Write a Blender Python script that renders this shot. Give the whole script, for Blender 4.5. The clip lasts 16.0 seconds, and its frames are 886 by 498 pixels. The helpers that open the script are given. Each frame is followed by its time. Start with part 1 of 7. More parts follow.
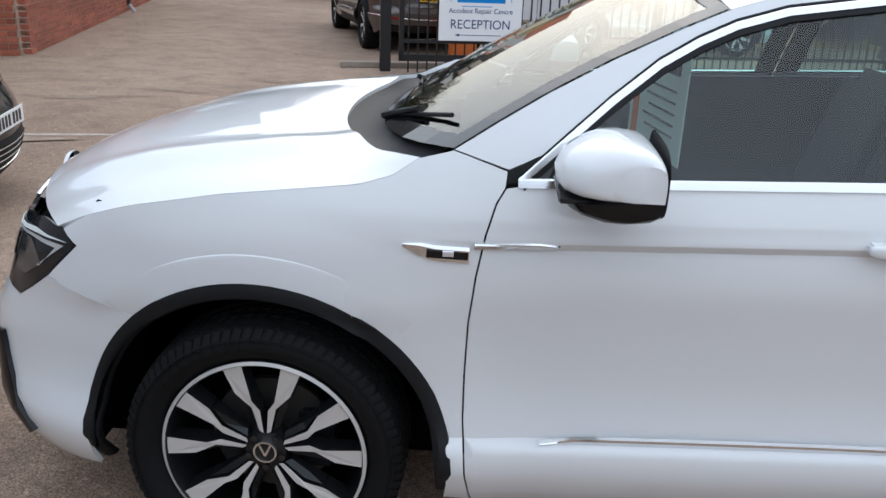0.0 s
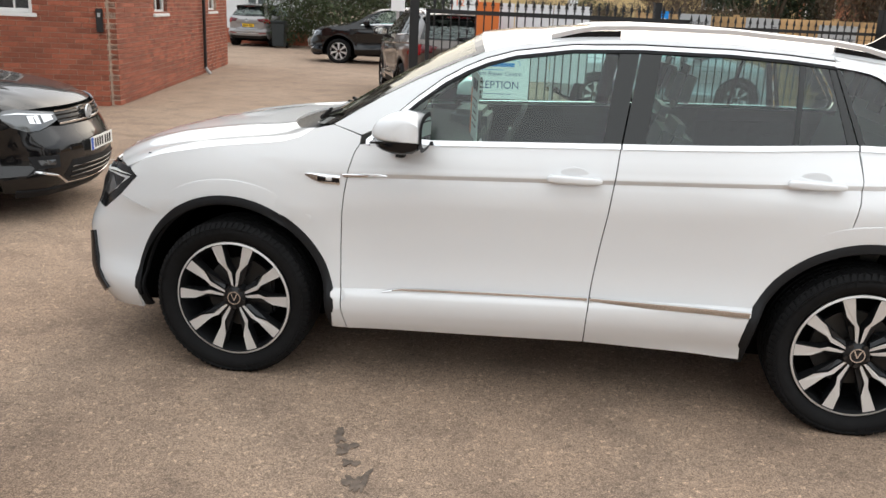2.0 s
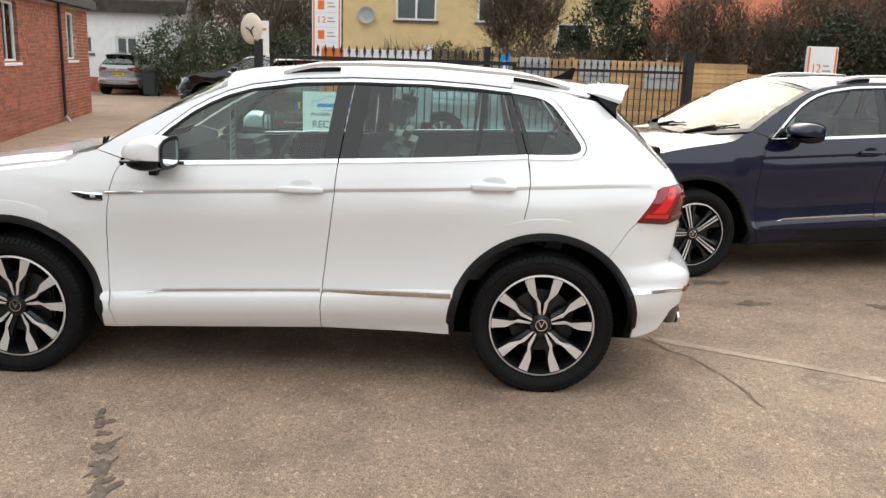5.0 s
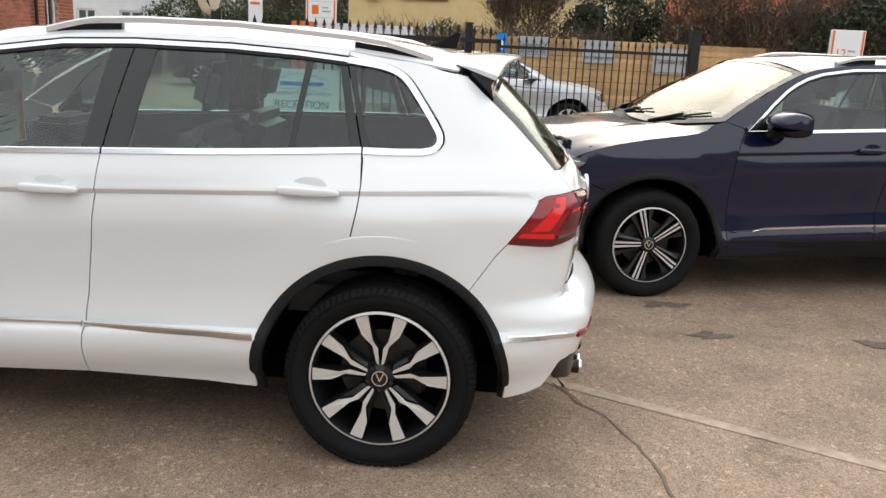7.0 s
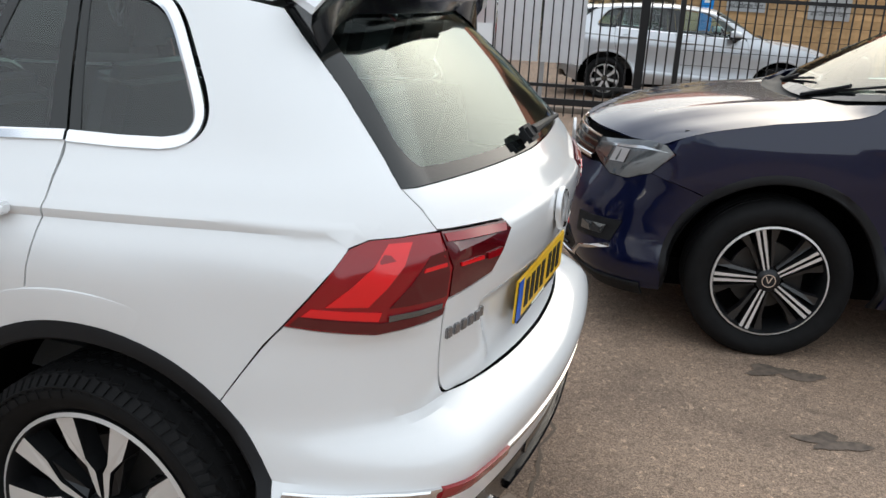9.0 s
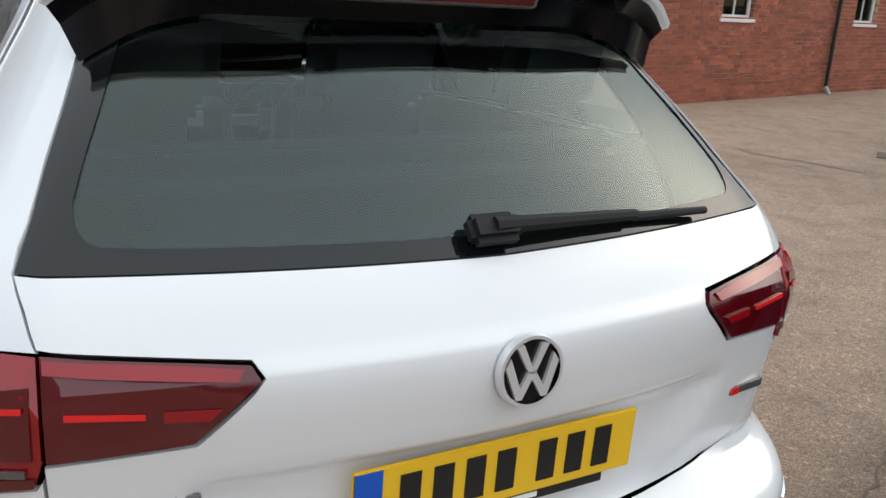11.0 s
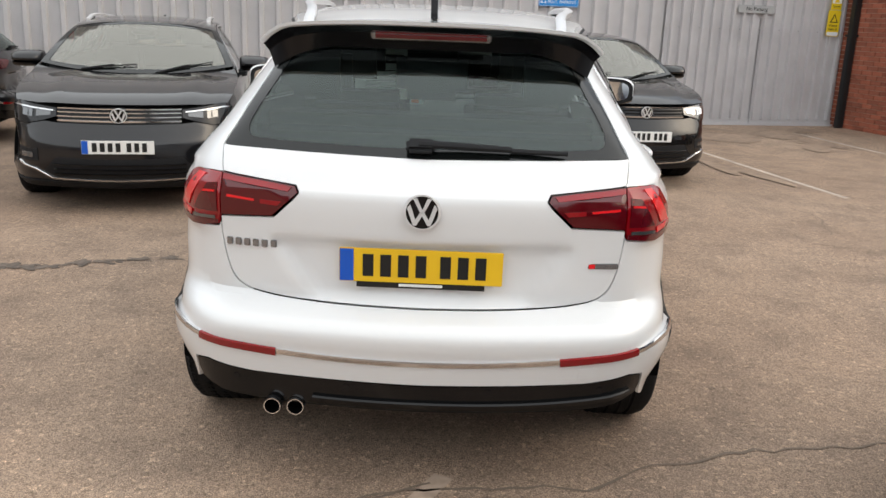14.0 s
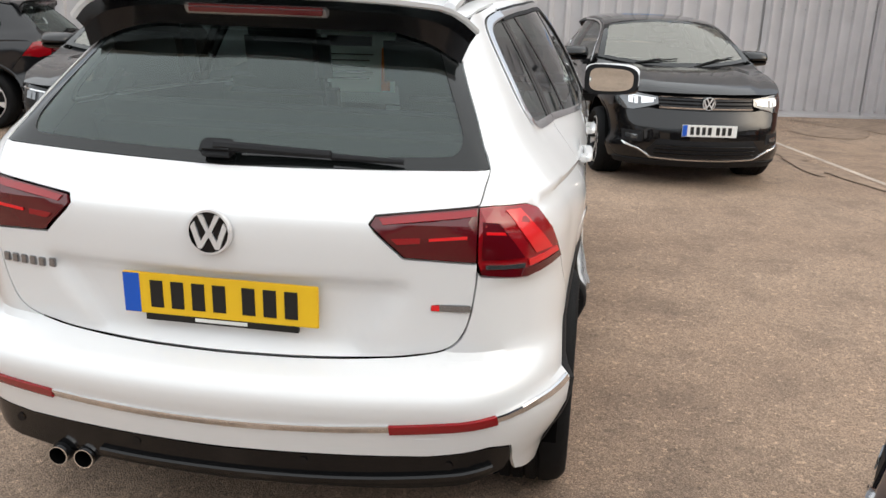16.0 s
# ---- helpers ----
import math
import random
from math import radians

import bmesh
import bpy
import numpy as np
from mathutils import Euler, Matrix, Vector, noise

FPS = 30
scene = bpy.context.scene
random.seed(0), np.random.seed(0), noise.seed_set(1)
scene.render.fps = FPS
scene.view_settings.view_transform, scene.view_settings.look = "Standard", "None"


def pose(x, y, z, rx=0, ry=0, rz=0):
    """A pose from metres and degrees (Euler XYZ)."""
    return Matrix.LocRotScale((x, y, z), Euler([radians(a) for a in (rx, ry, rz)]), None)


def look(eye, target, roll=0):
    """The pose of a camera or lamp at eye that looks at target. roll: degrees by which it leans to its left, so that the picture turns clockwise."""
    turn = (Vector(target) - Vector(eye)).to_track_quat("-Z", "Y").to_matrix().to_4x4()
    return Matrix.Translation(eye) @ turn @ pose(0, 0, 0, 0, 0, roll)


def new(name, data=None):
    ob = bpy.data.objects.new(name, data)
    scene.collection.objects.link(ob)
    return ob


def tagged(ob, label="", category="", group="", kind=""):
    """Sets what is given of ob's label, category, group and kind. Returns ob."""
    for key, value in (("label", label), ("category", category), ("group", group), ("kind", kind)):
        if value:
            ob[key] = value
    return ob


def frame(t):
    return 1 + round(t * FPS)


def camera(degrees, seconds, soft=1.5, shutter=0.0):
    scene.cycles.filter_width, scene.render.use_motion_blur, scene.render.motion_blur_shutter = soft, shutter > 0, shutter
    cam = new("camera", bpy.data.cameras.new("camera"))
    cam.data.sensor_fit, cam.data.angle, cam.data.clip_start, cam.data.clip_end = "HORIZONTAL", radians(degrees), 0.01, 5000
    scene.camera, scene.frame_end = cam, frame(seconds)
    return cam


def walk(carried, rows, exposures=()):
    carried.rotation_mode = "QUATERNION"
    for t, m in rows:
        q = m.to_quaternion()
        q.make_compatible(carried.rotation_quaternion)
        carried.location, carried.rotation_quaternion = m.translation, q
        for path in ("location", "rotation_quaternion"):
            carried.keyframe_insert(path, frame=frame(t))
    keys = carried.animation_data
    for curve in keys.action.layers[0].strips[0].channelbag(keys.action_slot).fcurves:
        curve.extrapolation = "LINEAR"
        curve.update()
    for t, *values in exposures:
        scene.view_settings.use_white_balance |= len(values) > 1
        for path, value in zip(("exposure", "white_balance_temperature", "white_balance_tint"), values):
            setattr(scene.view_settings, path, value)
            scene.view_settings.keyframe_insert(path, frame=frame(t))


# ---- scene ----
cam = camera(54.9, 16.0)
PATH = [
    (0, (0.533, -2.714, 1.609), (0.434, -0.839, 0.921), 2.4),
    (0.5, (0.785, -3.145, 1.615), (0.627, -1.256, 0.977), 2.7),
    (1, (1.05, -3.59, 1.623), (0.86, -1.686, 1.043), 3.6),
    (1.5, (1.263, -3.998, 1.641), (1.016, -2.092, 1.086), 3.1),
    (2, (1.432, -4.346, 1.655), (1.165, -2.441, 1.109), 2.5),
    (2.5, (1.688, -4.629, 1.661), (1.379, -2.719, 1.155), 2.2),
    (3, (1.818, -4.878, 1.669), (1.495, -2.965, 1.185), 1.3),
    (3.5, (1.931, -5.073, 1.684), (1.621, -3.155, 1.21), 1.3),
    (4, (2.058, -5.143, 1.686), (1.797, -3.21, 1.242), 1.5),
    (4.5, (2.151, -5.119, 1.676), (1.996, -3.173, 1.242), 1.5),
    (5, (2.258, -4.993, 1.648), (2.218, -3.042, 1.211), 1.8),
    (5.2, (2.3, -4.891, 1.71), (2.294, -2.947, 1.24), 1.9),
    (7.3, (3.192, -3.573, 1.576), (3.028, -1.638, 1.097), 3.2),
    (7.5, (3.272, -3.392, 1.573), (3.053, -1.463, 1.093), 3.1),
    (8, (3.465, -2.978, 1.546), (3.151, -1.071, 1.031), 2.4),
    (8.5, (3.679, -2.573, 1.527), (3.25, -0.7, 0.972), 2.3),
    (9, (3.888, -2.163, 1.521), (3.27, -0.356, 0.928), 3.1),
    (9.5, (4.013, -1.722, 1.507), (3.24, 0.013, 0.883), 3.5),
    (10, (4.138, -1.325, 1.507), (3.039, 0.216, 0.863), 3.7),
    (10.2, (4.186, -1.18, 1.491), (2.945, 0.259, 0.867), 3.4),
    (12.3, (5.043, -0.113, 1.519), (3.146, 0.093, 0.922), 3.1),
    (12.5, (5.194, -0.043, 1.509), (3.289, 0.088, 0.917), 2.7),
    (13, (5.589, 0.02, 1.539), (3.674, 0.074, 0.964), 1.7),
    (13.5, (5.889, 0.015, 1.563), (3.969, 0.05, 1.006), 1.4),
    (14, (6.032, 0.088, 1.553), (4.102, 0.073, 1.031), 2.2),
    (14.5, (6.061, 0.146, 1.556), (4.124, 0.083, 1.059), 1.9),
    (15, (5.91, 0.258, 1.533), (3.98, 0.149, 1.023), 1.5),
    (15.5, (5.632, 0.515, 1.539), (3.713, 0.385, 0.99), 1.9),
    (16, (5.355, 0.867, 1.537), (3.458, 0.572, 0.974), 2.0),
]
walk(cam, [(t, look(eye, target, roll)) for t, eye, target, roll in PATH],
     exposures=[(0, 0.22, 5500, 8), (1.5, 0.54, 6200, 8), (3.5, 0.63, 6350, 8), (5.2, 0.58, 6350, 8), (7.3, 0.46, 6250, 8), (9.0, 0.25, 5900, 6), (10.2, 0.18, 5850, 6), (12.5, 0.27, 6150, 8), (14.5, 0.48, 6300, 8), (16, 0.51, 6250, 8)])

# ---------- world, sun ----------
world = bpy.data.worlds.new("sky_world")
scene.world = world
world.use_nodes = True
wn = world.node_tree
sky = wn.nodes.new("ShaderNodeTexSky")
sky.sky_type = "NISHITA"
sky.sun_disc = False
sky.sun_elevation = radians(32)
sky.sun_rotation = radians(8)
sky.air_density, sky.dust_density, sky.ozone_density = 1.0, 6.0, 1.0
mixw = wn.nodes.new("ShaderNodeMixRGB")
mixw.inputs[0].default_value = 0.58
mixw.inputs[2].default_value = (7.2, 7.3, 7.4, 1)
wn.links.new(sky.outputs[0], mixw.inputs[1])
wn.links.new(mixw.outputs[0], wn.nodes["Background"].inputs[0])
wn.nodes["Background"].inputs[1].default_value = 0.125
sun = new("sun", bpy.data.lights.new("sun", "SUN"))
sun.data.energy, sun.data.angle, sun.data.color = 1.55, radians(130), (1.0, 0.955, 0.87)
sun.matrix_world = look((3, -3, 15), (0, 0, 0))


# ---------- materials ----------
def mat(name, color, rough=0.5, metal=0.0, coat=0.0, var=0.0, scale=20.0, bump=0.0, bscale=200.0, spec=0.5, trans=0.0, emit=None, ior=1.45, dirt=0.0):
    m = bpy.data.materials.new(name)
    m.use_nodes = True
    nt = m.node_tree
    b = nt.nodes["Principled BSDF"]
    b.inputs["Base Color"].default_value = (*color, 1)
    b.inputs["Roughness"].default_value = rough
    b.inputs["Metallic"].default_value = metal
    b.inputs["Coat Weight"].default_value = coat
    b.inputs["Coat Roughness"].default_value = 0.04
    b.inputs["Specular IOR Level"].default_value = spec
    b.inputs["Transmission Weight"].default_value = trans
    b.inputs["IOR"].default_value = ior
    if emit:
        b.inputs["Emission Color"].default_value = (*emit[0], 1)
        b.inputs["Emission Strength"].default_value = emit[1]
    co = nt.nodes.new("ShaderNodeTexCoord")
    if var:
        n1 = nt.nodes.new("ShaderNodeTexNoise")
        n1.inputs["Scale"].default_value, n1.inputs["Detail"].default_value = scale, 6
        n2 = nt.nodes.new("ShaderNodeTexNoise")
        n2.inputs["Scale"].default_value, n2.inputs["Detail"].default_value = scale * 0.13, 3
        add = nt.nodes.new("ShaderNodeMath")
        add.operation = "ADD"
        nt.links.new(co.outputs["Object"], n1.inputs["Vector"])
        nt.links.new(co.outputs["Object"], n2.inputs["Vector"])
        nt.links.new(n1.outputs[0], add.inputs[0])
        nt.links.new(n2.outputs[0], add.inputs[1])
        ramp = nt.nodes.new("ShaderNodeMapRange")
        ramp.inputs[1].default_value, ramp.inputs[2].default_value = 0.7, 1.3
        ramp.inputs[3].default_value, ramp.inputs[4].default_value = 1 - var, 1 + var
        nt.links.new(add.outputs[0], ramp.inputs[0])
        mul = nt.nodes.new("ShaderNodeVectorMath")
        mul.operation = "SCALE"
        mul.inputs[0].default_value = color
        nt.links.new(ramp.outputs[0], mul.inputs["Scale"])
        nt.links.new(mul.outputs[0], b.inputs["Base Color"])
    if bump:
        nb = nt.nodes.new("ShaderNodeTexNoise")
        nb.inputs["Scale"].default_value, nb.inputs["Detail"].default_value = bscale, 4
        nt.links.new(co.outputs["Object"], nb.inputs["Vector"])
        bp = nt.nodes.new("ShaderNodeBump")
        bp.inputs["Strength"].default_value, bp.inputs["Distance"].default_value = bump, 0.01
        nt.links.new(nb.outputs[0], bp.inputs["Height"])
        nt.links.new(bp.outputs[0], b.inputs["Normal"])
    if dirt:
        nd = nt.nodes.new("ShaderNodeTexNoise")
        nd.inputs["Scale"].default_value, nd.inputs["Detail"].default_value = 3.0, 8
        nt.links.new(co.outputs["Object"], nd.inputs["Vector"])
        rr = nt.nodes.new("ShaderNodeMapRange")
        rr.inputs[1].default_value, rr.inputs[2].default_value = 0.35, 0.7
        rr.inputs[3].default_value, rr.inputs[4].default_value = rough, rough + dirt
        nt.links.new(nd.outputs[0], rr.inputs[0])
        nt.links.new(rr.outputs[0], b.inputs["Roughness"])
    return m


def random_tint(m, amount):
    """Each piece takes a slightly different brightness, by its own random number."""
    nt = m.node_tree
    b = nt.nodes["Principled BSDF"]
    oi, geo = nt.nodes.new("ShaderNodeObjectInfo"), nt.nodes.new("ShaderNodeNewGeometry")
    s = nt.nodes.new("ShaderNodeMath")
    s.operation = "ADD"
    nt.links.new(oi.outputs["Random"], s.inputs[0])
    nt.links.new(geo.outputs["Random Per Island"], s.inputs[1])
    f = nt.nodes.new("ShaderNodeMath")
    f.operation = "FRACT"
    nt.links.new(s.outputs[0], f.inputs[0])
    r = nt.nodes.new("ShaderNodeMapRange")
    r.inputs[3].default_value, r.inputs[4].default_value = 1 - amount, 1 + amount
    nt.links.new(f.outputs[0], r.inputs[0])
    v = nt.nodes.new("ShaderNodeVectorMath")
    v.operation = "SCALE"
    src = b.inputs["Base Color"]
    if src.links:
        nt.links.new(src.links[0].from_socket, v.inputs[0])
    else:
        v.inputs[0].default_value = src.default_value[:3]
    nt.links.new(r.outputs[0], v.inputs["Scale"])
    nt.links.new(v.outputs[0], b.inputs["Base Color"])
    return m


def glass(name, tint, rough=0.0, clear=0.8, ior=1.6, coat=(1, 1, 1)):
    """Thin window glass: a tinted see-through sheet with a glossy surface."""
    m = bpy.data.materials.new(name)
    m.use_nodes = True
    nt = m.node_tree
    nt.nodes.remove(nt.nodes["Principled BSDF"])
    out = nt.nodes["Material Output"]
    tr, gl, mx, fr = (nt.nodes.new("ShaderNode" + k) for k in ("BsdfTransparent", "BsdfGlossy", "MixShader", "Fresnel"))
    tr.inputs[0].default_value = (*[clear * c for c in tint], 1)
    # coat is only a tint on the reflections
    gl.inputs[0].default_value = (*coat, 1)
    gl.inputs[1].default_value = rough
    fr.inputs[0].default_value = ior
    nt.links.new(fr.outputs[0], mx.inputs[0])
    nt.links.new(tr.outputs[0], mx.inputs[1])
    nt.links.new(gl.outputs[0], mx.inputs[2])
    nt.links.new(mx.outputs[0], out.inputs[0])
    return m


M = dict(
    white=mat("white_paint", (0.74, 0.75, 0.76), 0.3, coat=1.0, dirt=0.06),
    blue=mat("dark_blue_paint", (0.003, 0.005, 0.026), 0.3, metal=0.0, coat=1.0, spec=0.1),
    black=mat("black_paint", (0.004, 0.004, 0.0045), 0.3, coat=1.0, spec=0.1),
    grey_black=mat("dark_grey_paint", (0.007, 0.007, 0.0085), 0.3, coat=1.0, spec=0.1),
    silver=mat("silver_paint", (0.55, 0.57, 0.6), 0.35, metal=0.4, coat=1.0),
    grey=mat("grey_paint", (0.28, 0.27, 0.27), 0.35, metal=0.4, coat=1.0),
    bronze=mat("grey_brown_paint", (0.09, 0.075, 0.065), 0.35, metal=0.4, coat=1.0),
    cladding=mat("black_plastic", (0.010, 0.0105, 0.012), 0.6, spec=0.3, bump=0.1, bscale=900),
    gloss_black=mat("gloss_black", (0.005, 0.005, 0.006), 0.15, spec=0.4),
    # near-black colour supplies the shade in seams, arches, pipes and behind wheels
    gap=mat("gap_black", (0.003, 0.003, 0.003), 0.9, spec=0.05),
    chrome=mat("chrome", (0.78, 0.78, 0.79), 0.12, metal=1.0),
    satin=mat("satin_silver", (0.72, 0.72, 0.73), 0.3, metal=0.5),
    alloy=mat("machined_alloy", (0.66, 0.64, 0.62), 0.35, metal=0.3, bump=0.03, bscale=600),
    alloy_dark=mat("dark_alloy", (0.022, 0.023, 0.025), 0.3, metal=0.5),
    alloy_black=mat("black_alloy", (0.012, 0.012, 0.013), 0.3, coat=0.4),
    tyre=mat("tyre_rubber", (0.0075, 0.0075, 0.008), 0.75, spec=0.2, var=0.25, scale=30, bump=0.15, bscale=300),
    disc=mat("brake_disc", (0.07, 0.066, 0.062), 0.5, metal=0.6),
    badge=mat("badge_metal", (0.30, 0.30, 0.31), 0.25, metal=0.8),
    valance=mat("satin_black", (0.004, 0.004, 0.0045), 0.16, spec=0.4),
    red=mat("red_lens", (0.24, 0.002, 0.006), 0.15, coat=0.5),
    red_bright=mat("bright_red_lens", (0.70, 0.008, 0.012), 0.2, coat=0.6),
    red_dark=mat("smoked_red_lens", (0.085, 0.002, 0.005), 0.1, coat=0.6),
    lamp_clear=mat("headlamp_silver", (0.13, 0.135, 0.14), 0.10, metal=0.7, coat=1.0),
    lamp_dark=mat("headlamp_dark", (0.012, 0.013, 0.015), 0.08, spec=0.5),
    seat=mat("dark_leather", (0.075, 0.078, 0.08), 0.42, bump=0.1, bscale=300),
    trim=mat("grey_trim", (0.035, 0.036, 0.038), 0.6),
    lining=mat("grey_headlining", (0.30, 0.30, 0.29), 0.9),
    plate_y=mat("yellow_plate", (0.80, 0.50, 0.015), 0.4),
    plate_w=mat("white_plate", (0.78, 0.78, 0.76), 0.4),
    plate_b=mat("blue_band", (0.01, 0.09, 0.5), 0.4),
    ink=mat("black_ink", (0.008, 0.008, 0.008), 0.5),
    paper=mat("white_card", (0.78, 0.8, 0.78), 0.6),
    orange=mat("orange_print", (0.75, 0.16, 0.02), 0.5),
    mirror=mat("mirror_glass", (0.75, 0.78, 0.78), 0.02, metal=1.0),
    glass_f=glass("green_glass", (0.74, 0.95, 0.90), clear=0.97),
    glass_d=glass("privacy_glass", (0.56, 0.75, 0.72), clear=0.88),
    # cream gloss tint and high ior put a brighter, warmer sky into the reflection
    glass_w=glass("clear_screen_glass", (0.80, 0.90, 0.86), clear=0.9, ior=2.6, coat=(1.0, 0.97, 0.88)),
    glass_r=glass("rear_screen_glass", (0.66, 0.80, 0.77), clear=0.9, ior=1.70, coat=(0.9, 1.0, 0.97)),
    frit=mat("black_glass_edge", (0.006, 0.007, 0.007), 0.05, spec=0.6),
)


# ---------- mesh helpers ----------
def finish(name, bm, material, parent=None, label="", smooth=False, sharp=35.0):
    me = bpy.data.meshes.new(name)
    bm.normal_update()
    if smooth:
        lim = math.cos(radians(sharp))
        for f in bm.faces:
            f.smooth = True
        for e in bm.edges:
            if len(e.link_faces) == 2 and e.link_faces[0].normal.dot(e.link_faces[1].normal) < lim:
                e.smooth = False
    bm.to_mesh(me)
    bm.free()
    for m in material if isinstance(material, (list, tuple)) else (material,):
        me.materials.append(m)
    ob = new(name, me)
    if parent:
        ob.parent = parent
    if label:
        ob["label"] = label
    return ob


def part(name, bm, material, parent, label="", smooth=False, sharp=35.0):
    return finish(name, bm, material, parent, label, smooth, sharp)


def thing(name, m, label, category, group="", kind=""):
    e = new(name)
    e.empty_display_size = 0.2
    e.matrix_world = m
    return tagged(e, label, category, group, kind)


def box(bm, x0, y0, z0, x1, y1, z1, bevel=0.0, m=None):
    r = bmesh.ops.create_cube(bm, size=1)
    vs = r["verts"]
    for v in vs:
        v.co = Vector(((x0 + x1) / 2 + v.co.x * (x1 - x0), (y0 + y1) / 2 + v.co.y * (y1 - y0), (z0 + z1) / 2 + v.co.z * (z1 - z0)))
    if bevel:
        es = {e for v in vs for e in v.link_edges}
        vs = list({v for f in bmesh.ops.bevel(bm, geom=list(es), offset=bevel, segments=2, affect="EDGES")["faces"] for v in f.verts} | {v for v in vs if v.is_valid})
    if m:
        bmesh.ops.transform(bm, matrix=m, verts=[v for v in vs if v.is_valid])
    return vs


def boxbm(*a, bevel=0.0, m=None):
    bm = bmesh.new()
    box(bm, *a, bevel=bevel, m=m)
    return bm


def cyl(bm, p, q, r0, r1=None, n=12, caps=True):
    p, q = Vector(p), Vector(q)
    d = q - p
    r = bmesh.ops.create_cone(bm, cap_ends=caps, segments=n, radius1=r0, radius2=r0 if r1 is None else r1, depth=d.length)
    bmesh.ops.transform(bm, matrix=Matrix.Translation((p + q) / 2) @ d.to_track_quat("Z", "Y").to_matrix().to_4x4(), verts=r["verts"])
    return r["verts"]


def lathe(bm, profile, n=48, axis="y", mats=None):
    """Rings of (radius, along) turned round the axis y."""
    rings = []
    for r, a in profile:
        rings.append([bm.verts.new((r * math.cos(2 * math.pi * k / n), a, r * math.sin(2 * math.pi * k / n))) for k in range(n)])
    for i in range(len(rings) - 1):
        for k in range(n):
            f = bm.faces.new((rings[i][k], rings[i][(k + 1) % n], rings[i + 1][(k + 1) % n], rings[i + 1][k]))
            if mats:
                f.material_index = mats[i]
    return rings


def prism(bm, pts, y0, y1):
    """A polygon of (x, z) pushed from y0 to y1."""
    a = [bm.verts.new((x, y0, z)) for x, z in pts]
    b = [bm.verts.new((x, y1, z)) for x, z in pts]
    n = len(pts)
    fs = [bm.faces.new(a), bm.faces.new(b[::-1])]
    for i in range(n):
        fs.append(bm.faces.new((a[i], b[i], b[(i + 1) % n], a[(i + 1) % n])))
    bmesh.ops.recalc_face_normals(bm, faces=fs)
    return fs


def words(text, size, material, parent, m, name="lettering", align="CENTER", depth=0.002, fit=None):
    """Raised lettering, lying in the xz plane of m, read from -y."""
    cu = bpy.data.curves.new(name, "FONT")
    cu.body, cu.size, cu.align_x, cu.extrude = text, size, align, depth / 2
    tmp = new("tmp_text", cu)
    me = bpy.data.meshes.new_from_object(tmp.evaluated_get(bpy.context.evaluated_depsgraph_get()))
    bpy.data.objects.remove(tmp)
    bpy.data.curves.remove(cu)
    if fit and len(me.vertices):
        xs = [v.co.x for v in me.vertices]
        s = fit / (max(xs) - min(xs))
        for v in me.vertices:
            v.co.x *= s
    me.transform(m @ pose(0, 0, 0, 90, 0, 0))
    me.materials.append(material)
    ob = new(name, me)
    ob.parent = parent
    ob["label"] = "lettering reading " + text.lower()
    return ob


# ---------- cars: one family of bodies ----------
from mathutils import geometry


def curve(points):
    xs, ys = [p[0] for p in points], [p[1] for p in points]
    return lambda x: float(np.interp(x, xs, ys))


def belt(x):
    return 1.089 + 0.0445 * (x - 0.603)


def shoulder(x):
    return 0.989 + 0.0425 * (x - 1.064)


SIDE_OFF = curve([(-0.80, -0.06), (-0.71, -0.035), (-0.665, -0.004), (-0.60, 0.022), (-0.545, 0.022), (-0.522, 0.012), (-0.512, -0.010), (-0.40, -0.026), (-0.24, -0.016), (-0.16, -0.003),
                  (-0.115, 0.001), (-0.06, -0.004), (-0.022, -0.014), (-0.006, -0.001), (0.0, 0.0), (0.012, -0.004), (0.05, -0.013), (0.095, -0.030)])
REAR_X = curve([(0.26, 3.46), (0.30, 3.475), (0.36, 3.485), (0.40, 3.49), (0.43, 3.498), (0.49, 3.515), (0.54, 3.532), (0.572, 3.537), (0.592, 3.530), (0.610, 3.513), (0.626, 3.484), (0.640, 3.450), (0.652, 3.424), (0.668, 3.410),
                (0.70, 3.405), (0.78, 3.41), (0.845, 3.42), (0.862, 3.438), (0.875, 3.452), (0.97, 3.466), (1.02, 3.462), (1.034, 3.446), (1.10, 3.402), (1.14, 3.364),
                (1.2, 3.312), (1.3, 3.222), (1.4, 3.118), (1.45, 3.062), (1.52, 2.98), (1.62, 2.88)])
FRONT_X = curve([(0.20, -0.84), (0.30, -0.93), (0.42, -0.965), (0.6, -0.955), (0.68, -0.91), (0.74, -0.875), (0.80, -0.858), (0.88, -0.82), (0.93, -0.76), (1.0, -0.62)])


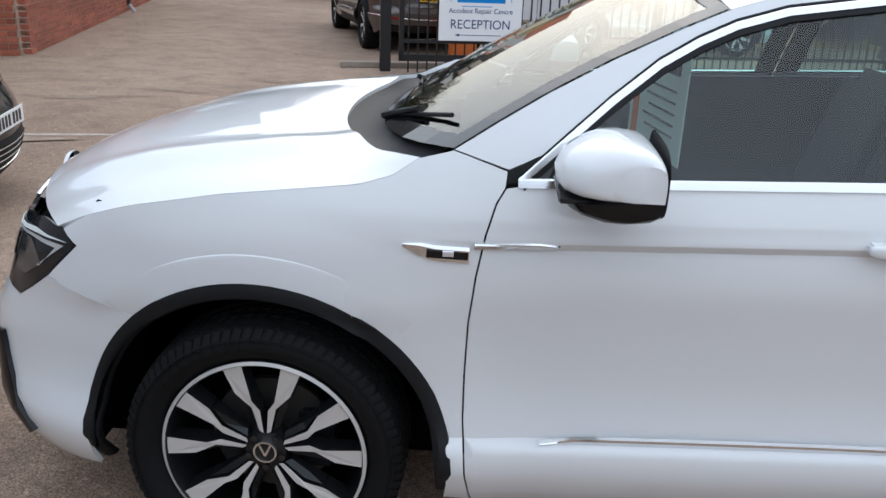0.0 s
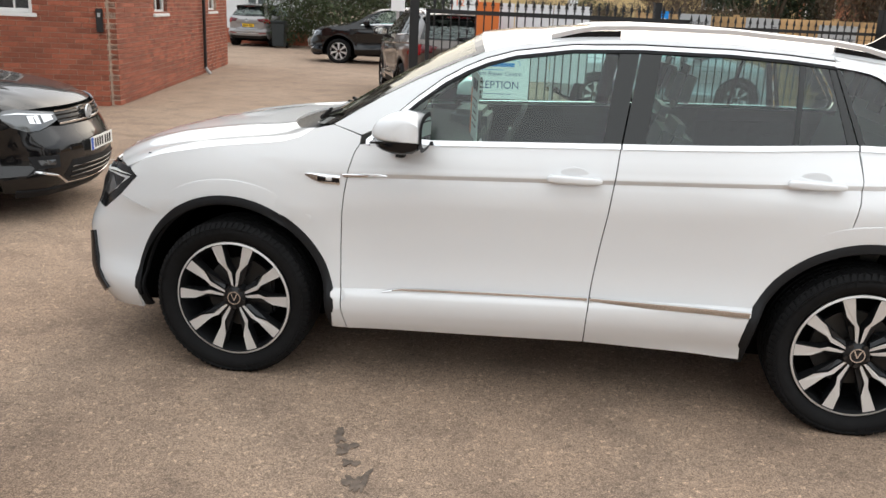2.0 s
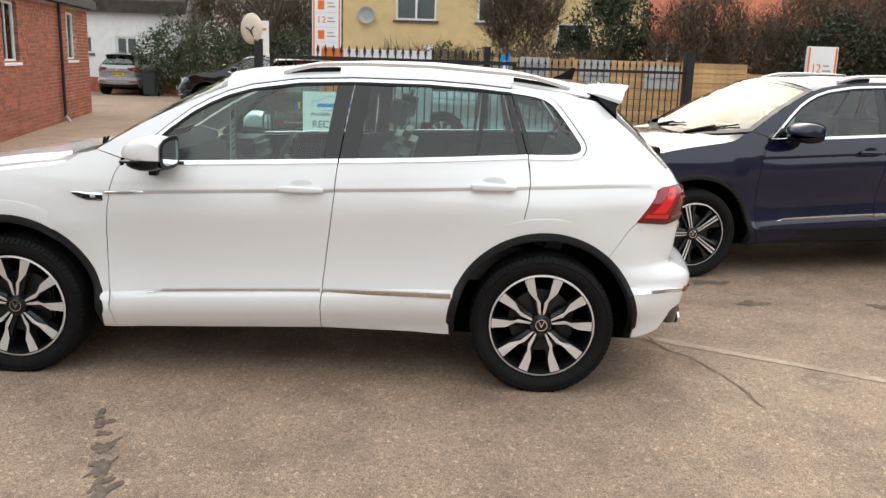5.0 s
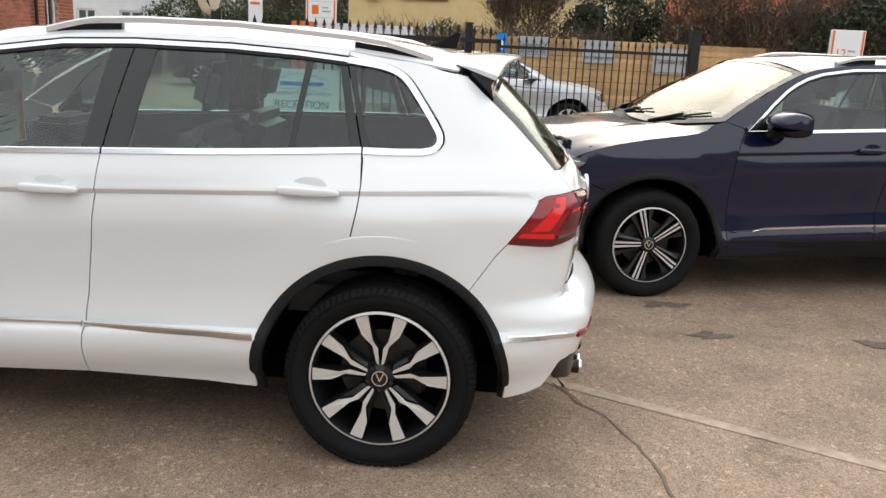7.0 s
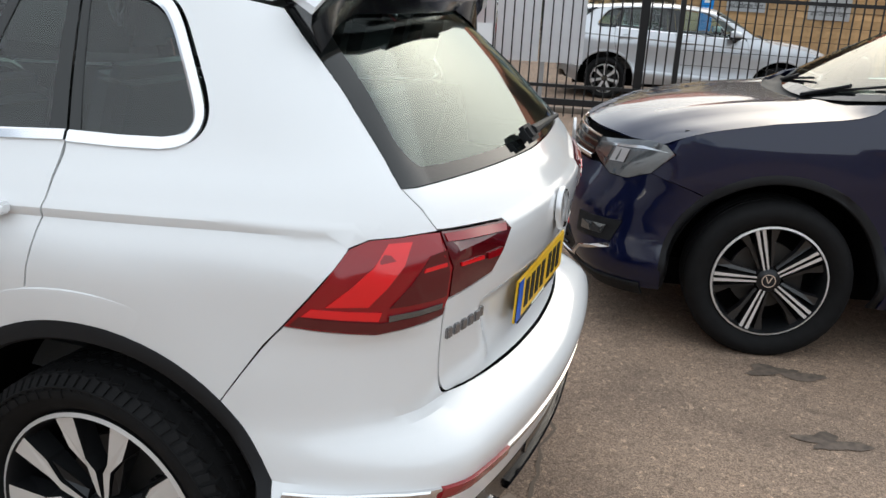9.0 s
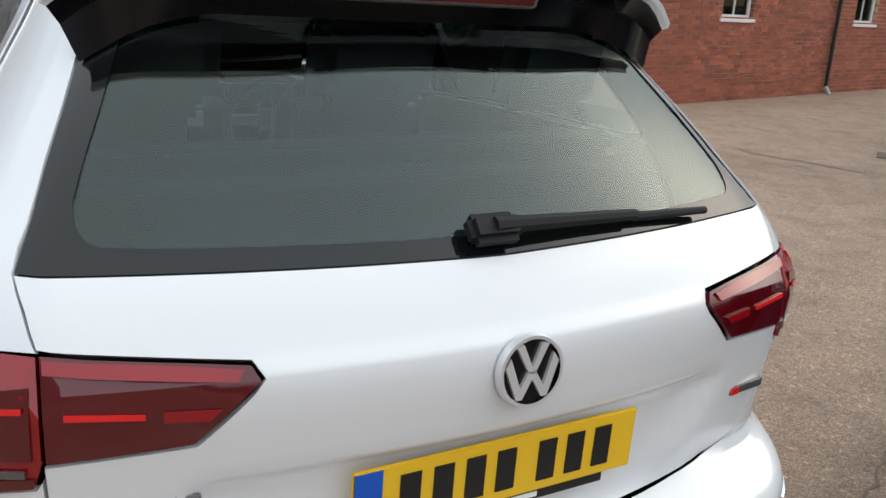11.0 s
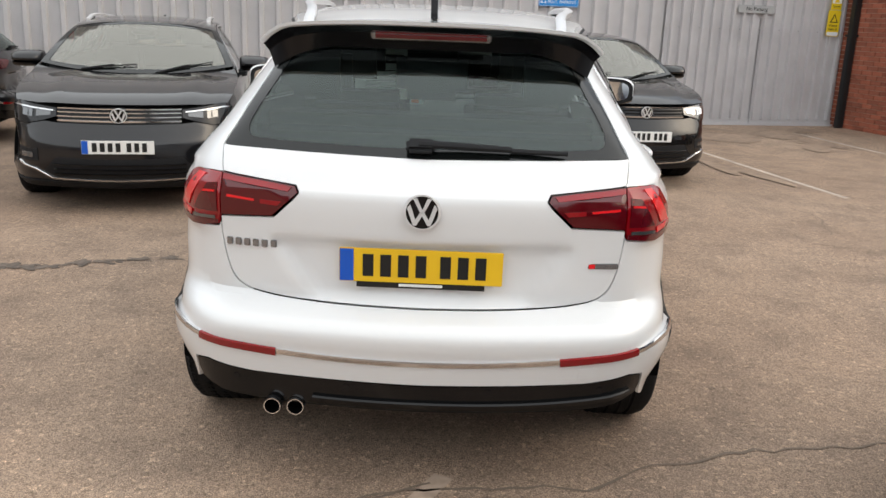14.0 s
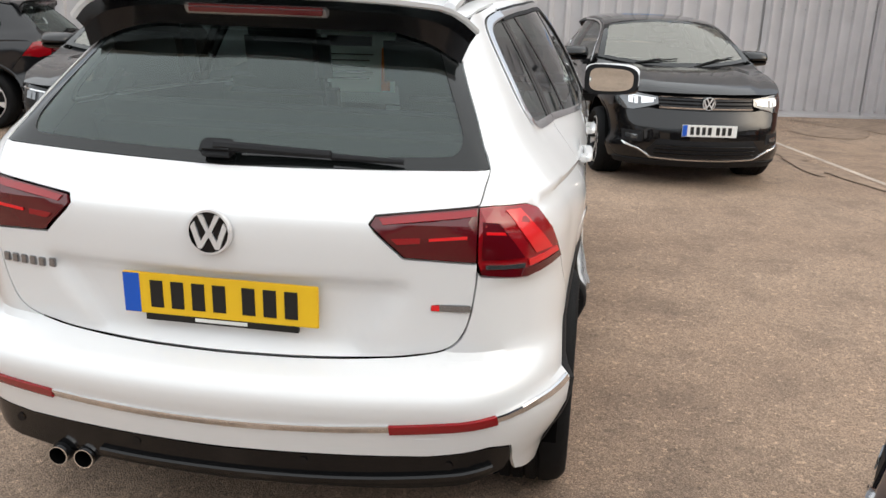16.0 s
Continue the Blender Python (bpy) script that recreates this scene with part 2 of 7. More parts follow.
def side_y(x, z):
    d = z - shoulder(x)
    w = 0.902
    if x < 0.3:
        w -= 0.062 * ((0.3 - x) / 0.7) ** 2
    if x > 2.4:
        low = max(0.0, min(1.0, (0.98 - z) / 0.30))
        w -= (0.045 - 0.022 * low) * ((x - 2.4) / 0.6) ** 2
    if d < 0.095:
        off = SIDE_OFF(d)
        fade = min(1.0, max(0.0, (x - 0.3) / 0.4))
        if -0.2 < d:
            soft = -0.03 * max(0.0, (d + 0.05) / 0.145) ** 2
            off = fade * off + (1 - fade) * soft
        y = w + off
    else:
        g = d - 0.095
        y = w - 0.030 - 0.40 * g - 0.38 * g * g
    if x > 1.9 and d > -0.10:
        y -= min(0.22, 0.34 * max(0, x - 2.2)) * max(0, d - 0.06)
        a, b = min(1, (x - 1.9) / 0.9), min(1, (d + 0.10) / 0.23)
        y -= 0.088 * a * a * (3 - 2 * a) * b * b * (3 - 2 * b)
    for hx in (0.0, 2.681):
        r = math.hypot(x - hx, z - 0.345)
        if r < 0.66 and z > 0.2:
            y += 0.011 * max(0.0, min(1.0, (0.66 - r) / 0.12))
    return y


def bezier(p0, p1, p2, p3, t):
    a, b, c, d = (1 - t) ** 3, 3 * t * (1 - t) ** 2, 3 * t * t * (1 - t), t ** 3
    return a * p0[0] + b * p1[0] + c * p2[0] + d * p3[0], a * p0[1] + b * p1[1] + c * p2[1] + d * p3[1]


def rear_start(z):
    return min(3.0, REAR_X(z) - 0.35)


def ux(x, z):
    """The way along the flank for a place x at height z."""
    if x < -0.35:
        lo, hi = -0.85, -0.35
        for _ in range(18):
            mid = (lo + hi) / 2
            lo, hi = (mid, hi) if shell(mid, z).x < x else (lo, mid)
        return (lo + hi) / 2
    if x > rear_start(z):
        lo, hi = 3.0, 3.5
        for _ in range(18):
            mid = (lo + hi) / 2
            lo, hi = (mid, hi) if shell(mid, z).x < x else (lo, mid)
        return (lo + hi) / 2
    return x if x < 2.4 else 2.4 + (x - 2.4) * 0.6 / (rear_start(z) - 2.4)


def shell(u, z):
    """A place on the left flank, round the corners to the middle of the nose (u = -1.4) and of the tail (u = 4.12)."""
    xb = rear_start(z)
    if u > 3.0:
        s = side_y(xb, z)
        yc = min(0.62, s - 0.13)
        v = 4.12 - u
        if v <= 0.62:
            return Vector((REAR_X(z) - 0.068 * (v / 0.62) ** 2, -v * yc / 0.62, z))
        x3 = REAR_X(z) - 0.068
        dx = x3 - xb
        t = (u - 3.0) / 0.5
        x, y = bezier((xb, s), (xb + 0.55 * dx, s - 0.012), (x3 - 0.075 * dx, yc + 0.5 * (s - yc)), (x3, yc), t)
        return Vector((x, -y, z))
    if u < -0.35:
        s = side_y(-0.35, z)
        q = u + 1.4
        if q <= 0.55:
            return Vector((FRONT_X(z) + 0.11 * (q / 0.55) ** 2, -q, z))
        x3 = FRONT_X(z) + 0.11
        dx = x3 + 0.35
        t = (-0.35 - u) / 0.5
        x, y = bezier((-0.35, s), (-0.35 + 0.58 * dx, s - 0.03), (x3 - 0.09 * dx, 0.55 + 0.58 * (s - 0.55)), (x3, 0.55), t)
        return Vector((x, -y, z))
    x = u if u < 2.4 else 2.4 + (u - 2.4) * (xb - 2.4) / 0.6
    return Vector((x, -side_y(x, z), z))


def flank(x, z):
    return shell(ux(x, z), z)


def tail(v, z):
    p = shell(4.12 - abs(v), z)
    return p if v <= 0 else Vector((p.x, -p.y, p.z))


def gate_skin(v, z):
    """The tailgate: flush outside, with a sunk field round the plate whose sides lean inwards."""
    p = tail(v, z)
    if z < 0.875:
        edge = 0.335 + 0.13 * max(0.0, min(1.0, (z - 0.665) / 0.18))
        k = max(0.0, min(1.0, (edge + 0.032 - abs(v)) / 0.064))
        k = k * k * (3 - 2 * k)
        flush = 3.452 - 0.13 * (0.875 - z) - 0.28 * max(0.0, 0.70 - z)
        fade = max(0.0, min(1.0, (0.82 - abs(v)) / 0.15))
        p.x += (flush - REAR_X(z)) * (1 - k) * fade if flush > REAR_X(z) else 0.0
    return p


def nose(q, z):
    p = shell(-1.4 + abs(q), z)
    return p if q <= 0 else Vector((p.x, -p.y, p.z))


def arc(cx, cz, r, a0, a1, n=16):
    return [(cx + r * math.cos(radians(a0 + (a1 - a0) * k / n)), cz + r * math.sin(radians(a0 + (a1 - a0) * k / n))) for k in range(n + 1)]


def mirror_poly(half):
    """A closed outline from its half at v <= 0, from the lower middle to the upper middle."""
    return list(half) + [(-v, z) for v, z in reversed(half) if abs(v) > 1e-6]


def chaikin(pts, rounds=2):
    """Rounds the inner corners of an open line."""
    for _ in range(rounds):
        out = [pts[0]]
        for a, b in zip(pts, pts[1:]):
            out += [(a[0] * 0.75 + b[0] * 0.25, a[1] * 0.75 + b[1] * 0.25), (a[0] * 0.25 + b[0] * 0.75, a[1] * 0.25 + b[1] * 0.75)]
        pts = out + [pts[-1]]
    return pts


def inset(poly, d):
    n, out = len(poly), []
    area = sum(poly[i][0] * poly[(i + 1) % n][1] - poly[(i + 1) % n][0] * poly[i][1] for i in range(n))
    s = 1 if area > 0 else -1
    for i in range(n):
        a, b, c = Vector(poly[i - 1]), Vector(poly[i]), Vector(poly[(i + 1) % n])
        e, f = (b - a).normalized(), (c - b).normalized()
        m = Vector((-(e.y + f.y), e.x + f.x))
        if m.length < 1e-6:
            m = Vector((-e.y, e.x))
        m = m.normalized() * d * s / max(0.5, (1 + e.dot(f)) / 2) ** 0.5
        out.append((b.x + m.x, b.y + m.y))
    return out


def inside(p, poly):
    hit, n = False, len(poly)
    for i in range(n):
        (x0, y0), (x1, y1) = poly[i - 1], poly[i]
        if (y0 > p[1]) != (y1 > p[1]) and p[0] < (x1 - x0) * (p[1] - y0) / (y1 - y0) + x0:
            hit = not hit
    return hit


def far_from_edge(p, poly, d):
    q = Vector(p)
    for i in range(len(poly)):
        a, b = Vector(poly[i - 1]), Vector(poly[i])
        ab = b - a
        t = max(0, min(1, (q - a).dot(ab) / max(ab.length_squared, 1e-9)))
        if (a + ab * t - q).length < d:
            return False
    return True


FLANK_LEVELS = [-0.72, -0.68, -0.66, -0.63, -0.60, -0.57, -0.545, -0.53, -0.52, -0.512, -0.49, -0.46, -0.40, -0.34, -0.28, -0.22, -0.17, -0.14, -0.115, -0.08, -0.05, -0.035, -0.022, -0.012, -0.003, 0.003, 0.012, 0.03, 0.05, 0.075, 0.095,
                0.13, 0.18, 0.23, 0.28, 0.33, 0.38, 0.43, 0.48]
TAIL_LEVELS = [0.28, 0.31, 0.34, 0.37, 0.4, 0.42, 0.44, 0.47, 0.5, 0.53, 0.56, 0.58, 0.596, 0.61, 0.622, 0.636, 0.65, 0.67, 0.7, 0.74, 0.78, 0.82, 0.842, 0.852, 0.862, 0.872, 0.88, 0.9, 0.93, 0.96, 0.99, 1.015, 1.024, 1.034, 1.045, 1.07, 1.1, 1.13, 1.16, 1.2, 1.24, 1.28, 1.32, 1.36, 1.4, 1.44, 1.48]
NOSE_LEVELS = [0.22 + 0.045 * k for k in range(20)]


def sheet(outline, fn, levels, step, gap=0.0022, thick=0.012, off=0.0, follow=None, centre=(1.35, 0, 0.75), flip=False):
    """A curved panel: an outline in the panel's own two coordinates, laid on the surface fn, with edges turned inwards."""
    poly = inset(outline, gap) if gap else list(outline)
    dense = []
    for i in range(len(poly)):
        a, b = poly[i], poly[(i + 1) % len(poly)]
        k = max(1, int(math.hypot(b[0] - a[0], b[1] - a[1]) / step + 0.5))
        ts = [j / k for j in range(k)]
        for lv in (levels if follow else ()):
            fa, fb = (p[1] - lv - (follow(p[0]) if follow else 0.0) for p in (a, b))
            if fa * fb < 0:
                t = fa / (fa - fb)
                near = min(range(k), key=lambda j: abs(ts[j] - t))
                if abs(ts[near] - t) * k < 0.25 and near > 0:
                    ts[near] = t
                elif 0.03 < t < 0.97:
                    ts.append(t)
        ts = sorted(set(ts))
        dense += [(a[0] + (b[0] - a[0]) * t, a[1] + (b[1] - a[1]) * t) for t in ts]
    us = [p[0] for p in dense]
    pts = [Vector(p) for p in dense]
    n = len(pts)
    u = min(us) + step * 0.5
    while u < max(us):
        for lv in levels:
            p = (u, lv + (follow(u) if follow else 0.0))
            if inside(p, dense) and far_from_edge(p, dense, min(step * 0.16, 0.012)):
                pts.append(Vector(p))
        u += step
    vs, _, fs, *_ = geometry.delaunay_2d_cdt(pts, [], [list(range(n))], 1, 1e-6)
    bm = bmesh.new()
    co = [fn(v.x, v.y) for v in vs]
    bvs = [bm.verts.new(c) for c in co]
    for f in fs:
        try:
            bm.faces.new([bvs[i] for i in f])
        except ValueError:
            pass
    bm.normal_update()
    c = Vector(centre)
    votes = sum((1 if f.normal.dot(f.calc_center_median() - c) > 0 else -1) * f.calc_area() for f in bm.faces)
    if votes < 0:
        bmesh.ops.reverse_faces(bm, faces=bm.faces[:])
    bm.normal_update()
    if off:
        for v in bm.verts:
            v.co += v.normal * off
        bm.normal_update()
    if thick:
        edges = [e for e in bm.edges if len(e.link_faces) == 1]
        low = {}
        for e in edges:
            for v in e.verts:
                if v not in low:
                    low[v] = v.normal.copy()
        low = {v: bm.verts.new(v.co - nn * thick) for v, nn in low.items()}
        for e in edges:
            f = e.link_faces[0]
            a, b = e.verts
            lp = [l for l in f.loops if l.edge == e][0]
            a, b = lp.vert, lp.link_loop_next.vert
            bm.faces.new((b, a, low[a], low[b]))
    for v in [v for v in bm.verts if not v.link_faces]:
        bm.verts.remove(v)
    return bm


def mirrored(bm):
    b2 = bm.copy()
    for v in b2.verts:
        v.co.y = -v.co.y
    bmesh.ops.reverse_faces(b2, faces=b2.faces[:])
    return b2


def ribbon(pts, fn, width, off=0.004, thick=0.006, step=0.05):
    """A raised strip along a line on the surface fn."""
    dense = []
    for (a, b) in zip(pts, pts[1:]):
        k = max(1, int(math.hypot(b[0] - a[0], b[1] - a[1]) / step + 0.5))
        dense += [(a[0] + (b[0] - a[0]) * j / k, a[1] + (b[1] - a[1]) * j / k) for j in range(k)]
    dense.append(pts[-1])
    bm = bmesh.new()
    rows = []
    for i, p in enumerate(dense):
        a, b = Vector(dense[max(0, i - 1)]), Vector(dense[min(len(dense) - 1, i + 1)])
        t = (b - a).normalized()
        nrm = Vector((-t.y, t.x))
        w = width(i / (len(dense) - 1)) if callable(width) else width
        c = fn(*p)
        e1 = fn(p[0] + nrm.x * w / 2, p[1] + nrm.y * w / 2)
        e0 = fn(p[0] - nrm.x * w / 2, p[1] - nrm.y * w / 2)
        tt = fn(*dense[min(len(dense) - 1, i + 1)]) - fn(*dense[max(0, i - 1)])
        nn = tt.cross(e1 - e0)
        nn = nn.normalized() if nn.length > 1e-9 else Vector((0, -1, 0))
        if nn.dot(c - Vector((1.35, 0, 0.75))) < 0:
            nn = -nn
        rows.append([bm.verts.new(e0 - nn * 0.004), bm.verts.new(e0 + nn * (off + thick * 0.5)), bm.verts.new(e0 * 0.22 + e1 * 0.78 + nn * (off + thick)), bm.verts.new(e1 + nn * (off + thick * 0.5)), bm.verts.new(e1 - nn * 0.004)])
    for r, s in zip(rows, rows[1:]):
        for k in range(4):
            bm.faces.new((r[k], r[k + 1], s[k + 1], s[k]))
    bm.faces.new(rows[0])
    bm.faces.new(rows[-1][::-1])
    bmesh.ops.recalc_face_normals(bm, faces=bm.faces[:])
    return bm


def grid_sheet(fn, na, nb, thick=0.0):
    bm = bmesh.new()
    vs = [[bm.verts.new(fn(i / na, j / nb)) for j in range(nb + 1)] for i in range(na + 1)]
    for i in range(na):
        for j in range(nb):
            bm.faces.new((vs[i][j], vs[i + 1][j], vs[i + 1][j + 1], vs[i][j + 1]))
    bm.normal_update()
    if sum(f.normal.dot(f.calc_center_median() - Vector((1.2, 0, 0.3))) for f in bm.faces) < 0:
        bmesh.ops.reverse_faces(bm, faces=bm.faces[:])
        bm.normal_update()
    if thick:
        low = {}
        edges = [e for e in bm.edges if len(e.link_faces) == 1]
        for e in edges:
            for v in e.verts:
                low.setdefault(v, None)
        low = {v: bm.verts.new(v.co - v.normal * thick) for v in low}
        for e in edges:
            lp = [l for l in e.link_faces[0].loops if l.edge == e][0]
            a, b = lp.vert, lp.link_loop_next.vert
            bm.faces.new((b, a, low[a], low[b]))
    return bm


CHROME_LINE = [(0.603, 1.098), (0.66, 1.15), (0.712, 1.197), (0.80, 1.275), (0.903, 1.355), (0.99, 1.405), (1.073, 1.442), (1.189, 1.476), (1.426, 1.511), (1.7, 1.523), (2.067, 1.522),
               (2.3, 1.510), (2.488, 1.493), (2.61, 1.477), (2.67, 1.460), (2.715, 1.430), (2.778, 1.35), (2.838, 1.268), (2.856, 1.235), (2.852, 1.208), (2.83, 1.190), (2.79, 1.183)]
chrome_z = curve(CHROME_LINE[:13])
CHROME_BACK = chaikin(CHROME_LINE[12:], 2)
EDGE_Z = curve([(0.95, 1.432), (1.1, 1.495), (1.2, 1.515), (1.43, 1.545), (1.7, 1.558), (2.07, 1.557), (2.49, 1.530), (2.75, 1.498), (3.0, 1.46)])
PILLAR = [(0.45, 1.158), (0.55, 1.222), (0.66, 1.288), (0.80, 1.362), (0.95, 1.432), (1.06, 1.478)]
HOOD_EDGE = [(-0.52, 0.905), (-0.439, 0.949), (-0.30, 0.987), (-0.088, 1.030), (0.10, 1.056), (0.237, 1.074), (0.314, 1.098), (0.372, 1.138)]
hood_mid_x = curve([(0, -0.80), (0.5, -0.36), (1, 0.085)])
hood_mid_z = curve([(0, 0.905), (0.08, 0.945), (0.2, 0.985), (0.4, 1.03), (0.6, 1.06), (0.8, 1.083), (1, 1.092)])


def along(points, s):
    lens = [0.0]
    for a, b in zip(points, points[1:]):
        lens.append(lens[-1] + math.hypot(b[0] - a[0], b[1] - a[1]))
    return tuple(float(np.interp(s * lens[-1], lens, [p[k] for p in points])) for k in (0, 1))


def hood_fn(a, t):
    t = t * 2 - 1
    e = along(HOOD_EDGE, a)
    p = shell(*e)
    k = abs(t)
    x = hood_mid_x(a) + (p.x - hood_mid_x(a)) * k ** 2.2
    z = hood_mid_z(a) + (p.z - hood_mid_z(a)) * k ** 3.2
    z += 0.010 * math.exp(-((k - 0.60) / 0.07) ** 2) * min(1, a * 3) - 0.006 * math.exp(-((k - 0.78) / 0.08) ** 2)
    return Vector((x, p.y * -t * -1 if t < 0 else -p.y * t, z)) if t >= 0 else Vector((x, p.y * k, z))


def screen_fn(s, t):
    t = t * 2 - 1
    p = flank(*along(PILLAR, s))
    cx, cz = 0.20 + (1.00 - 0.20) * s, 1.085 + (1.550 - 1.085) * s + 0.018 * math.sin(math.pi * s)
    k = abs(t)
    y = abs(p.y) * 0.992 * t
    return Vector((cx + (p.x - cx) * k ** 2.2, y, cz + (p.z - cz) * k ** 2.2))


def roof_fn(s, t):
    t = t * 2 - 1
    k = abs(t)
    x_edge = 1.06 + (2.90 - 1.06) * s
    e = flank(x_edge, EDGE_Z(x_edge))
    x_mid = 1.00 + (2.96 - 1.00) * s
    zc = EDGE_Z(max(1.3, x_edge)) + 0.052
    if s < 0.15:
        zc += (1.550 - zc) * (1 - s / 0.15) ** 2
    x = x_mid + (e.x - x_mid) * k ** 2.5
    return Vector((x, abs(e.y) * t, zc + (e.z - zc) * k ** 3.0))


def loft_y(profile):
    """A closed outline of (x, z) carried along y and drawn in at both ends."""
    bm = bmesh.new()
    rows = []
    for y, f in ((-0.128, 0.50), (-0.121, 0.70), (-0.105, 0.86), (-0.075, 0.96), (-0.03, 1.0), (0.03, 1.0), (0.075, 0.96), (0.105, 0.84), (0.122, 0.62)):
        rows.append([bm.verts.new((0.07 + (x - 0.07) * f, y, 0.015 + (z - 0.015) * (0.35 + 0.65 * f))) for x, z in profile])
    n = len(profile)
    for a, b in zip(rows, rows[1:]):
        for k in range(n):
            bm.faces.new((a[k], a[(k + 1) % n], b[(k + 1) % n], b[k]))
    bm.faces.new(rows[0]), bm.faces.new(rows[-1][::-1])
    bmesh.ops.recalc_face_normals(bm, faces=bm.faces[:])
    return bm


def wheel(parent, x, side, style, name, r_tyre=0.36, r_rim=0.263, hub_y=0.875, steer=0.0, detail=1):
    """A wheel part of a car, with its tyre, rim and spokes as sub-parts. Built facing -y."""
    w = new(name)
    w.parent = parent
    w.matrix_local = pose(x, side * 0.0, r_tyre - 0.012) if side < 0 else pose(x, 0, r_tyre - 0.012, 0, 0, 180)
    n = 72 if detail > 1 else 40
    o = -hub_y
    bm = bmesh.new()
    tread = [(r_rim - 0.004, o + 0.02), (r_rim + 0.012, o - 0.004), (r_rim + 0.03, o - 0.022), (r_rim + 0.055, o - 0.030), (r_tyre - 0.03, o - 0.026), (r_tyre - 0.012, o - 0.010), (r_tyre - 0.004, o + 0.012)]
    a = o + 0.012
    for k in range(4):
        tread += [(r_tyre, a + 0.012), (r_tyre, a + 0.040), (r_tyre - 0.008, a + 0.042), (r_tyre - 0.008, a + 0.049)]
        a += 0.042
    tread += [(r_tyre - 0.002, a + 0.02), (r_tyre - 0.03, a + 0.05), (r_rim, a + 0.05)]
    lathe(bm, tread, n)
    bmesh.ops.recalc_face_normals(bm, faces=bm.faces[:])
    part("tyre", bm, M["tyre"], w, smooth=True, sharp=40)
    if detail > 1:
        bm = bmesh.new()
        for k in range(64):
            ang = 2 * math.pi * k / 64
            mm = Matrix.Rotation(ang, 4, "Y")
            for yy, tw in ((o + 0.004, 18), (o + 0.042, -25), (o + 0.086, -25)):
                box(bm, r_tyre - 0.004, -0.003, -0.013 if yy < o + 0.01 else -0.004, r_tyre + 0.0022, 0.022, 0.013 if yy < o + 0.01 else 0.004,
                    m=mm @ Matrix.Translation((-0.004 if yy < o + 0.01 else 0, yy, 0)) @ Matrix.Rotation(radians(tw), 4, "X"))
        for k in range(84):
            box(bm, -0.017, -0.003, -0.0085, 0.017, 0.004, 0.0085, m=Matrix.Rotation(2 * math.pi * k / 84, 4, "Y") @ Matrix.Translation((r_tyre - 0.018, o - 0.0175, 0)) @ Matrix.Rotation(radians(41), 4, "Z") @ Matrix.Rotation(radians(14), 4, "Y"))
        lathe(bm, [(r_rim + 0.074, o - 0.027), (r_rim + 0.073, o - 0.031), (r_rim + 0.069, o - 0.031), (r_rim + 0.068, o - 0.027)], n)
        part("tread_block", bm, M["tyre"], w)["kind"] = "stuff"
    rim_m = M["alloy"]
    bm = bmesh.new()
    lathe(bm, [(r_rim + 0.002, o + 0.02), (r_rim + 0.002, o - 0.004), (r_rim - 0.007, o - 0.008), (r_rim - 0.012, o + 0.0), (r_rim - 0.018, o + 0.03), (r_rim - 0.022, o + 0.17)], n, mats=[1, 0, 1, 1, 1])
    bmesh.ops.recalc_face_normals(bm, faces=bm.faces[:])
    part("rim", bm, [rim_m, M["alloy_dark"]], w, smooth=True)
    bm = bmesh.new()
    lathe(bm, [(0.02, o + 0.10), (r_rim * 0.62, o + 0.10), (r_rim * 0.62, o + 0.12), (0.02, o + 0.12)], 40)
    bmesh.ops.recalc_face_normals(bm, faces=bm.faces[:])
    part("brake_disc", bm, M["disc"], w)
    part("brake_caliper", boxbm(0.07, o + 0.075, -0.085, 0.165, o + 0.15, 0.085, bevel=0.012), M["alloy_dark"], w)
    # black disc added in place of the shaded space behind the spokes
    bm = bmesh.new()
    lathe(bm, [(0.001, o + 0.14), (r_rim - 0.02, o + 0.14), (r_rim - 0.02, o + 0.15)], 32)
    part("wheel_back", bm, M["gap"], w)
    R = r_rim - 0.012

    def spoke(poly_face, lip, mats, nm):
        bm = bmesh.new()
        n = len(poly_face)
        top = [bm.verts.new((x, o + dy, z)) for x, z, dy in poly_face]
        cx, cz = sum(p[0] for p in poly_face) / n, sum(p[1] for p in poly_face) / n
        low = [bm.verts.new((x + (0.008 if z > cz else -0.008) * 0, o + 0.055, z + (lip if z > cz else -lip))) for x, z, dy in poly_face]
        f = bm.faces.new(top)
        f.material_index = 0
        for i in range(n):
            bm.faces.new((top[i], low[i], low[(i + 1) % n], top[(i + 1) % n])).material_index = 1
        bmesh.ops.recalc_face_normals(bm, faces=bm.faces[:])
        return bm

    def rot(poly, a):
        c, s = math.cos(a), math.sin(a)
        return [(x * c - z * s, x * s + z * c, dy) for x, z, dy in poly]

    def place(bm, a):
        bmesh.ops.transform(bm, matrix=Matrix.Rotation(-a, 4, "Y"), verts=bm.verts[:])
        return bm

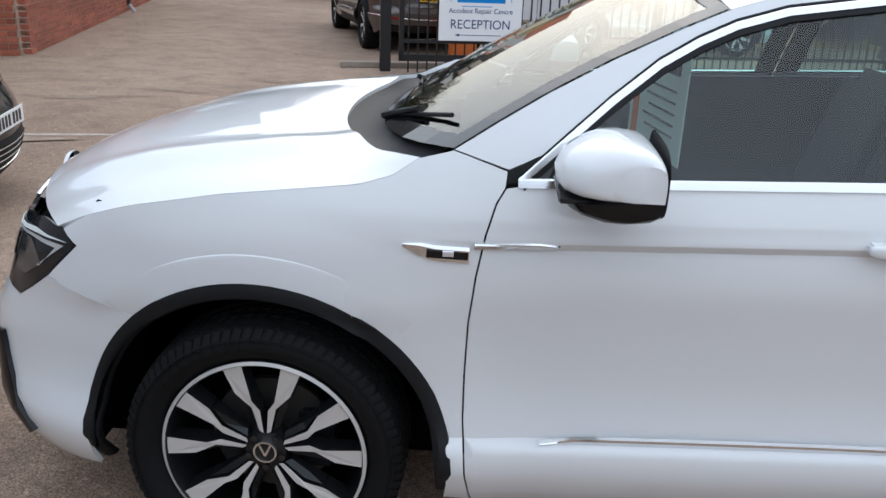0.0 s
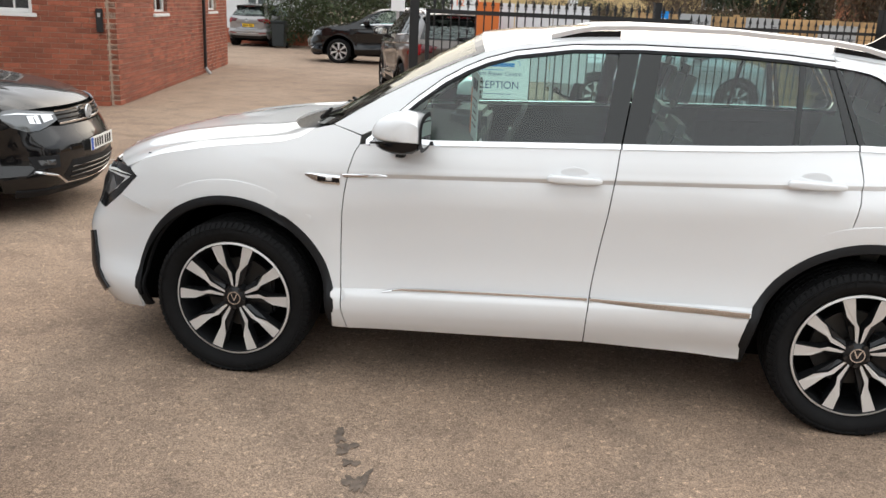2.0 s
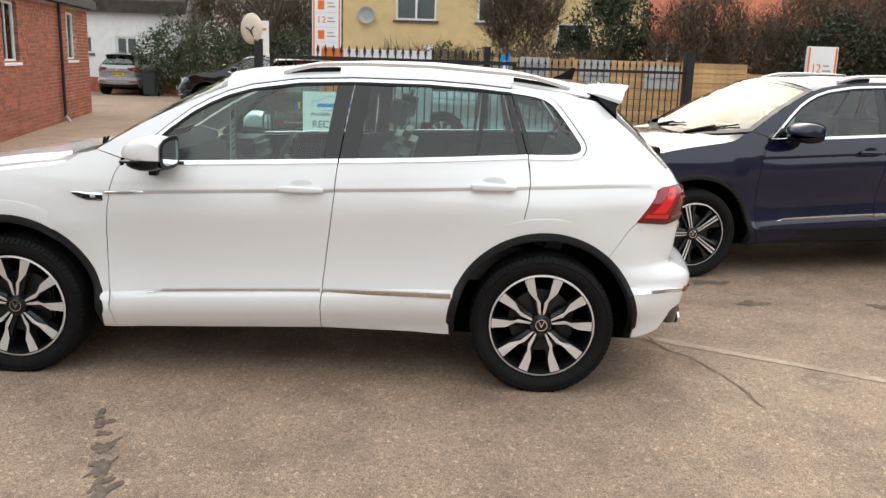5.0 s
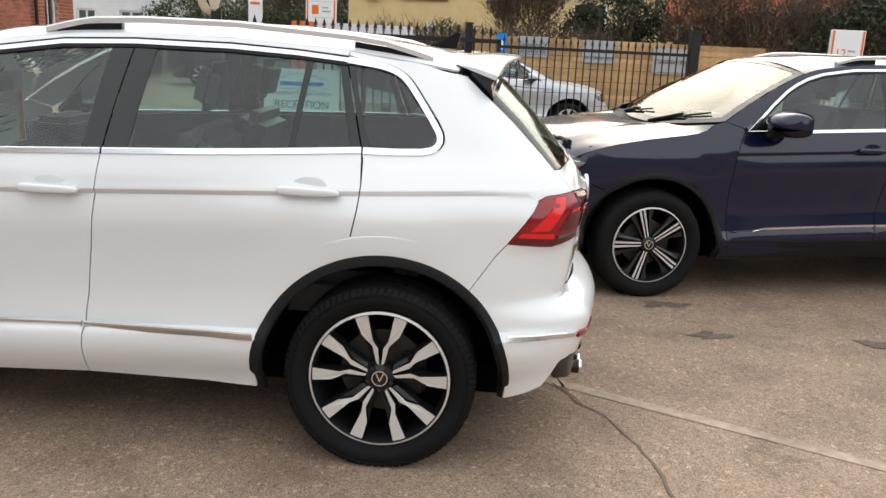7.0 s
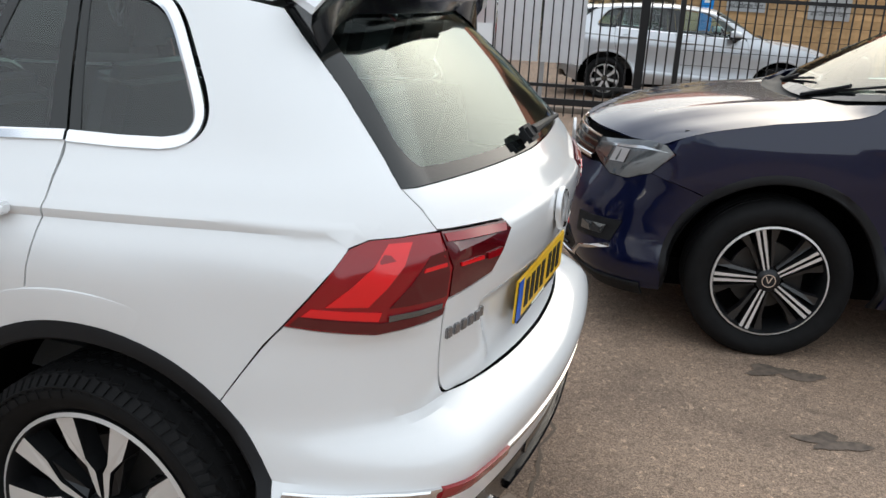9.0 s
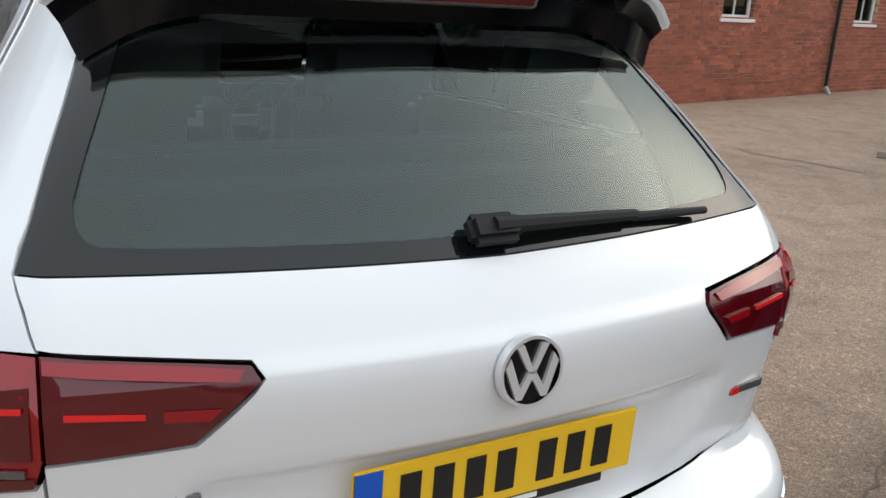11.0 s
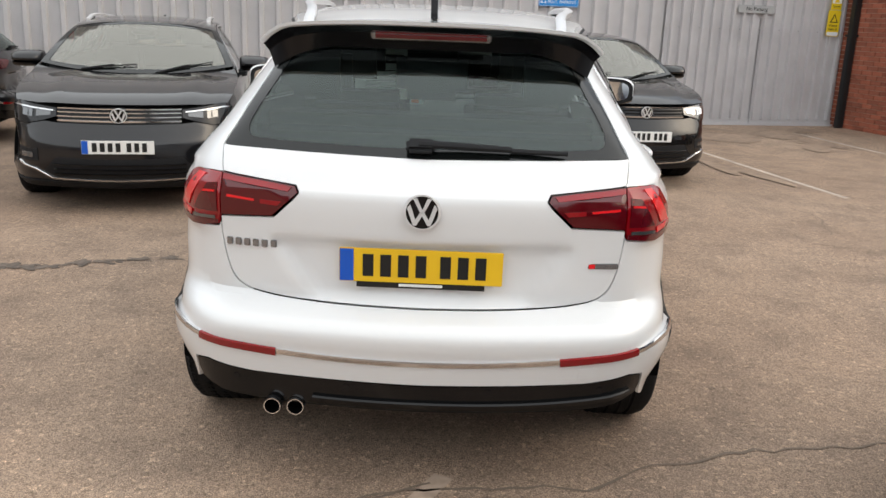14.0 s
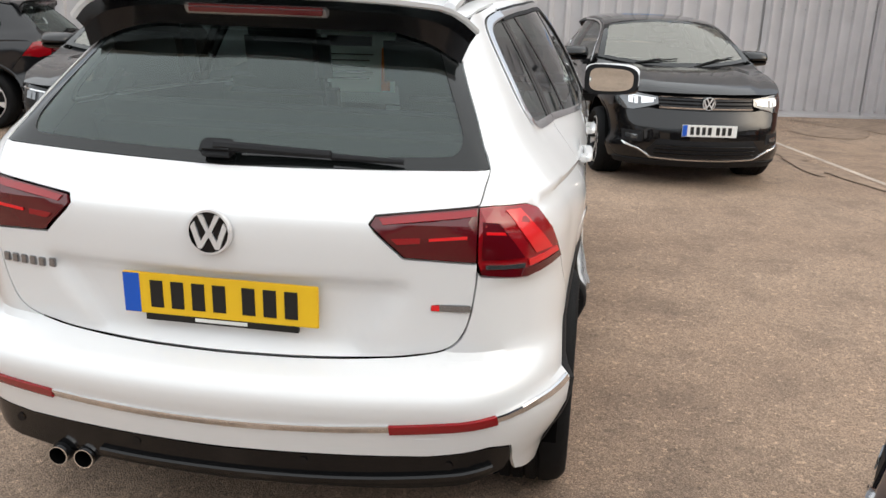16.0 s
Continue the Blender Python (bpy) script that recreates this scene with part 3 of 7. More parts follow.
    if style == "twin_zigzag":
        for k in range(5):
            a = math.pi / 2 + 2 * math.pi * k / 5
            for sg in (1, -1):
                s = sg
                poly = [(0.050, 0.004 * s, 0.016), (0.118, 0.010 * s, 0.010), (0.148, 0.029 * s, 0.004), (R, 0.050 * s, -0.002),
                        (R * 0.965, 0.100 * s, -0.002), (0.168, 0.070 * s, 0.003), (0.126, 0.031 * s, 0.009), (0.056, 0.015 * s, 0.016)]
                part("spoke", place(spoke(poly, 0.006, None, ""), a), [rim_m, M["alloy_dark"]], w, "machined silver angular spoke")
                dark = [(0.056, 0.019 * s, 0.020), (0.122, 0.036 * s, 0.016), (0.160, 0.068 * s, 0.012), (0.118, 0.050 * s, 0.030), (0.062, 0.034 * s, 0.030)]
                part("spoke_flank", place(spoke(dark, 0.004, None, ""), a), [M["alloy_dark"], M["alloy_dark"]], w)
    elif style == "twin_straight":
        for k in range(5):
            a = math.pi / 2 + 2 * math.pi * k / 5 + 0.3
            for s in (1, -1):
                poly = [(0.050, 0.005 * s, 0.014), (R, 0.006 * s, 0.0), (R, 0.022 * s, 0.0), (0.050, 0.013 * s, 0.014)]
                part("spoke", place(spoke(poly, 0.004, None, ""), a), [rim_m, M["alloy_black"]], w, "machined silver straight spoke")
            for s in (1, -1):
                poly = [(0.055, 0.022 * s, 0.022), (R, 0.050 * s, 0.016), (R, 0.095 * s, 0.018), (0.16, 0.055 * s, 0.024), (0.055, 0.032 * s, 0.026)]
                part("black_spoke", place(spoke(poly, 0.004, None, ""), a), [M["alloy_black"], M["alloy_black"]], w)
    else:
        for k in range(7):
            a = math.pi / 2 + 2 * math.pi * k / 7
            poly = [(0.045, -0.016, 0.014), (0.045, 0.016, 0.014), (0.15, 0.020, 0.008), (R, 0.034, 0.0), (R, -0.034, 0.0), (0.15, -0.020, 0.008)]
            part("spoke", place(spoke(poly, 0.006, None, ""), a), [M["satin"], M["alloy_dark"]], w)
    bm = bmesh.new()
    lathe(bm, [(0.001, o + 0.008), (0.03, o + 0.008), (0.034, o + 0.012), (0.052, o + 0.017), (0.058, o + 0.03), (0.055, o + 0.07)], 28, mats=[1, 1, 1, 1, 1])
    bmesh.ops.recalc_face_normals(bm, faces=bm.faces[:])
    hub = part("hub_cap", bm, [M["satin"], M["alloy_dark"]], w, smooth=True)
    bm = bmesh.new()
    for pts in ([(-0.017, 0.02), (-0.011, 0.02), (0.0, -0.004), (0.011, 0.02), (0.017, 0.02), (0.003, -0.012), (-0.003, -0.012)],):
        prism(bm, pts, o + 0.005, o + 0.009)
    lathe(bm, [(0.026, o + 0.009), (0.026, o + 0.004), (0.031, o + 0.004), (0.031, o + 0.009)], 24)
    part("hub_emblem", bm, M["chrome"], w)
    if detail > 1:
        for k in range(5):
            bm = bmesh.new()
            a = math.pi / 2 + 2 * math.pi * (k + 0.5) / 5
            cyl(bm, (0.046 * math.cos(a), o + 0.006, 0.046 * math.sin(a)), (0.046 * math.cos(a), o + 0.03, 0.046 * math.sin(a)), 0.009, n=8)
            part("wheel_bolt", bm, M["alloy_black"], w)
        wr = bmesh.new()
        for a0 in (100, 280):
            for k in range(8):
                a = radians(a0 + k * 6.0)
                box(wr, -0.008, -0.001, -0.011, 0.008, 0.0015, 0.011, m=Matrix.Rotation(-a, 4, "Y") @ Matrix.Translation((r_rim + 0.055, o - 0.031, 0)))
        part("sidewall_lettering", wr, M["tyre"], w)["kind"] = "stuff"
    return w


def emblem(parent, m, r, name="emblem"):
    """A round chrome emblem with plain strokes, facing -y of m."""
    bm = bmesh.new()
    rings = lathe(bm, [(0.001, -0.004), (r * 0.86, -0.004), (r * 0.88, -0.010), (r * 0.97, -0.010), (r, -0.002), (r, 0.004)], 32, mats=[1, 1, 0, 0, 0])
    bmesh.ops.recalc_face_normals(bm, faces=bm.faces[:])
    fs0 = len(bm.faces)
    for pts in ([(-0.5, 0.72), (-0.28, 0.76), (0, 0.12), (0.28, 0.76), (0.5, 0.72), (0.09, -0.06), (-0.09, -0.06)],
                [(-0.82, 0.2), (-0.66, 0.44), (-0.36, -0.42), (-0.1, 0.02), (0.1, 0.02), (0.36, -0.42), (0.66, 0.44), (0.82, 0.2), (0.48, -0.72), (0.3, -0.72), (0, -0.2), (-0.3, -0.72), (-0.48, -0.72)]):
        prism(bm, [(x * r, z * r) for x, z in pts], -0.010, -0.002)
    bmesh.ops.transform(bm, matrix=m, verts=bm.verts[:])
    return part(name, bm, [M["satin"], M["gloss_black"]], parent, "round chrome emblem", smooth=True)


def number_plate(parent, m, yellow, name="number_plate"):
    """A plate 0.52 m wide, facing -y of m; its characters are plain bars."""
    p = part(name, boxbm(-0.26, -0.004, -0.0555, 0.26, 0.004, 0.0555, bevel=0.002, m=m), M["plate_y"] if yellow else M["plate_w"], parent, ("yellow rear" if yellow else "white front") + " number plate with black bars")
    part("blue_band", boxbm(-0.258, -0.0055, -0.053, -0.214, 0.0, 0.053, m=m), M["plate_b"], p)
    x = -0.185
    for k in range(7):
        part("character_bar", boxbm(x, -0.0062, -0.036, x + 0.034, 0, 0.037, m=m), M["ink"], p)
        x += 0.056 if k != 3 else 0.078
    return p


def seat(parent, x, y, back=True, w=0.5):
    s = new("seat")
    s.parent = parent
    s.matrix_local = pose(x, y, 0)
    part("seat_cushion", boxbm(-0.28, -w / 2, 0.50, 0.26, w / 2, 0.68, bevel=0.05), M["seat"], s, smooth=True)
    part("backrest", boxbm(-0.07, -w / 2, 0.0, 0.07, w / 2, 0.60, bevel=0.05, m=pose(0.28, 0, 0.64, 0, 18, 0)), M["seat"], s, smooth=True)
    n = 1 if w < 0.7 else 3
    for k in range(n):
        yy = 0 if n == 1 else (k - 1) * 0.42
        part("headrest", boxbm(-0.045, yy - 0.13, 0.64, 0.045, yy + 0.13, 0.84, bevel=0.04, m=pose(0.28, 0, 0.64, 0, 14, 0)), M["seat"], s, smooth=True)
    return s


def make_car(name, m, paint, label, category="car", group="", size=(1, 1, 1), wheel_style="seven", wheel_r=(0.36, 0.263), detail=1, clad="cladding", rails=True, sport=False, plates=(True, True), glass_rear="glass_d",
             chrome="chrome", black_lamps=False, interior=True, front_style="tall", lift=0.0, price=False, plate_drop=0.0):
    """A car whose front axle lies over the origin of m, nose towards -x. size stretches its body."""
    root = thing(name, m, label, category, group)
    body = root
    st = 0.06 if detail > 1 else (0.09 if detail else 0.14)
    P, CL, CH = M[paint], M[clad] if clad in M else M["cladding"], M[chrome]

    def both(nm, outline, fn, levels, material, lab="", off=0.0, gap=0.0022, follow=None, thick=0.012, step=None, into=None):
        bm = sheet(outline, fn, levels, step or st, gap, thick, off, follow)
        b2 = mirrored(bm)
        l = part(nm, bm, material, (into or (body, body))[0], lab, smooth=True, sharp=32)
        r = part(nm, b2, material, (into or (body, body))[1], lab, smooth=True, sharp=32)
        return l, r

    def strip(nm, pts, width, material, lab="", off=0.003, thick=0.005, fn=flank, into=None):
        bm = ribbon(pts, fn, width, off, thick)
        b2 = mirrored(bm)
        return part(nm, bm, material, (into or (body, body))[0], lab, smooth=True, sharp=10), part(nm, b2, material, (into or (body, body))[1], lab, smooth=True, sharp=10)

    def single(nm, outline, fn, levels, material, lab="", off=0.0, gap=0.0010, thick=0.012, into=None, step=None):
        return part(nm, sheet(outline, fn, levels, step or st, gap, thick, off), material, into or body, lab, smooth=True, sharp=32 if nm != "tailgate" else 60)

    FL, TL, NL = FLANK_LEVELS, TAIL_LEVELS, NOSE_LEVELS
    RA = 0.468
    seam_f = [(0.532, 0.262), (0.515, 0.36), (0.502, 0.5), (0.500, 0.62), (0.503, 0.76), (0.515, 0.88), (0.532, 0.98), (0.552, 1.05), (0.572, 1.085)]
    seam_m = [(1.567, 0.294), (1.570, 0.42), (1.580, 0.56), (1.600, 0.722), (1.620, 0.86), (1.636, 1.0), (1.648, 1.134)]
    seam_r = [(2.545, 0.795), (2.562, 0.88), (2.582, 0.98), (2.590, 1.07), (2.578, 1.176)]
    LAMP_LOW = (-0.52, 0.775)
    # wings, doors, quarters
    both("front_wing", [(-0.445, 0.868), (-0.500, 0.903), *HOOD_EDGE[1:], (0.45, 1.158), (0.575, 1.12)] + seam_f[::-1] + arc(0, 0.345, RA, -10, 132, 20) + [(-0.40, 0.735), LAMP_LOW], shell, FL, P, follow=shoulder)
    fd = both("front_door", seam_f + [(0.615, belt(0.6) + 0.004)] + [(1.648, belt(1.648))] + seam_m[::-1][1:] + [(1.05, 0.276)], flank, FL, P, follow=shoulder)
    rd = both("rear_door", seam_m + [(2.578, belt(2.578))] + seam_r[::-1][1:] + arc(2.681, 0.345, RA, 107, 188, 12) + [(2.05, 0.286)], flank, FL, P, follow=shoulder)
    q_side = [(x, z) for x, z in seam_r] + [(2.70, belt(2.7)), (2.79, 1.178), (2.845, 1.188), (2.868, 1.21), (2.872, 1.24), (2.855, 1.278), (2.793, 1.36), (2.73, 1.44), (2.675, 1.475), (2.61, 1.490), (2.49, 1.506), (2.49, 1.528), (2.75, 1.496)]
    quarter = [(ux(x, z), z) for x, z in q_side[:5] + chaikin(q_side[5:17], 2) + q_side[17:]] + [(3.20, 1.470), (3.315, 1.455), (3.32, 1.40), (3.371, 1.25), (3.412, 1.137), (3.440, 1.10), (3.464, 1.056), (3.40, 1.056), (3.26, 1.050), (3.215, 1.036), (3.17, 0.98), (3.105, 0.886), (2.99, 0.70)]
    quarter += arc(2.681, 0.345, RA, 49, 107, 10)
    both("rear_quarter", quarter, shell, FL, P, follow=shoulder)
    # upper frame from the screen pillar to the rear
    outer = PILLAR + [(x, EDGE_Z(x)) for x in (1.15, 1.3, 1.5, 1.7, 1.9, 2.1, 2.3, 2.49)]
    inner = [(x, z + 0.011) for x, z in CHROME_LINE[:13]]
    both("pillar_frame", [(0.576, 1.122)] + [inner[1]] + inner[2:] + outer[::-1], flank, [0.1 + 0.03 * k for k in range(16)], P, follow=shoulder, gap=0.001)
    # hood, cowl, screen, roof
    nh = 26 if detail > 1 else 14
    part("bonnet", grid_sheet(lambda a, t: hood_fn(a, t), nh, nh * 2, 0.015), P, body, smooth=True, sharp=50)
    part("scuttle", grid_sheet(lambda a, t: hood_fn(1.0, 0.04 + 0.92 * t) * (1 - a) + (screen_fn(0.06, 0.04 + 0.92 * t)) * a - Vector((0, 0, 0.012 + 0.03 * math.sin(math.pi * a))), 6, 24), M["cladding"], body, "black plastic scuttle under the windscreen", smooth=True)
    ws = part("windscreen", grid_sheet(screen_fn, 12, 16), M["glass_w"], body, "clear windscreen")
    ws.visible_shadow = False
    bm = bmesh.new()
    for (a0, a1, b0, b1) in ((0, 1, 0, 0.035), (0, 1, 0.965, 1), (0.95, 1, 0.0, 1), (0, 0.07, 0, 1)):
        g = grid_sheet(lambda s, t: screen_fn(a0 + (a1 - a0) * s, b0 + (b1 - b0) * t) + Vector((-0.002, 0, 0.002)), 12, 12)
        tmp = bpy.data.meshes.new("tmp")
        g.to_mesh(tmp)
        g.free()
        bm.from_mesh(tmp)
        bpy.data.meshes.remove(tmp)
    part("screen_surround", bm, M["frit"], ws)
    part("roof", grid_sheet(roof_fn, 22, 22, 0.01), P, body, smooth=True, sharp=60)
    part("headlining", grid_sheet(lambda s, t: roof_fn(0.03 + 0.94 * s, 0.04 + 0.92 * t) - Vector((0, 0, 0.03)), 8, 8), M["lining"], body)
    # tail
    gate = chaikin([(0, 0.648), (-0.30, 0.650), (-0.52, 0.660), (-0.595, 0.690), (-0.632, 0.76), (-0.652, 0.85), (-0.656, 0.918)]) + [ (-0.47, 0.928), (-0.40, 0.995), (-0.386, 1.014), (-0.398, 1.034), (-0.656, 1.060), (-0.676, 1.10), (-0.704, 1.135), (-0.40, 1.130), (0, 1.124)]
    tg = single("tailgate", mirror_poly(gate), gate_skin, TL, P, step=0.024 if detail > 1 else None)
    rg = single("rear_window", mirror_poly([(0, 1.126), (-0.40, 1.132), (-0.704, 1.137), (-0.745, 1.25), (-0.795, 1.40), (-0.79, 1.455), (0, 1.475)]), tail, TL, M[glass_rear if glass_rear != "glass_d" else "glass_r"], "dark tinted rear window", off=-0.004, thick=0)
    rg.visible_shadow = False
    rim_in = chaikin([(-0.675, 1.455), (-0.672, 1.40), (-0.640, 1.27), (-0.605, 1.165), (-0.50, 1.160), (-0.25, 1.154), (0, 1.152)], 3)
    for sg in (1, -1):
        poly = [(0, 1.126), (-0.40, 1.132), (-0.704, 1.137), (-0.745, 1.25), (-0.795, 1.40), (-0.79, 1.455)] + rim_in
        part("window_edge", sheet([(sg * v, z) for v, z in poly], tail, TL, st, 0, 0.0, -0.002), M["frit"], rg, smooth=True)
    bump = [(0, 0.406), (-0.55, 0.414), (-0.72, 0.436), (-0.793, 0.424), (-0.82, 0.375), (-0.86, 0.32), (-0.93, 0.295), (-0.975, 0.285)] + [(-(4.12 - ux(x, z)), z) for x, z in arc(2.681, 0.345, RA, -8, 49, 8)] + [(-1.015, 0.884), (-0.835, 0.866), (-0.670, 0.884)] + chaikin([(-0.660, 0.90), (-0.656, 0.85), (-0.636, 0.758), (-0.598, 0.686), (-0.522, 0.6580), (-0.30, 0.6480), (0, 0.6460)])[1:]
    rb = single("rear_bumper", mirror_poly(bump), gate_skin, TL, P, step=0.03 if detail > 1 else None)
    single("diffuser", mirror_poly([(0, 0.305), (-0.50, 0.31), (-0.68, 0.325), (-0.80, 0.345), (-0.815, 0.375), (-0.79, 0.42), (-0.72, 0.432), (-0.55, 0.412), (0, 0.402)]), tail, TL, M["valance"], "black lower rear valance", into=rb)
    zc = lambda v: 0.49 + 0.045 * (min(abs(v), 0.85) / 0.8) ** 2
    part("chrome_trim", ribbon([(v, zc(v)) for v in np.linspace(-1.02, 1.02, 41)], tail, 0.020, 0.002, 0.005), CH, rb, "chrome strip round the rear bumper", smooth=True, sharp=10)
    for sg in (-1, 1):
        part("reflector", ribbon([(sg * v, zc(v) - 0.002) for v in np.linspace(0.455, 0.735, 9)], tail, 0.026, 0.006, 0.004), M["red"], rb, "red bumper reflector", smooth=True)
    if sport:
        for k in (0, 1):
            bm = bmesh.new()
            lathe(bm, [(0.001, 0.05), (0.025, 0.05), (0.025, 0.0), (0.028, 0.0), (0.029, 0.01), (0.029, 0.12)], 24, mats=[1, 1, 0, 0, 2])
            bmesh.ops.transform(bm, matrix=pose(3.466, -0.475 + 0.076 * k, 0.300, 0, 0, 90), verts=bm.verts[:])
            part("tailpipe", bm, [M["chrome"], M["gap"], M["alloy_dark"]], rb, smooth=True)
        part("valance_lip", ribbon([(v, 0.335 + 0.03 * (abs(v) / 0.7) ** 3) for v in np.linspace(-0.34, 0.74, 23)], tail, 0.022, 0.004, 0.010), M["valance"], rb, smooth=True)
        for v in (-0.60, -0.23, 0.23, 0.60):
            bm = bmesh.new()
            q = tail(v, 0.385)
            cyl(bm, q + Vector((-0.004, 0, 0)), q + Vector((0.004, 0, 0)), 0.012, n=16)
            part("parking_sensor", bm, M["gloss_black"], rb)
        part("tow_cover", sheet([(0.52, 0.43), (0.58, 0.432), (0.58, 0.475), (0.52, 0.472)], tail, TL, 0.03, 0, 0.002, 0.0012), P, rb)
    # rear lamps
    bl = [(3.105, 0.886), (3.17, 0.98), (3.215, 1.036), (3.26, 1.050), (3.40, 1.056), (3.463, 1.054), (3.463, 0.925), (3.45, 0.890), (3.285, 0.868)]
    lamps = both("tail_lamp", bl, shell, TL, M["red"], "red wrap-round tail lamp", off=0.004, gap=0.001)
    gl = [(-0.652, 1.055), (-0.40, 1.030), (-0.39, 1.012), (-0.474, 0.934), (-0.652, 0.924)]
    gls = both("gate_lamp", gl, tail, TL, M["red_dark"], "smoked red lamp in the tailgate", off=0.004, gap=0.001)
    if detail:
        both("lamp_stripe", [(3.175, 0.930), (3.255, 0.930), (3.36, 1.043), (3.30, 1.043)], shell, TL, M["red_bright"], off=0.0075, gap=0, thick=0.003, into=lamps)
        both("lamp_foot", [(3.115, 0.890), (3.285, 0.872), (3.45, 0.892), (3.452, 0.906), (3.285, 0.895), (3.13, 0.908)], shell, TL, M["red_dark"], off=0.0075, gap=0, thick=0.003, into=lamps)
        both("lamp_bar", [(3.135, 0.910), (3.28, 0.899), (3.285, 0.917), (3.15, 0.925)], shell, TL, M["red_bright"], off=0.0075, gap=0, thick=0.003, into=lamps)
        both("lamp_inner", [(3.30, 0.925), (3.45, 0.932), (3.45, 1.025), (3.39, 1.02)], shell, TL, M["red_dark"], off=0.0075, gap=0, thick=0.003, into=lamps)
        both("lamp_reverse", [(3.30, 0.898), (3.44, 0.908), (3.44, 0.919), (3.30, 0.910)], shell, TL, M["lamp_clear"], off=0.0095, gap=0, thick=0.003, into=lamps)
        both("lamp_light", [(3.37, 0.99), (3.44, 0.995), (3.44, 1.002), (3.375, 0.998)], shell, TL, M["red_bright"], off=0.0095, gap=0, thick=0.003, into=lamps)
        both("lamp_top", [(-0.648, 1.034), (-0.42, 1.012), (-0.41, 1.026), (-0.648, 1.049)], tail, TL, M["red"], off=0.0075, gap=0, thick=0.003, into=gls)
        both("lamp_light", [(-0.62, 0.985), (-0.53, 0.978), (-0.53, 0.985), (-0.62, 0.993)], tail, TL, M["red_bright"], off=0.0075, gap=0, thick=0.003, into=gls)
        both("lamp_light", [(-0.51, 0.972), (-0.455, 0.968), (-0.44, 0.982), (-0.51, 0.986)], tail, TL, M["red"], off=0.0075, gap=0, thick=0.003, into=gls)
    # spoiler over the rear window
    def spo(a, t):
        t = t * 2 - 1
        k = abs(t)
        p = tail(-0.60, 1.475)
        base = roof_fn(0.985, 0.5 + t * 0.455)
        tip = Vector((3.152 - 0.10 * k ** 2.4, 0.585 * t, 1.534 - 0.030 * k ** 3 - 0.045 * max(0, (k - 0.82) / 0.18) ** 2))
        return base * (1 - a) + tip * a + Vector((0, 0, 0.004))
    bmx = bmesh.new()
    nb = 36
    prof = []
    for j in range(nb + 1):
        t = j / nb
        k = abs(t * 2 - 1)
        a, b = spo(0, t), spo(1, t)
        low = tail((t * 2 - 1) * 0.775, 1.446 - 0.075 * max(0, (k - 0.62) / 0.38) ** 1.4) + Vector((0.004, 0, 0))
        d = Vector((b.x - 0.012, b.y * 0.985, b.z - 0.015))
        prof.append([a, (a + b) / 2 + Vector((0, 0, 0.006)), b, b + Vector((-0.004, 0, -0.011)), d, d * 0.55 + low * 0.45 + Vector((-0.012, 0, 0.010)), low])
    rows = [[bmx.verts.new(p) for p in r] for r in prof]
    for r, s in zip(rows, rows[1:]):
        for k in range(6):
            bmx.faces.new((r[k], r[k + 1], s[k + 1], s[k])).material_index = 0 if k < 4 else 1
    for r, d in ((rows[0], 1), (rows[-1], -1)):
        bmx.faces.new(r[:5][::d]).material_index = 0
        bmx.faces.new([r[0], *r[4:]][::d]).material_index = 1
    bmesh.ops.recalc_face_normals(bmx, faces=bmx.faces[:])
    sp = part("roof_spoiler", bmx, [P, M["gloss_black"]], body, smooth=True, sharp=30)
    part("light_rim", boxbm(-0.010, -0.20, -0.016, 0.002, 0.20, 0.016, bevel=0.006, m=pose(3.134, 0, 1.490, 0, 25, 0)), M["badge"], sp)
    bm = boxbm(-0.012, -0.19, -0.012, 0.004, 0.19, 0.012, bevel=0.006, m=pose(3.138, 0, 1.490, 0, 25, 0))
    part("brake_light", bm, M["red_dark"], sp, "dark red high brake light")
    # under shell behind the gaps, floor, arches
    def under(u0, u1, z0, z1, d):
        return grid_sheet(lambda a, b: (lambda p: Vector((p.x * 0.985 + 0.02 - (0.06 if u0 > 3 else 0.0), p.y * (1 - d), p.z)))(shell(u0 + (u1 - u0) * a, z0 + (z1 - z0) * b)), 40, 6)
    for (u0, u1, z0) in ((-1.4, -0.55, 0.25), (0.53, 2.15, 0.28), (-0.5, 3.18, 0.85), (3.25, 4.12, 0.30)):
        bm = under(u0, u1, z0, 1.05 if u0 > 0.5 and u1 < 3 else (0.9 if u0 < -0.6 else 0.97), 0.035)
        b2 = mirrored(bm)
        part("inner_shell", bm, M["gap"], body)
        part("inner_shell", b2, M["gap"], body)
    part("underbody", boxbm(-0.62, -0.60, 0.21, 3.2, 0.60, 0.34), M["gap"], body)
    part("engine_bay", boxbm(-0.60, -0.55, 0.3, 0.45, 0.55, 0.86), M["gap"], body)
    for hx in (0.0, 2.681):
        pts = arc(hx, 0.345, 0.447, -3, 183, 28)
        for sg in (-1, 1):
            bm = bmesh.new()
            a = [bm.verts.new((x, sg * 0.868, z)) for x, z in pts]
            b = [bm.verts.new((x, sg * 0.55, z)) for x, z in pts]
            for i in range(len(pts) - 1):
                bm.faces.new((a[i], a[i + 1], b[i + 1], b[i]))
            bm.faces.new(b)
            part("arch_liner", bm, M["gap"], body)
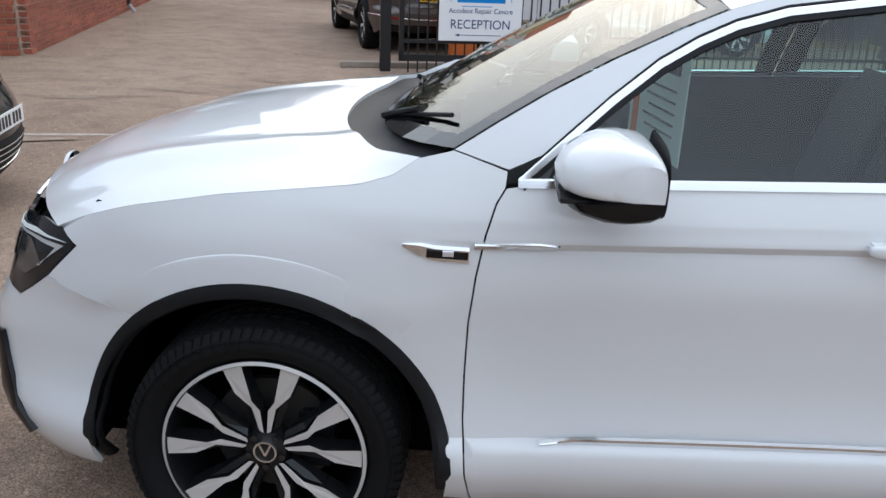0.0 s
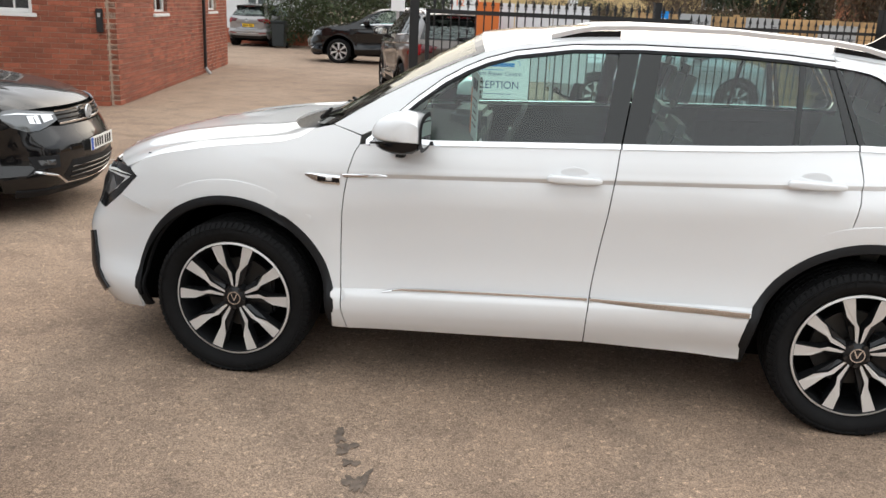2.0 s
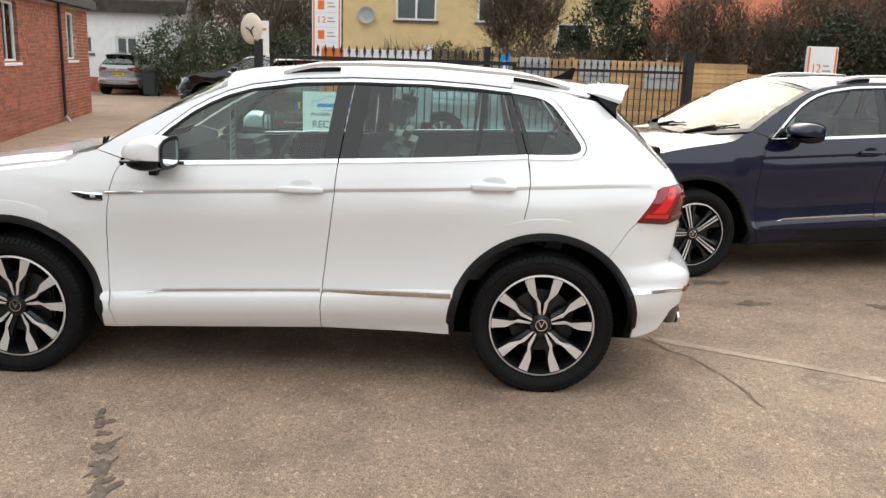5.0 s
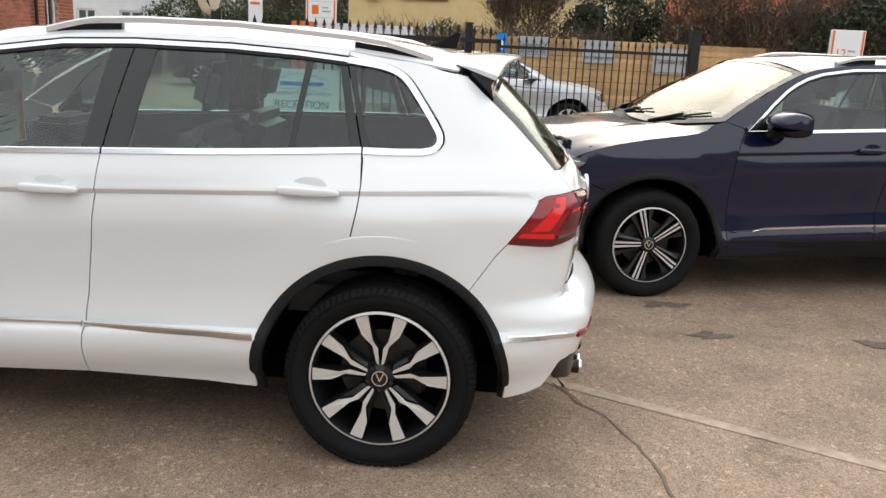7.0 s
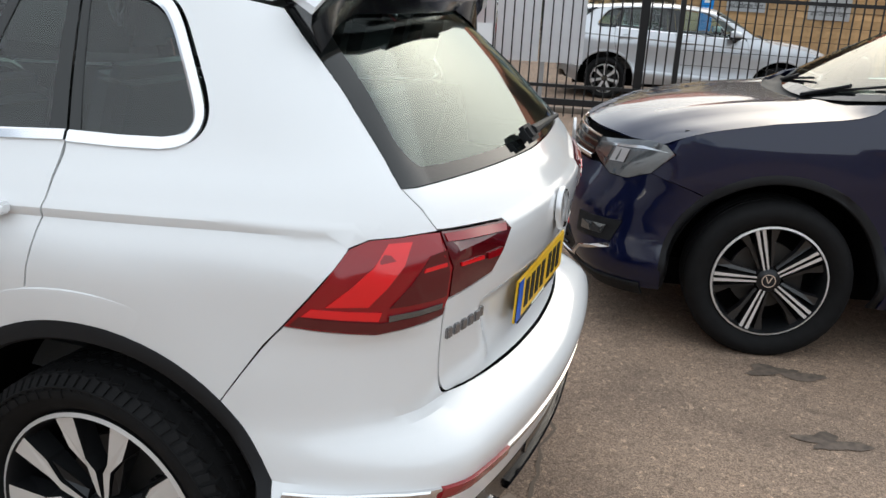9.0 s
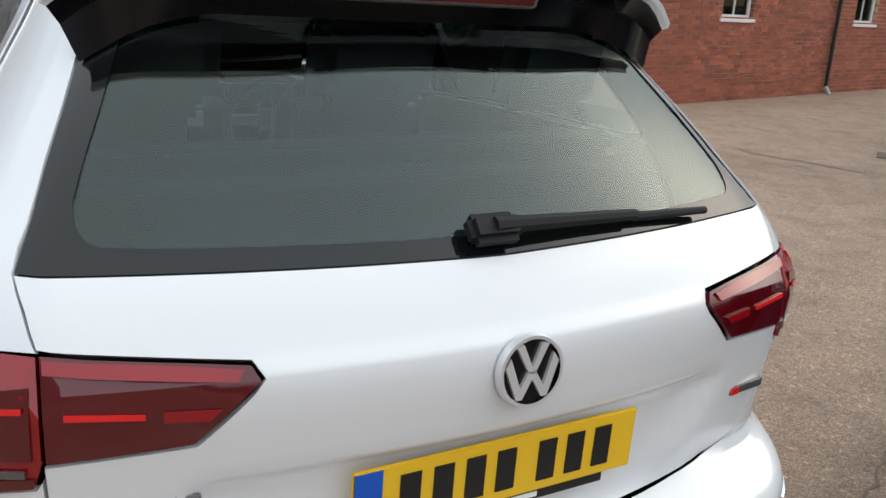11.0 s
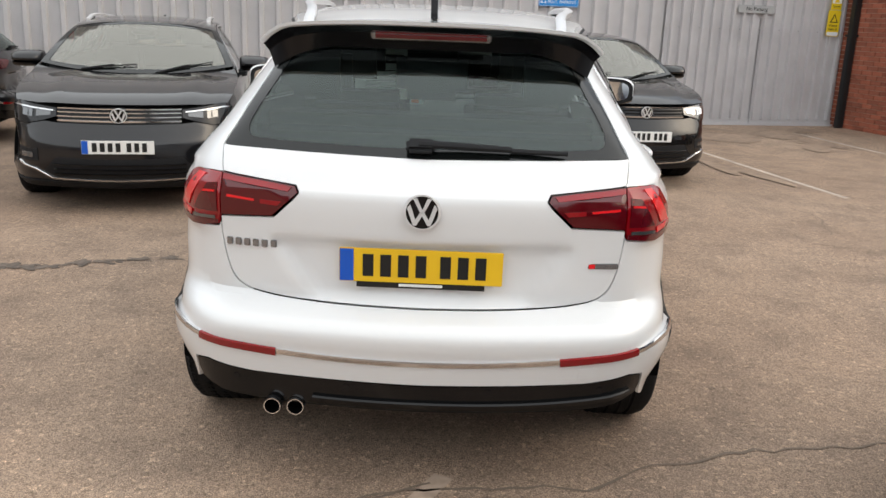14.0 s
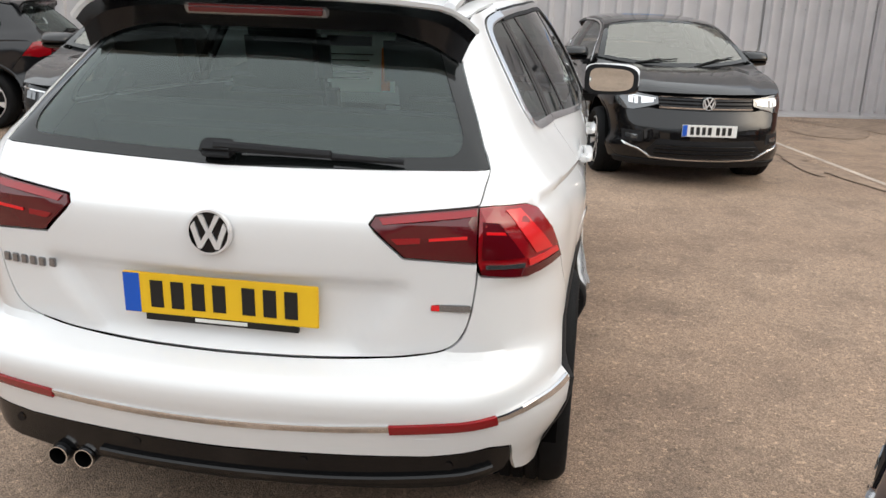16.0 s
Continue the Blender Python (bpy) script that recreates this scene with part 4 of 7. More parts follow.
    # arch trim
    for hx, a0, a1 in ((0.0, -11, 192), (2.681, -9, 191)):
        def ring(a, b, hx=hx, a0=a0, a1=a1):
            deg = a0 + (a1 - a0) * a
            an = radians(max(0, min(180, deg)))
            drop = 0.487 * math.sin(radians(max(0, -deg, deg - 180)))
            prof = [(0.440, -0.022), (0.440, -0.004), (0.446, 0.004), (0.458, 0.006), (0.474, 0.005), (0.482, 0.002), (0.484, -0.012)]
            r, d = prof[int(round(b * (len(prof) - 1)))]
            x, z = hx + r * math.cos(an), 0.345 + r * math.sin(an) - drop
            xs, zs = hx + 0.484 * math.cos(an), 0.345 + 0.484 * math.sin(an) - drop
            p = flank(x, max(z, 0.25)) if r > 0.45 else flank(xs, max(zs, 0.25))
            return Vector((x, p.y - d + 0.45 * drop, z))
        bm = bmesh.new()
        na = 44
        vs = [[bm.verts.new(ring(i / na, j / 6)) for j in range(7)] for i in range(na + 1)]
        for i in range(na):
            for j in range(6):
                bm.faces.new((vs[i][j], vs[i + 1][j], vs[i + 1][j + 1], vs[i][j + 1]))
        bmesh.ops.recalc_face_normals(bm, faces=bm.faces[:])
        if sum(f.normal.y for f in bm.faces) > 0:
            bmesh.ops.reverse_faces(bm, faces=bm.faces[:])
        b2 = mirrored(bm)
        for b in (bm, b2):
            part("wheel_arch_trim", b, CL if clad in M else P, body, "" if clad == paint else "matt black wheel arch trim", smooth=True)
    if clad != paint and not sport:
        strip("sill_trim", [(0.50, 0.33), (1.0, 0.33), (1.6, 0.345), (2.2, 0.345)], 0.13, CL, "matt black sill trim", off=0.003, thick=0.004)
    # side trim
    def lip(x, z):
        zc = float(np.interp(x, [0.69, 0.78, 1.0, 1.3, 1.57, 1.9, 2.22], [0.458, 0.466, 0.476, 0.488, 0.4975, 0.503, 0.505]))
        return Vector((x, flank(x, zc).y - 0.010 - 0.34 * (z - zc), z))
    if clad != paint:
        strip("door_strip", [(0.69, 0.458), (0.78, 0.466), (1.0, 0.476), (1.3, 0.488), (1.568, 0.4975)], lambda s: 0.004 + 0.022 * min(1, s * 8), CH, "chrome strip low on the door", into=fd, fn=lip)
        strip("door_strip", [(1.578, 0.498), (1.9, 0.503), (2.22, 0.505)], 0.026, CH, "chrome strip low on the door", into=rd, fn=lip)
    strip("window_chrome", [(0.598, belt(0.6) + 0.006), (1.2, belt(1.2) + 0.006), (1.648, belt(1.648) + 0.006)], 0.020, CH, "bright strip under the windows", into=fd)
    strip("window_chrome", [(1.655, belt(1.655) + 0.006), (2.2, belt(2.2) + 0.006), (2.575, belt(2.575) + 0.006)], 0.020, CH, "bright strip under the windows", into=rd)
    if detail:
        strip("window_chrome", [(2.582, belt(2.58) + 0.004), (2.70, 1.180)] + CHROME_BACK[::-1], 0.022, CH, "bright window surround")
        strip("window_chrome", CHROME_LINE[:13], 0.016, CH, "bright window surround")
        strip("window_seal", [(x, z + 0.012) for x, z in CHROME_LINE[:13]], 0.008, M["cladding"], off=0.002, thick=0.002)
        strip("window_seal", [(x + 0.006, z - 0.013) for x, z in CHROME_LINE[:13]], 0.012, M["cladding"], off=0.002, thick=0.002)
    if sport:
        strip("wing_badge", [(0.345, 0.950), (0.42, 0.934), (0.497, 0.932)], lambda s: 0.008 + 0.03 * min(1, s * 3), CH, "chrome wing badge with dark centre")
        strip("badge_centre", [(0.40, 0.934), (0.495, 0.931)], 0.022, M["gloss_black"], off=0.006)
        strip("badge_bar", [(0.437, 0.934), (0.462, 0.934)], 0.014, M["satin"], off=0.009, thick=0.004)
        strip("door_badge", [(0.509, 0.956), (0.70, 0.965)], lambda s: 0.014 * (1 - 0.6 * max(0, s - 0.85) / 0.15), CH, "chrome strip on the door", into=fd)
    # windows
    topc = lambda x: chrome_z(x) - 0.008
    bl_ = lambda x: belt(x) + 0.013
    GL = [0.09 + 0.06 * k for k in range(9)]

    def win(nm, pts, material, lab, into, off=-0.003):
        l, r = both(nm, pts, flank, GL, material, lab, off=off, gap=0.0, follow=shoulder, thick=0.0, step=0.12, into=into)
        l.visible_shadow = r.visible_shadow = False
        return l, r
    win("door_window", [(0.735, bl_(0.735)), (1.575, bl_(1.575)), (1.619, topc(1.619)), (1.426, topc(1.426)), (1.189, topc(1.189)), (1.073, topc(1.073)), (0.903, topc(0.903)), (0.80, topc(0.80)), (0.765, topc(0.765))], M["glass_f"], "green-tinted door window", fd)
    win("door_window", [(1.744, bl_(1.744)), (2.318, bl_(2.318)), (2.345, topc(2.345)), (2.067, topc(2.067)), (1.79, topc(1.79))], M["glass_d"], "dark tinted rear door window", rd)
    win("small_window", [(2.338, bl_(2.338)), (2.535, bl_(2.535)), (2.462, topc(2.462)), (2.37, topc(2.37))], M["glass_d"], "dark tinted fixed rear door pane", rd)
    win("quarter_window", chaikin([(2.605, 1.190), (2.785, 1.193), (2.825, 1.200), (2.842, 1.218), (2.840, 1.240), (2.825, 1.265), (2.767, 1.34), (2.705, 1.42), (2.665, 1.447), (2.60, 1.465), (2.512, 1.474)], 2), M["glass_d"], "dark tinted quarter window", (body, body))
    for nm, pts, into in (("mirror_triangle", [(0.615, bl_(0.61)), (0.735, bl_(0.735)), (0.765, topc(0.765)), (0.712, topc(0.712)), (0.655, topc(0.655))], fd), ("door_pillar", [(1.575, bl_(1.575)), (1.648, bl_(1.648)), (1.700, topc(1.70)), (1.619, topc(1.619))], fd),
                          ("door_pillar", [(1.655, bl_(1.655)), (1.744, bl_(1.744)), (1.790, topc(1.79)), (1.706, topc(1.706))], rd), ("window_divider", [(2.318, bl_(2.318)), (2.338, bl_(2.338)), (2.37, topc(2.37)), (2.345, topc(2.345))], rd),
                          ("door_pillar", [(2.535, bl_(2.535)), (2.573, bl_(2.573)), (2.487, topc(2.487)), (2.462, topc(2.462))], rd), ("quarter_pillar", [(2.580, 1.188), (2.605, 1.190), (2.512, 1.474), (2.495, 1.476)], (body, body))):
        both(nm, pts, flank, GL, M["frit"], "", off=-0.001, gap=0.0, follow=shoulder, thick=0.006, step=0.1, into=into)
    # handles
    for into, xh in ((fd, 1.475), (rd, 2.41)):
        zz = shoulder(xh) - 0.002
        y0 = side_y(xh, zz)
        bm = bmesh.new()
        bmesh.ops.create_uvsphere(bm, u_segments=28, v_segments=14, radius=1)
        for v in bm.verts:
            q = [math.copysign(abs(c) ** e, c) * h for c, e, h in zip(v.co, (0.45, 0.7, 0.6), (0.112, 0.015, 0.0155))]
            v.co = Vector((xh + q[0], -y0 - 0.022 + q[1] + 0.25 * (q[0]) ** 2, zz + q[2] * (1 - 0.12 * q[0] / 0.112)))
        for xx in (-0.088, 0.088):
            box(bm, xx - 0.02, -0.005, -0.013, xx + 0.02, 0.03, 0.013, bevel=0.006, m=pose(xh, -y0 - 0.02, zz))
        b2 = mirrored(bm)
        part("door_handle", bm, P, into[0], smooth=True)
        part("door_handle", b2, P, into[1], smooth=True)
        bm = bmesh.new()
        bmesh.ops.create_uvsphere(bm, u_segments=20, v_segments=10, radius=1)
        bmesh.ops.transform(bm, matrix=pose(xh, -side_y(xh, zz + 0.02) + 0.0015, zz + 0.02) @ Matrix.Diagonal((0.060, 0.0025, 0.030, 1)), verts=bm.verts[:])
        b2 = mirrored(bm)
        part("handle_recess", bm, P, into[0], smooth=True)
        part("handle_recess", b2, P, into[1], smooth=True)
    # raised edge over the front arch
    if sport:
        for hx, f0, f1 in ((0.0, 40, 146), (2.681, 60, 128)):
            bm = bmesh.new()
            na, prof = 48, ((0.484, 0.004), (0.545, 0.0035), (0.553, 0.0022), (0.558, -0.004))
            vs = []
            for i in range(na + 1):
                an = radians(f0 + (f1 - f0) * i / na)
                fade = min(1, 2.2 * i / na, 2.2 * (1 - i / na))
                fade = fade * fade * (3 - 2 * fade)
                row = []
                for r, d in prof:
                    rr = r + (0.012 * math.cos(an) ** 2 if r > 0.5 else 0)
                    x, z = hx + rr * math.cos(an), 0.345 + rr * math.sin(an)
                    row.append(bm.verts.new((x, flank(x, z).y - (d * fade - 0.004 * (1 - fade)), z)))
                vs.append(row)
            for i in range(na):
                for j in range(3):
                    bm.faces.new((vs[i][j], vs[i + 1][j], vs[i + 1][j + 1], vs[i][j + 1]))
            bmesh.ops.recalc_face_normals(bm, faces=bm.faces[:])
            if sum(f.normal.y for f in bm.faces) > 0:
                bmesh.ops.reverse_faces(bm, faces=bm.faces[:])
            b2 = mirrored(bm)
            for b in (bm, b2):
                part("arch_flare", b, P, body, smooth=True, sharp=25)
    # door mirrors
    for sg in (-1, 1):
        mr = new("door_mirror")
        mr.parent = body
        mr.matrix_local = pose(0.785, sg * 1.005, 1.145)
        mr.scale = (1.18, sg * -1.08, 1.12)
        cap = chaikin([(0.070, -0.004), (-0.088, -0.004), (-0.106, 0.022), (-0.084, 0.064), (-0.024, 0.094), (0.040, 0.090), (0.068, 0.074), (0.072, 0.036), (0.070, -0.004)], 2)[:-1]
        base = chaikin([(0.070, -0.006), (0.064, -0.042), (-0.020, -0.052), (-0.080, -0.034), (-0.094, -0.006), (0.070, -0.006)], 1)[:-1]
        part("mirror_cap", loft_y(cap), P, mr, smooth=True, sharp=40)
        part("mirror_base", loft_y(base), M["gloss_black"], mr, smooth=True, sharp=40)
        bm = boxbm(-0.060, 0.055, -0.085, 0.010, 0.165, -0.030, bevel=0.020)
        part("mirror_foot", bm, M["cladding"], mr, smooth=True)

        def plate(x, w, z0, z1):
            bm = bmesh.new()
            lower, upper = (z0 + z1) / 2 - z0, z1 - (z0 + z1) / 2
            f = bm.faces.new([bm.verts.new((x, w * math.copysign(abs(math.cos(a)) ** 0.55, math.cos(a)), (z0 + z1) / 2 + (upper if math.sin(a) > 0 else lower) * math.copysign(abs(math.sin(a)) ** 0.55, math.sin(a)) * (1 + 0.12 * math.cos(a)))) for a in [2 * math.pi * k / 32 for k in range(32)]])
            bmesh.ops.recalc_face_normals(bm, faces=[f])
            if f.normal.x < 0:
                bmesh.ops.reverse_faces(bm, faces=[f])
            return bm
        part("mirror_rim", plate(0.0745, 0.125, -0.044, 0.090), M["cladding"], mr)
        part("mirror_glass", plate(0.0785, 0.102, -0.028, 0.074), M["mirror"], mr, "silvered mirror glass")
        if detail > 1:
            part("indicator", boxbm(-0.098, -0.10, -0.014, -0.03, 0.08, -0.006, bevel=0.003), M["lamp_dark"], mr)
    # roof rails
    if rails:
        for sg in (-1, 1):
            path = []
            for k in range(25):
                s = k / 24
                x = 1.33 + 1.47 * s
                e = flank(x, EDGE_Z(x))
                h = 0.026 * min(1, math.sin(math.pi * s) * 2.6)
                path.append(Vector((x, (abs(e.y) - 0.055) * sg, EDGE_Z(x) + 0.022 + h)))
            bm = bmesh.new()
            rings = [[bm.verts.new(p + Vector((0, yy, zz))) for yy, zz in ((-0.017, -0.012), (0.017, -0.012), (0.019, 0.006), (0.008, 0.013), (-0.008, 0.013), (-0.019, 0.006))] for p in path]
            for r, s in zip(rings, rings[1:]):
                for k in range(6):
                    bm.faces.new((r[k], r[(k + 1) % 6], s[(k + 1) % 6], s[k]))
            bm.faces.new(rings[0]); bm.faces.new(rings[-1][::-1])
            bmesh.ops.recalc_face_normals(bm, faces=bm.faces[:])
            rail = part("roof_rail", bm, M["satin"], body, "satin silver roof rail", smooth=True)
            for x0, x1 in ((1.40, 1.62), (2.53, 2.74)):
                bm = bmesh.new()
                cross = []
                for x in np.linspace(x0 - 0.03, x1, 9):
                    e = flank(x, EDGE_Z(x))
                    yy, h = (abs(e.y) - 0.055) * sg, 0.014 * min(1, math.sin(math.pi * (x - 1.33) / 1.47) * 2.6)
                    cross.append([bm.verts.new((x, yy + dy, zz)) for dy, zz in ((-0.012, EDGE_Z(x) - 0.005), (0.012, EDGE_Z(x) - 0.005), (0.012, EDGE_Z(x) + 0.02 + h), (-0.012, EDGE_Z(x) + 0.02 + h))])
                for r, q in zip(cross, cross[1:]):
                    for k in range(4):
                        bm.faces.new((r[k], r[(k + 1) % 4], q[(k + 1) % 4], q[k]))
                bm.faces.new(cross[0]), bm.faces.new(cross[-1][::-1])
                bmesh.ops.recalc_face_normals(bm, faces=bm.faces[:])
                part("rail_foot", bm, M["gloss_black"], rail)
        bm = bmesh.new()
        prism(bm, [(-0.07, 0), (0.06, 0), (0.075, 0.065), (0.055, 0.068), (0.0, 0.03)], -0.012, 0.012)
        bmesh.ops.transform(bm, matrix=Matrix.Translation(roof_fn(0.92, 0.5)), verts=bm.verts[:])
        part("roof_aerial", bm, M["gloss_black"], body, "small black fin aerial")
    # nose
    hl = [(-0.445, 0.868), (-0.50, 0.905), (-0.60, 0.915), (-0.85, 0.880), (-0.945, 0.868), (-0.945, 0.80), (-0.85, 0.768), (-0.72, 0.70 if sport else 0.735), (-0.62, 0.690 if sport else 0.735), (-0.52, 0.775)]
    hls = both("headlamp", hl, shell, NL, M["lamp_dark" if sport or black_lamps else "lamp_clear"], "dark headlamp with a white light line" if sport else "clear headlamp", off=0.003)
    both("light_line", [(-0.47, 0.872), (-0.60, 0.885), (-0.92, 0.85), (-0.92, 0.842), (-0.60, 0.873)], shell, NL, M["paper" if sport else "chrome"], off=0.006, gap=0, thick=0.002, into=hls)
    both("lamp_reflector", [(-0.54, 0.80), (-0.60, 0.855), (-0.66, 0.855), (-0.66, 0.76), (-0.60, 0.76)] if sport else [(-0.66, 0.80), (-0.66, 0.86), (-0.76, 0.855), (-0.76, 0.79)], shell, NL, M["lamp_clear" if sport or black_lamps else "chrome"], off=0.006, gap=0, thick=0.002, into=hls)
    if sport:
        both("light_line", [(-0.475, 0.862), (-0.60, 0.868), (-0.70, 0.862), (-0.70, 0.856), (-0.60, 0.861), (-0.50, 0.852), (-0.545, 0.795), (-0.555, 0.795)], shell, NL, M["satin"], off=0.006, gap=0, thick=0.002, into=hls)
        both("lamp_reflector", [(-0.72, 0.775), (-0.72, 0.840), (-0.80, 0.838), (-0.80, 0.79)], shell, NL, M["lamp_clear"], off=0.006, gap=0, thick=0.002, into=hls)
    if not sport:
        both("lamp_reflector", [(-0.79, 0.795), (-0.79, 0.852), (-0.90, 0.845), (-0.90, 0.81)], shell, NL, M["chrome" if not black_lamps else "lamp_clear"], off=0.006, gap=0, thick=0.002, into=hls)
    gr = single("grille", mirror_poly([(0, 0.752), (-0.44, 0.755), (-0.452, 0.80), (-0.452, 0.868), (0, 0.885)]), nose, NL, M["gloss_black"], "black slatted grille", off=-0.006)
    for k, z in enumerate((0.772, 0.805, 0.838, 0.868)):
        part("grille_slat", ribbon([(v, z) for v in np.linspace(-0.45, 0.45, 13)], nose, 0.010 if k else 0.016, 0.0, 0.008), M["chrome" if k in (0, 3) or front_style == "chrome" else "gloss_black"], gr)
    emblem(gr, pose(FRONT_X(0.82) - 0.02, 0, 0.822, 0, 0, -90), 0.062)
    fb = [(0, 0.205), (-0.5, 0.21), (-0.80, 0.23), (-0.92, 0.245)] + [(-(ux(x, max(z, 0.24)) + 1.4), z) for x, z in arc(0, 0.345, RA, 192, 132, 10)] + [(-1.0, 0.735), (-0.88, 0.775), (-0.78, 0.690 if sport else 0.735), (-0.68, 0.70 if sport else 0.735), (-0.55, 0.762), (-0.45, 0.752), (0, 0.748)]
    fbp = single("front_bumper", mirror_poly(fb), nose, NL, P)
    lg = single("lower_grille", mirror_poly([(0, 0.30), (-0.48, 0.31), (-0.56, 0.36), (-0.46, 0.48), (0, 0.47)]), nose, NL, M["cladding"], "black lower air intake", off=0.003, gap=0)
    for z in (0.34, 0.38, 0.42):
        part("intake_slat", ribbon([(v, z) for v in np.linspace(-0.48, 0.48, 11)], nose, 0.012, 0.004, 0.010), M["gloss_black"], lg)
    part("intake_trim", ribbon([(-0.80, 0.42), (-0.62, 0.375), (-0.50, 0.295), (-0.25, 0.285), (0, 0.283), (0.25, 0.285), (0.50, 0.295), (0.62, 0.375), (0.80, 0.42)] if not sport else [(-0.5, 0.29), (0, 0.28), (0.5, 0.29)], nose, 0.016, 0.004, 0.006), M["chrome"], fbp, "bright line round the intake")
    if sport:
        for sg in (-1, 1):
            part("air_blade", ribbon([(sg * 0.80, 0.30), (sg * 0.765, 0.36), (sg * 0.735, 0.46), (sg * 0.71, 0.56)], nose, lambda s: 0.075 - 0.02 * s, 0.006, 0.012), M["gloss_black"], fbp, "black upright blade in the bumper corner", smooth=True)
    else:
        for sg in (-1, 1):
            part("fog_lamp_bezel", sheet([(sg * 0.60, 0.44), (sg * 0.60, 0.54), (sg * 0.84, 0.54), (sg * 0.80, 0.44)], nose, NL, 0.06, 0, 0.006, 0.003), M["cladding"], fbp)
            part("fog_lamp", sheet([(sg * 0.64, 0.465), (sg * 0.64, 0.505), (sg * 0.78, 0.51), (sg * 0.76, 0.465)], nose, NL, 0.06, 0, 0.004, 0.009), M["lamp_clear"], fbp)
        part("chin", ribbon([(v, 0.24) for v in np.linspace(-0.9, 0.9, 21)], nose, 0.06, 0.003, 0.01), M["cladding"], fbp)
    if plates[0]:
        number_plate(body, pose(FRONT_X(0.55) - 0.014, 0, 0.575 - plate_drop, 0, 0, -90), False)
    # tail furniture
    pz = 0.788
    if plates[1]:
        number_plate(body, pose(REAR_X(pz) + 0.020, 0, pz, 2, 0, 90), True)
        part("plate_holder", boxbm(-0.205, -0.003, -0.075, 0.205, 0.008, -0.05, m=pose(REAR_X(pz) + 0.016, 0, pz, 2, 0, 90)), M["ink"], tg, "black plate holder with white lettering bars")
        part("holder_bar", boxbm(-0.07, -0.005, -0.069, 0.07, 0.0, -0.060, m=pose(REAR_X(pz) + 0.016, 0, pz, 2, 0, 90)), M["paper"], tg)
    emblem(tg, pose(REAR_X(0.975) + 0.006, 0, 0.975, -4, 0, 90), 0.057)
    if sport:
        for k in range(6):
            part("badge_bar", boxbm(-0.011, -0.005, -0.012, 0.009, 0.004, 0.012, bevel=0.002, m=Matrix.Translation(gate_skin(-0.618 + 0.029 * k, 0.838)) @ pose(0.002, 0, 0, 0, 0, 78)), M["badge"], tg, "silver bar of a model badge")
        part("drive_badge", boxbm(-0.05, -0.004, -0.009, 0.05, 0.004, 0.009, bevel=0.002, m=Matrix.Translation(gate_skin(0.585, 0.80)) @ pose(0.002, 0, 0, 0, 0, 97)), M["badge"], tg, "small chrome badge")
        part("drive_badge_red", boxbm(-0.048, -0.006, -0.007, -0.028, 0.004, 0.007, m=Matrix.Translation(gate_skin(0.585, 0.80)) @ pose(0.002, 0, 0, 0, 0, 97)), M["red_bright"], tg)
    w = new("rear_wiper")
    w.parent = body
    wb, we = tail(-0.02, 1.150), tail(0.45, 1.140)
    bm = bmesh.new()
    n_ = Vector((0.75, 0, 0.66)) * 0.03
    box(bm, -0.024, -0.04, -0.025, 0.024, 0.05, 0.008, bevel=0.01, m=Matrix.Translation(wb + n_) @ pose(0, 0, 0, 0, 48, 0))
    part("wiper_hub", bm, M["cladding"], w, smooth=True)
    bm = bmesh.new()
    mid = wb + (we - wb) * 0.62
    cyl(bm, wb + n_ * 1.1, mid + n_ * 0.9, 0.014, 0.010, n=8)
    cyl(bm, mid + n_ * 0.6, we + n_ * 0.6, 0.009, 0.007, n=8)
    part("wiper_arm", bm, M["cladding"], w, smooth=True)
    # front wipers
    for t0, t1 in ((0.40, 0.10), (0.78, 0.50)):
        a, b = screen_fn(0.0, t0), screen_fn(0.13, t1)
        bm = bmesh.new()
        up = Vector((-0.012, 0, 0.022))
        cyl(bm, a + up * 0.3, a * 0.4 + b * 0.6 + up * 1.3, 0.012, 0.008, n=6)
        cyl(bm, a * 0.75 + b * 0.25 + up * 0.6, b + up * 0.6, 0.007, 0.006, n=6)
        part("wiper", bm, M["cladding"], body)
    # cabin
    if interior:
        part("cabin_floor", boxbm(0.35, -0.54, 0.34, 3.1, 0.54, 0.40), M["trim"], body)
        bm = bmesh.new()
        prism(bm, [(0.42, 0.55), (0.42, 1.02), (0.62, 1.07), (0.86, 1.06), (0.98, 1.0), (0.95, 0.86), (0.85, 0.7), (0.8, 0.5)], -0.74, 0.74)
        part("dashboard", bm, M["trim"], body, "dark grey dashboard", smooth=True, sharp=30)
        part("instrument_hood", boxbm(0.80, 0.20, 1.02, 1.0, 0.56, 1.13, bevel=0.03), M["seat"], body, smooth=True)
        part("air_vents", boxbm(0.955, -0.14, 0.93, 0.985, 0.14, 1.0, bevel=0.006), M["satin"], body)
        bm = bmesh.new()
        n = 28
        for k in range(n):
            a0, a1 = 2 * math.pi * k / n, 2 * math.pi * (k + 1) / n
            cyl(bm, (0, 0.185 * math.cos(a0), 0.185 * math.sin(a0)), (0, 0.185 * math.cos(a1), 0.185 * math.sin(a1)), 0.016, n=6, caps=False)
        box(bm, -0.03, -0.075, -0.07, 0.01, 0.075, 0.06, bevel=0.02)
        for yy in (-1, 1):
            box(bm, -0.01, min(0.06 * yy, 0.18 * yy), -0.025, 0.01, max(0.06 * yy, 0.18 * yy), 0.015)
        bmesh.ops.transform(bm, matrix=pose(1.12, 0.38, 0.98, 0, 22, 0), verts=bm.verts[:])
        part("steering_wheel", bm, M["seat"], body, "black leather steering wheel", smooth=True)
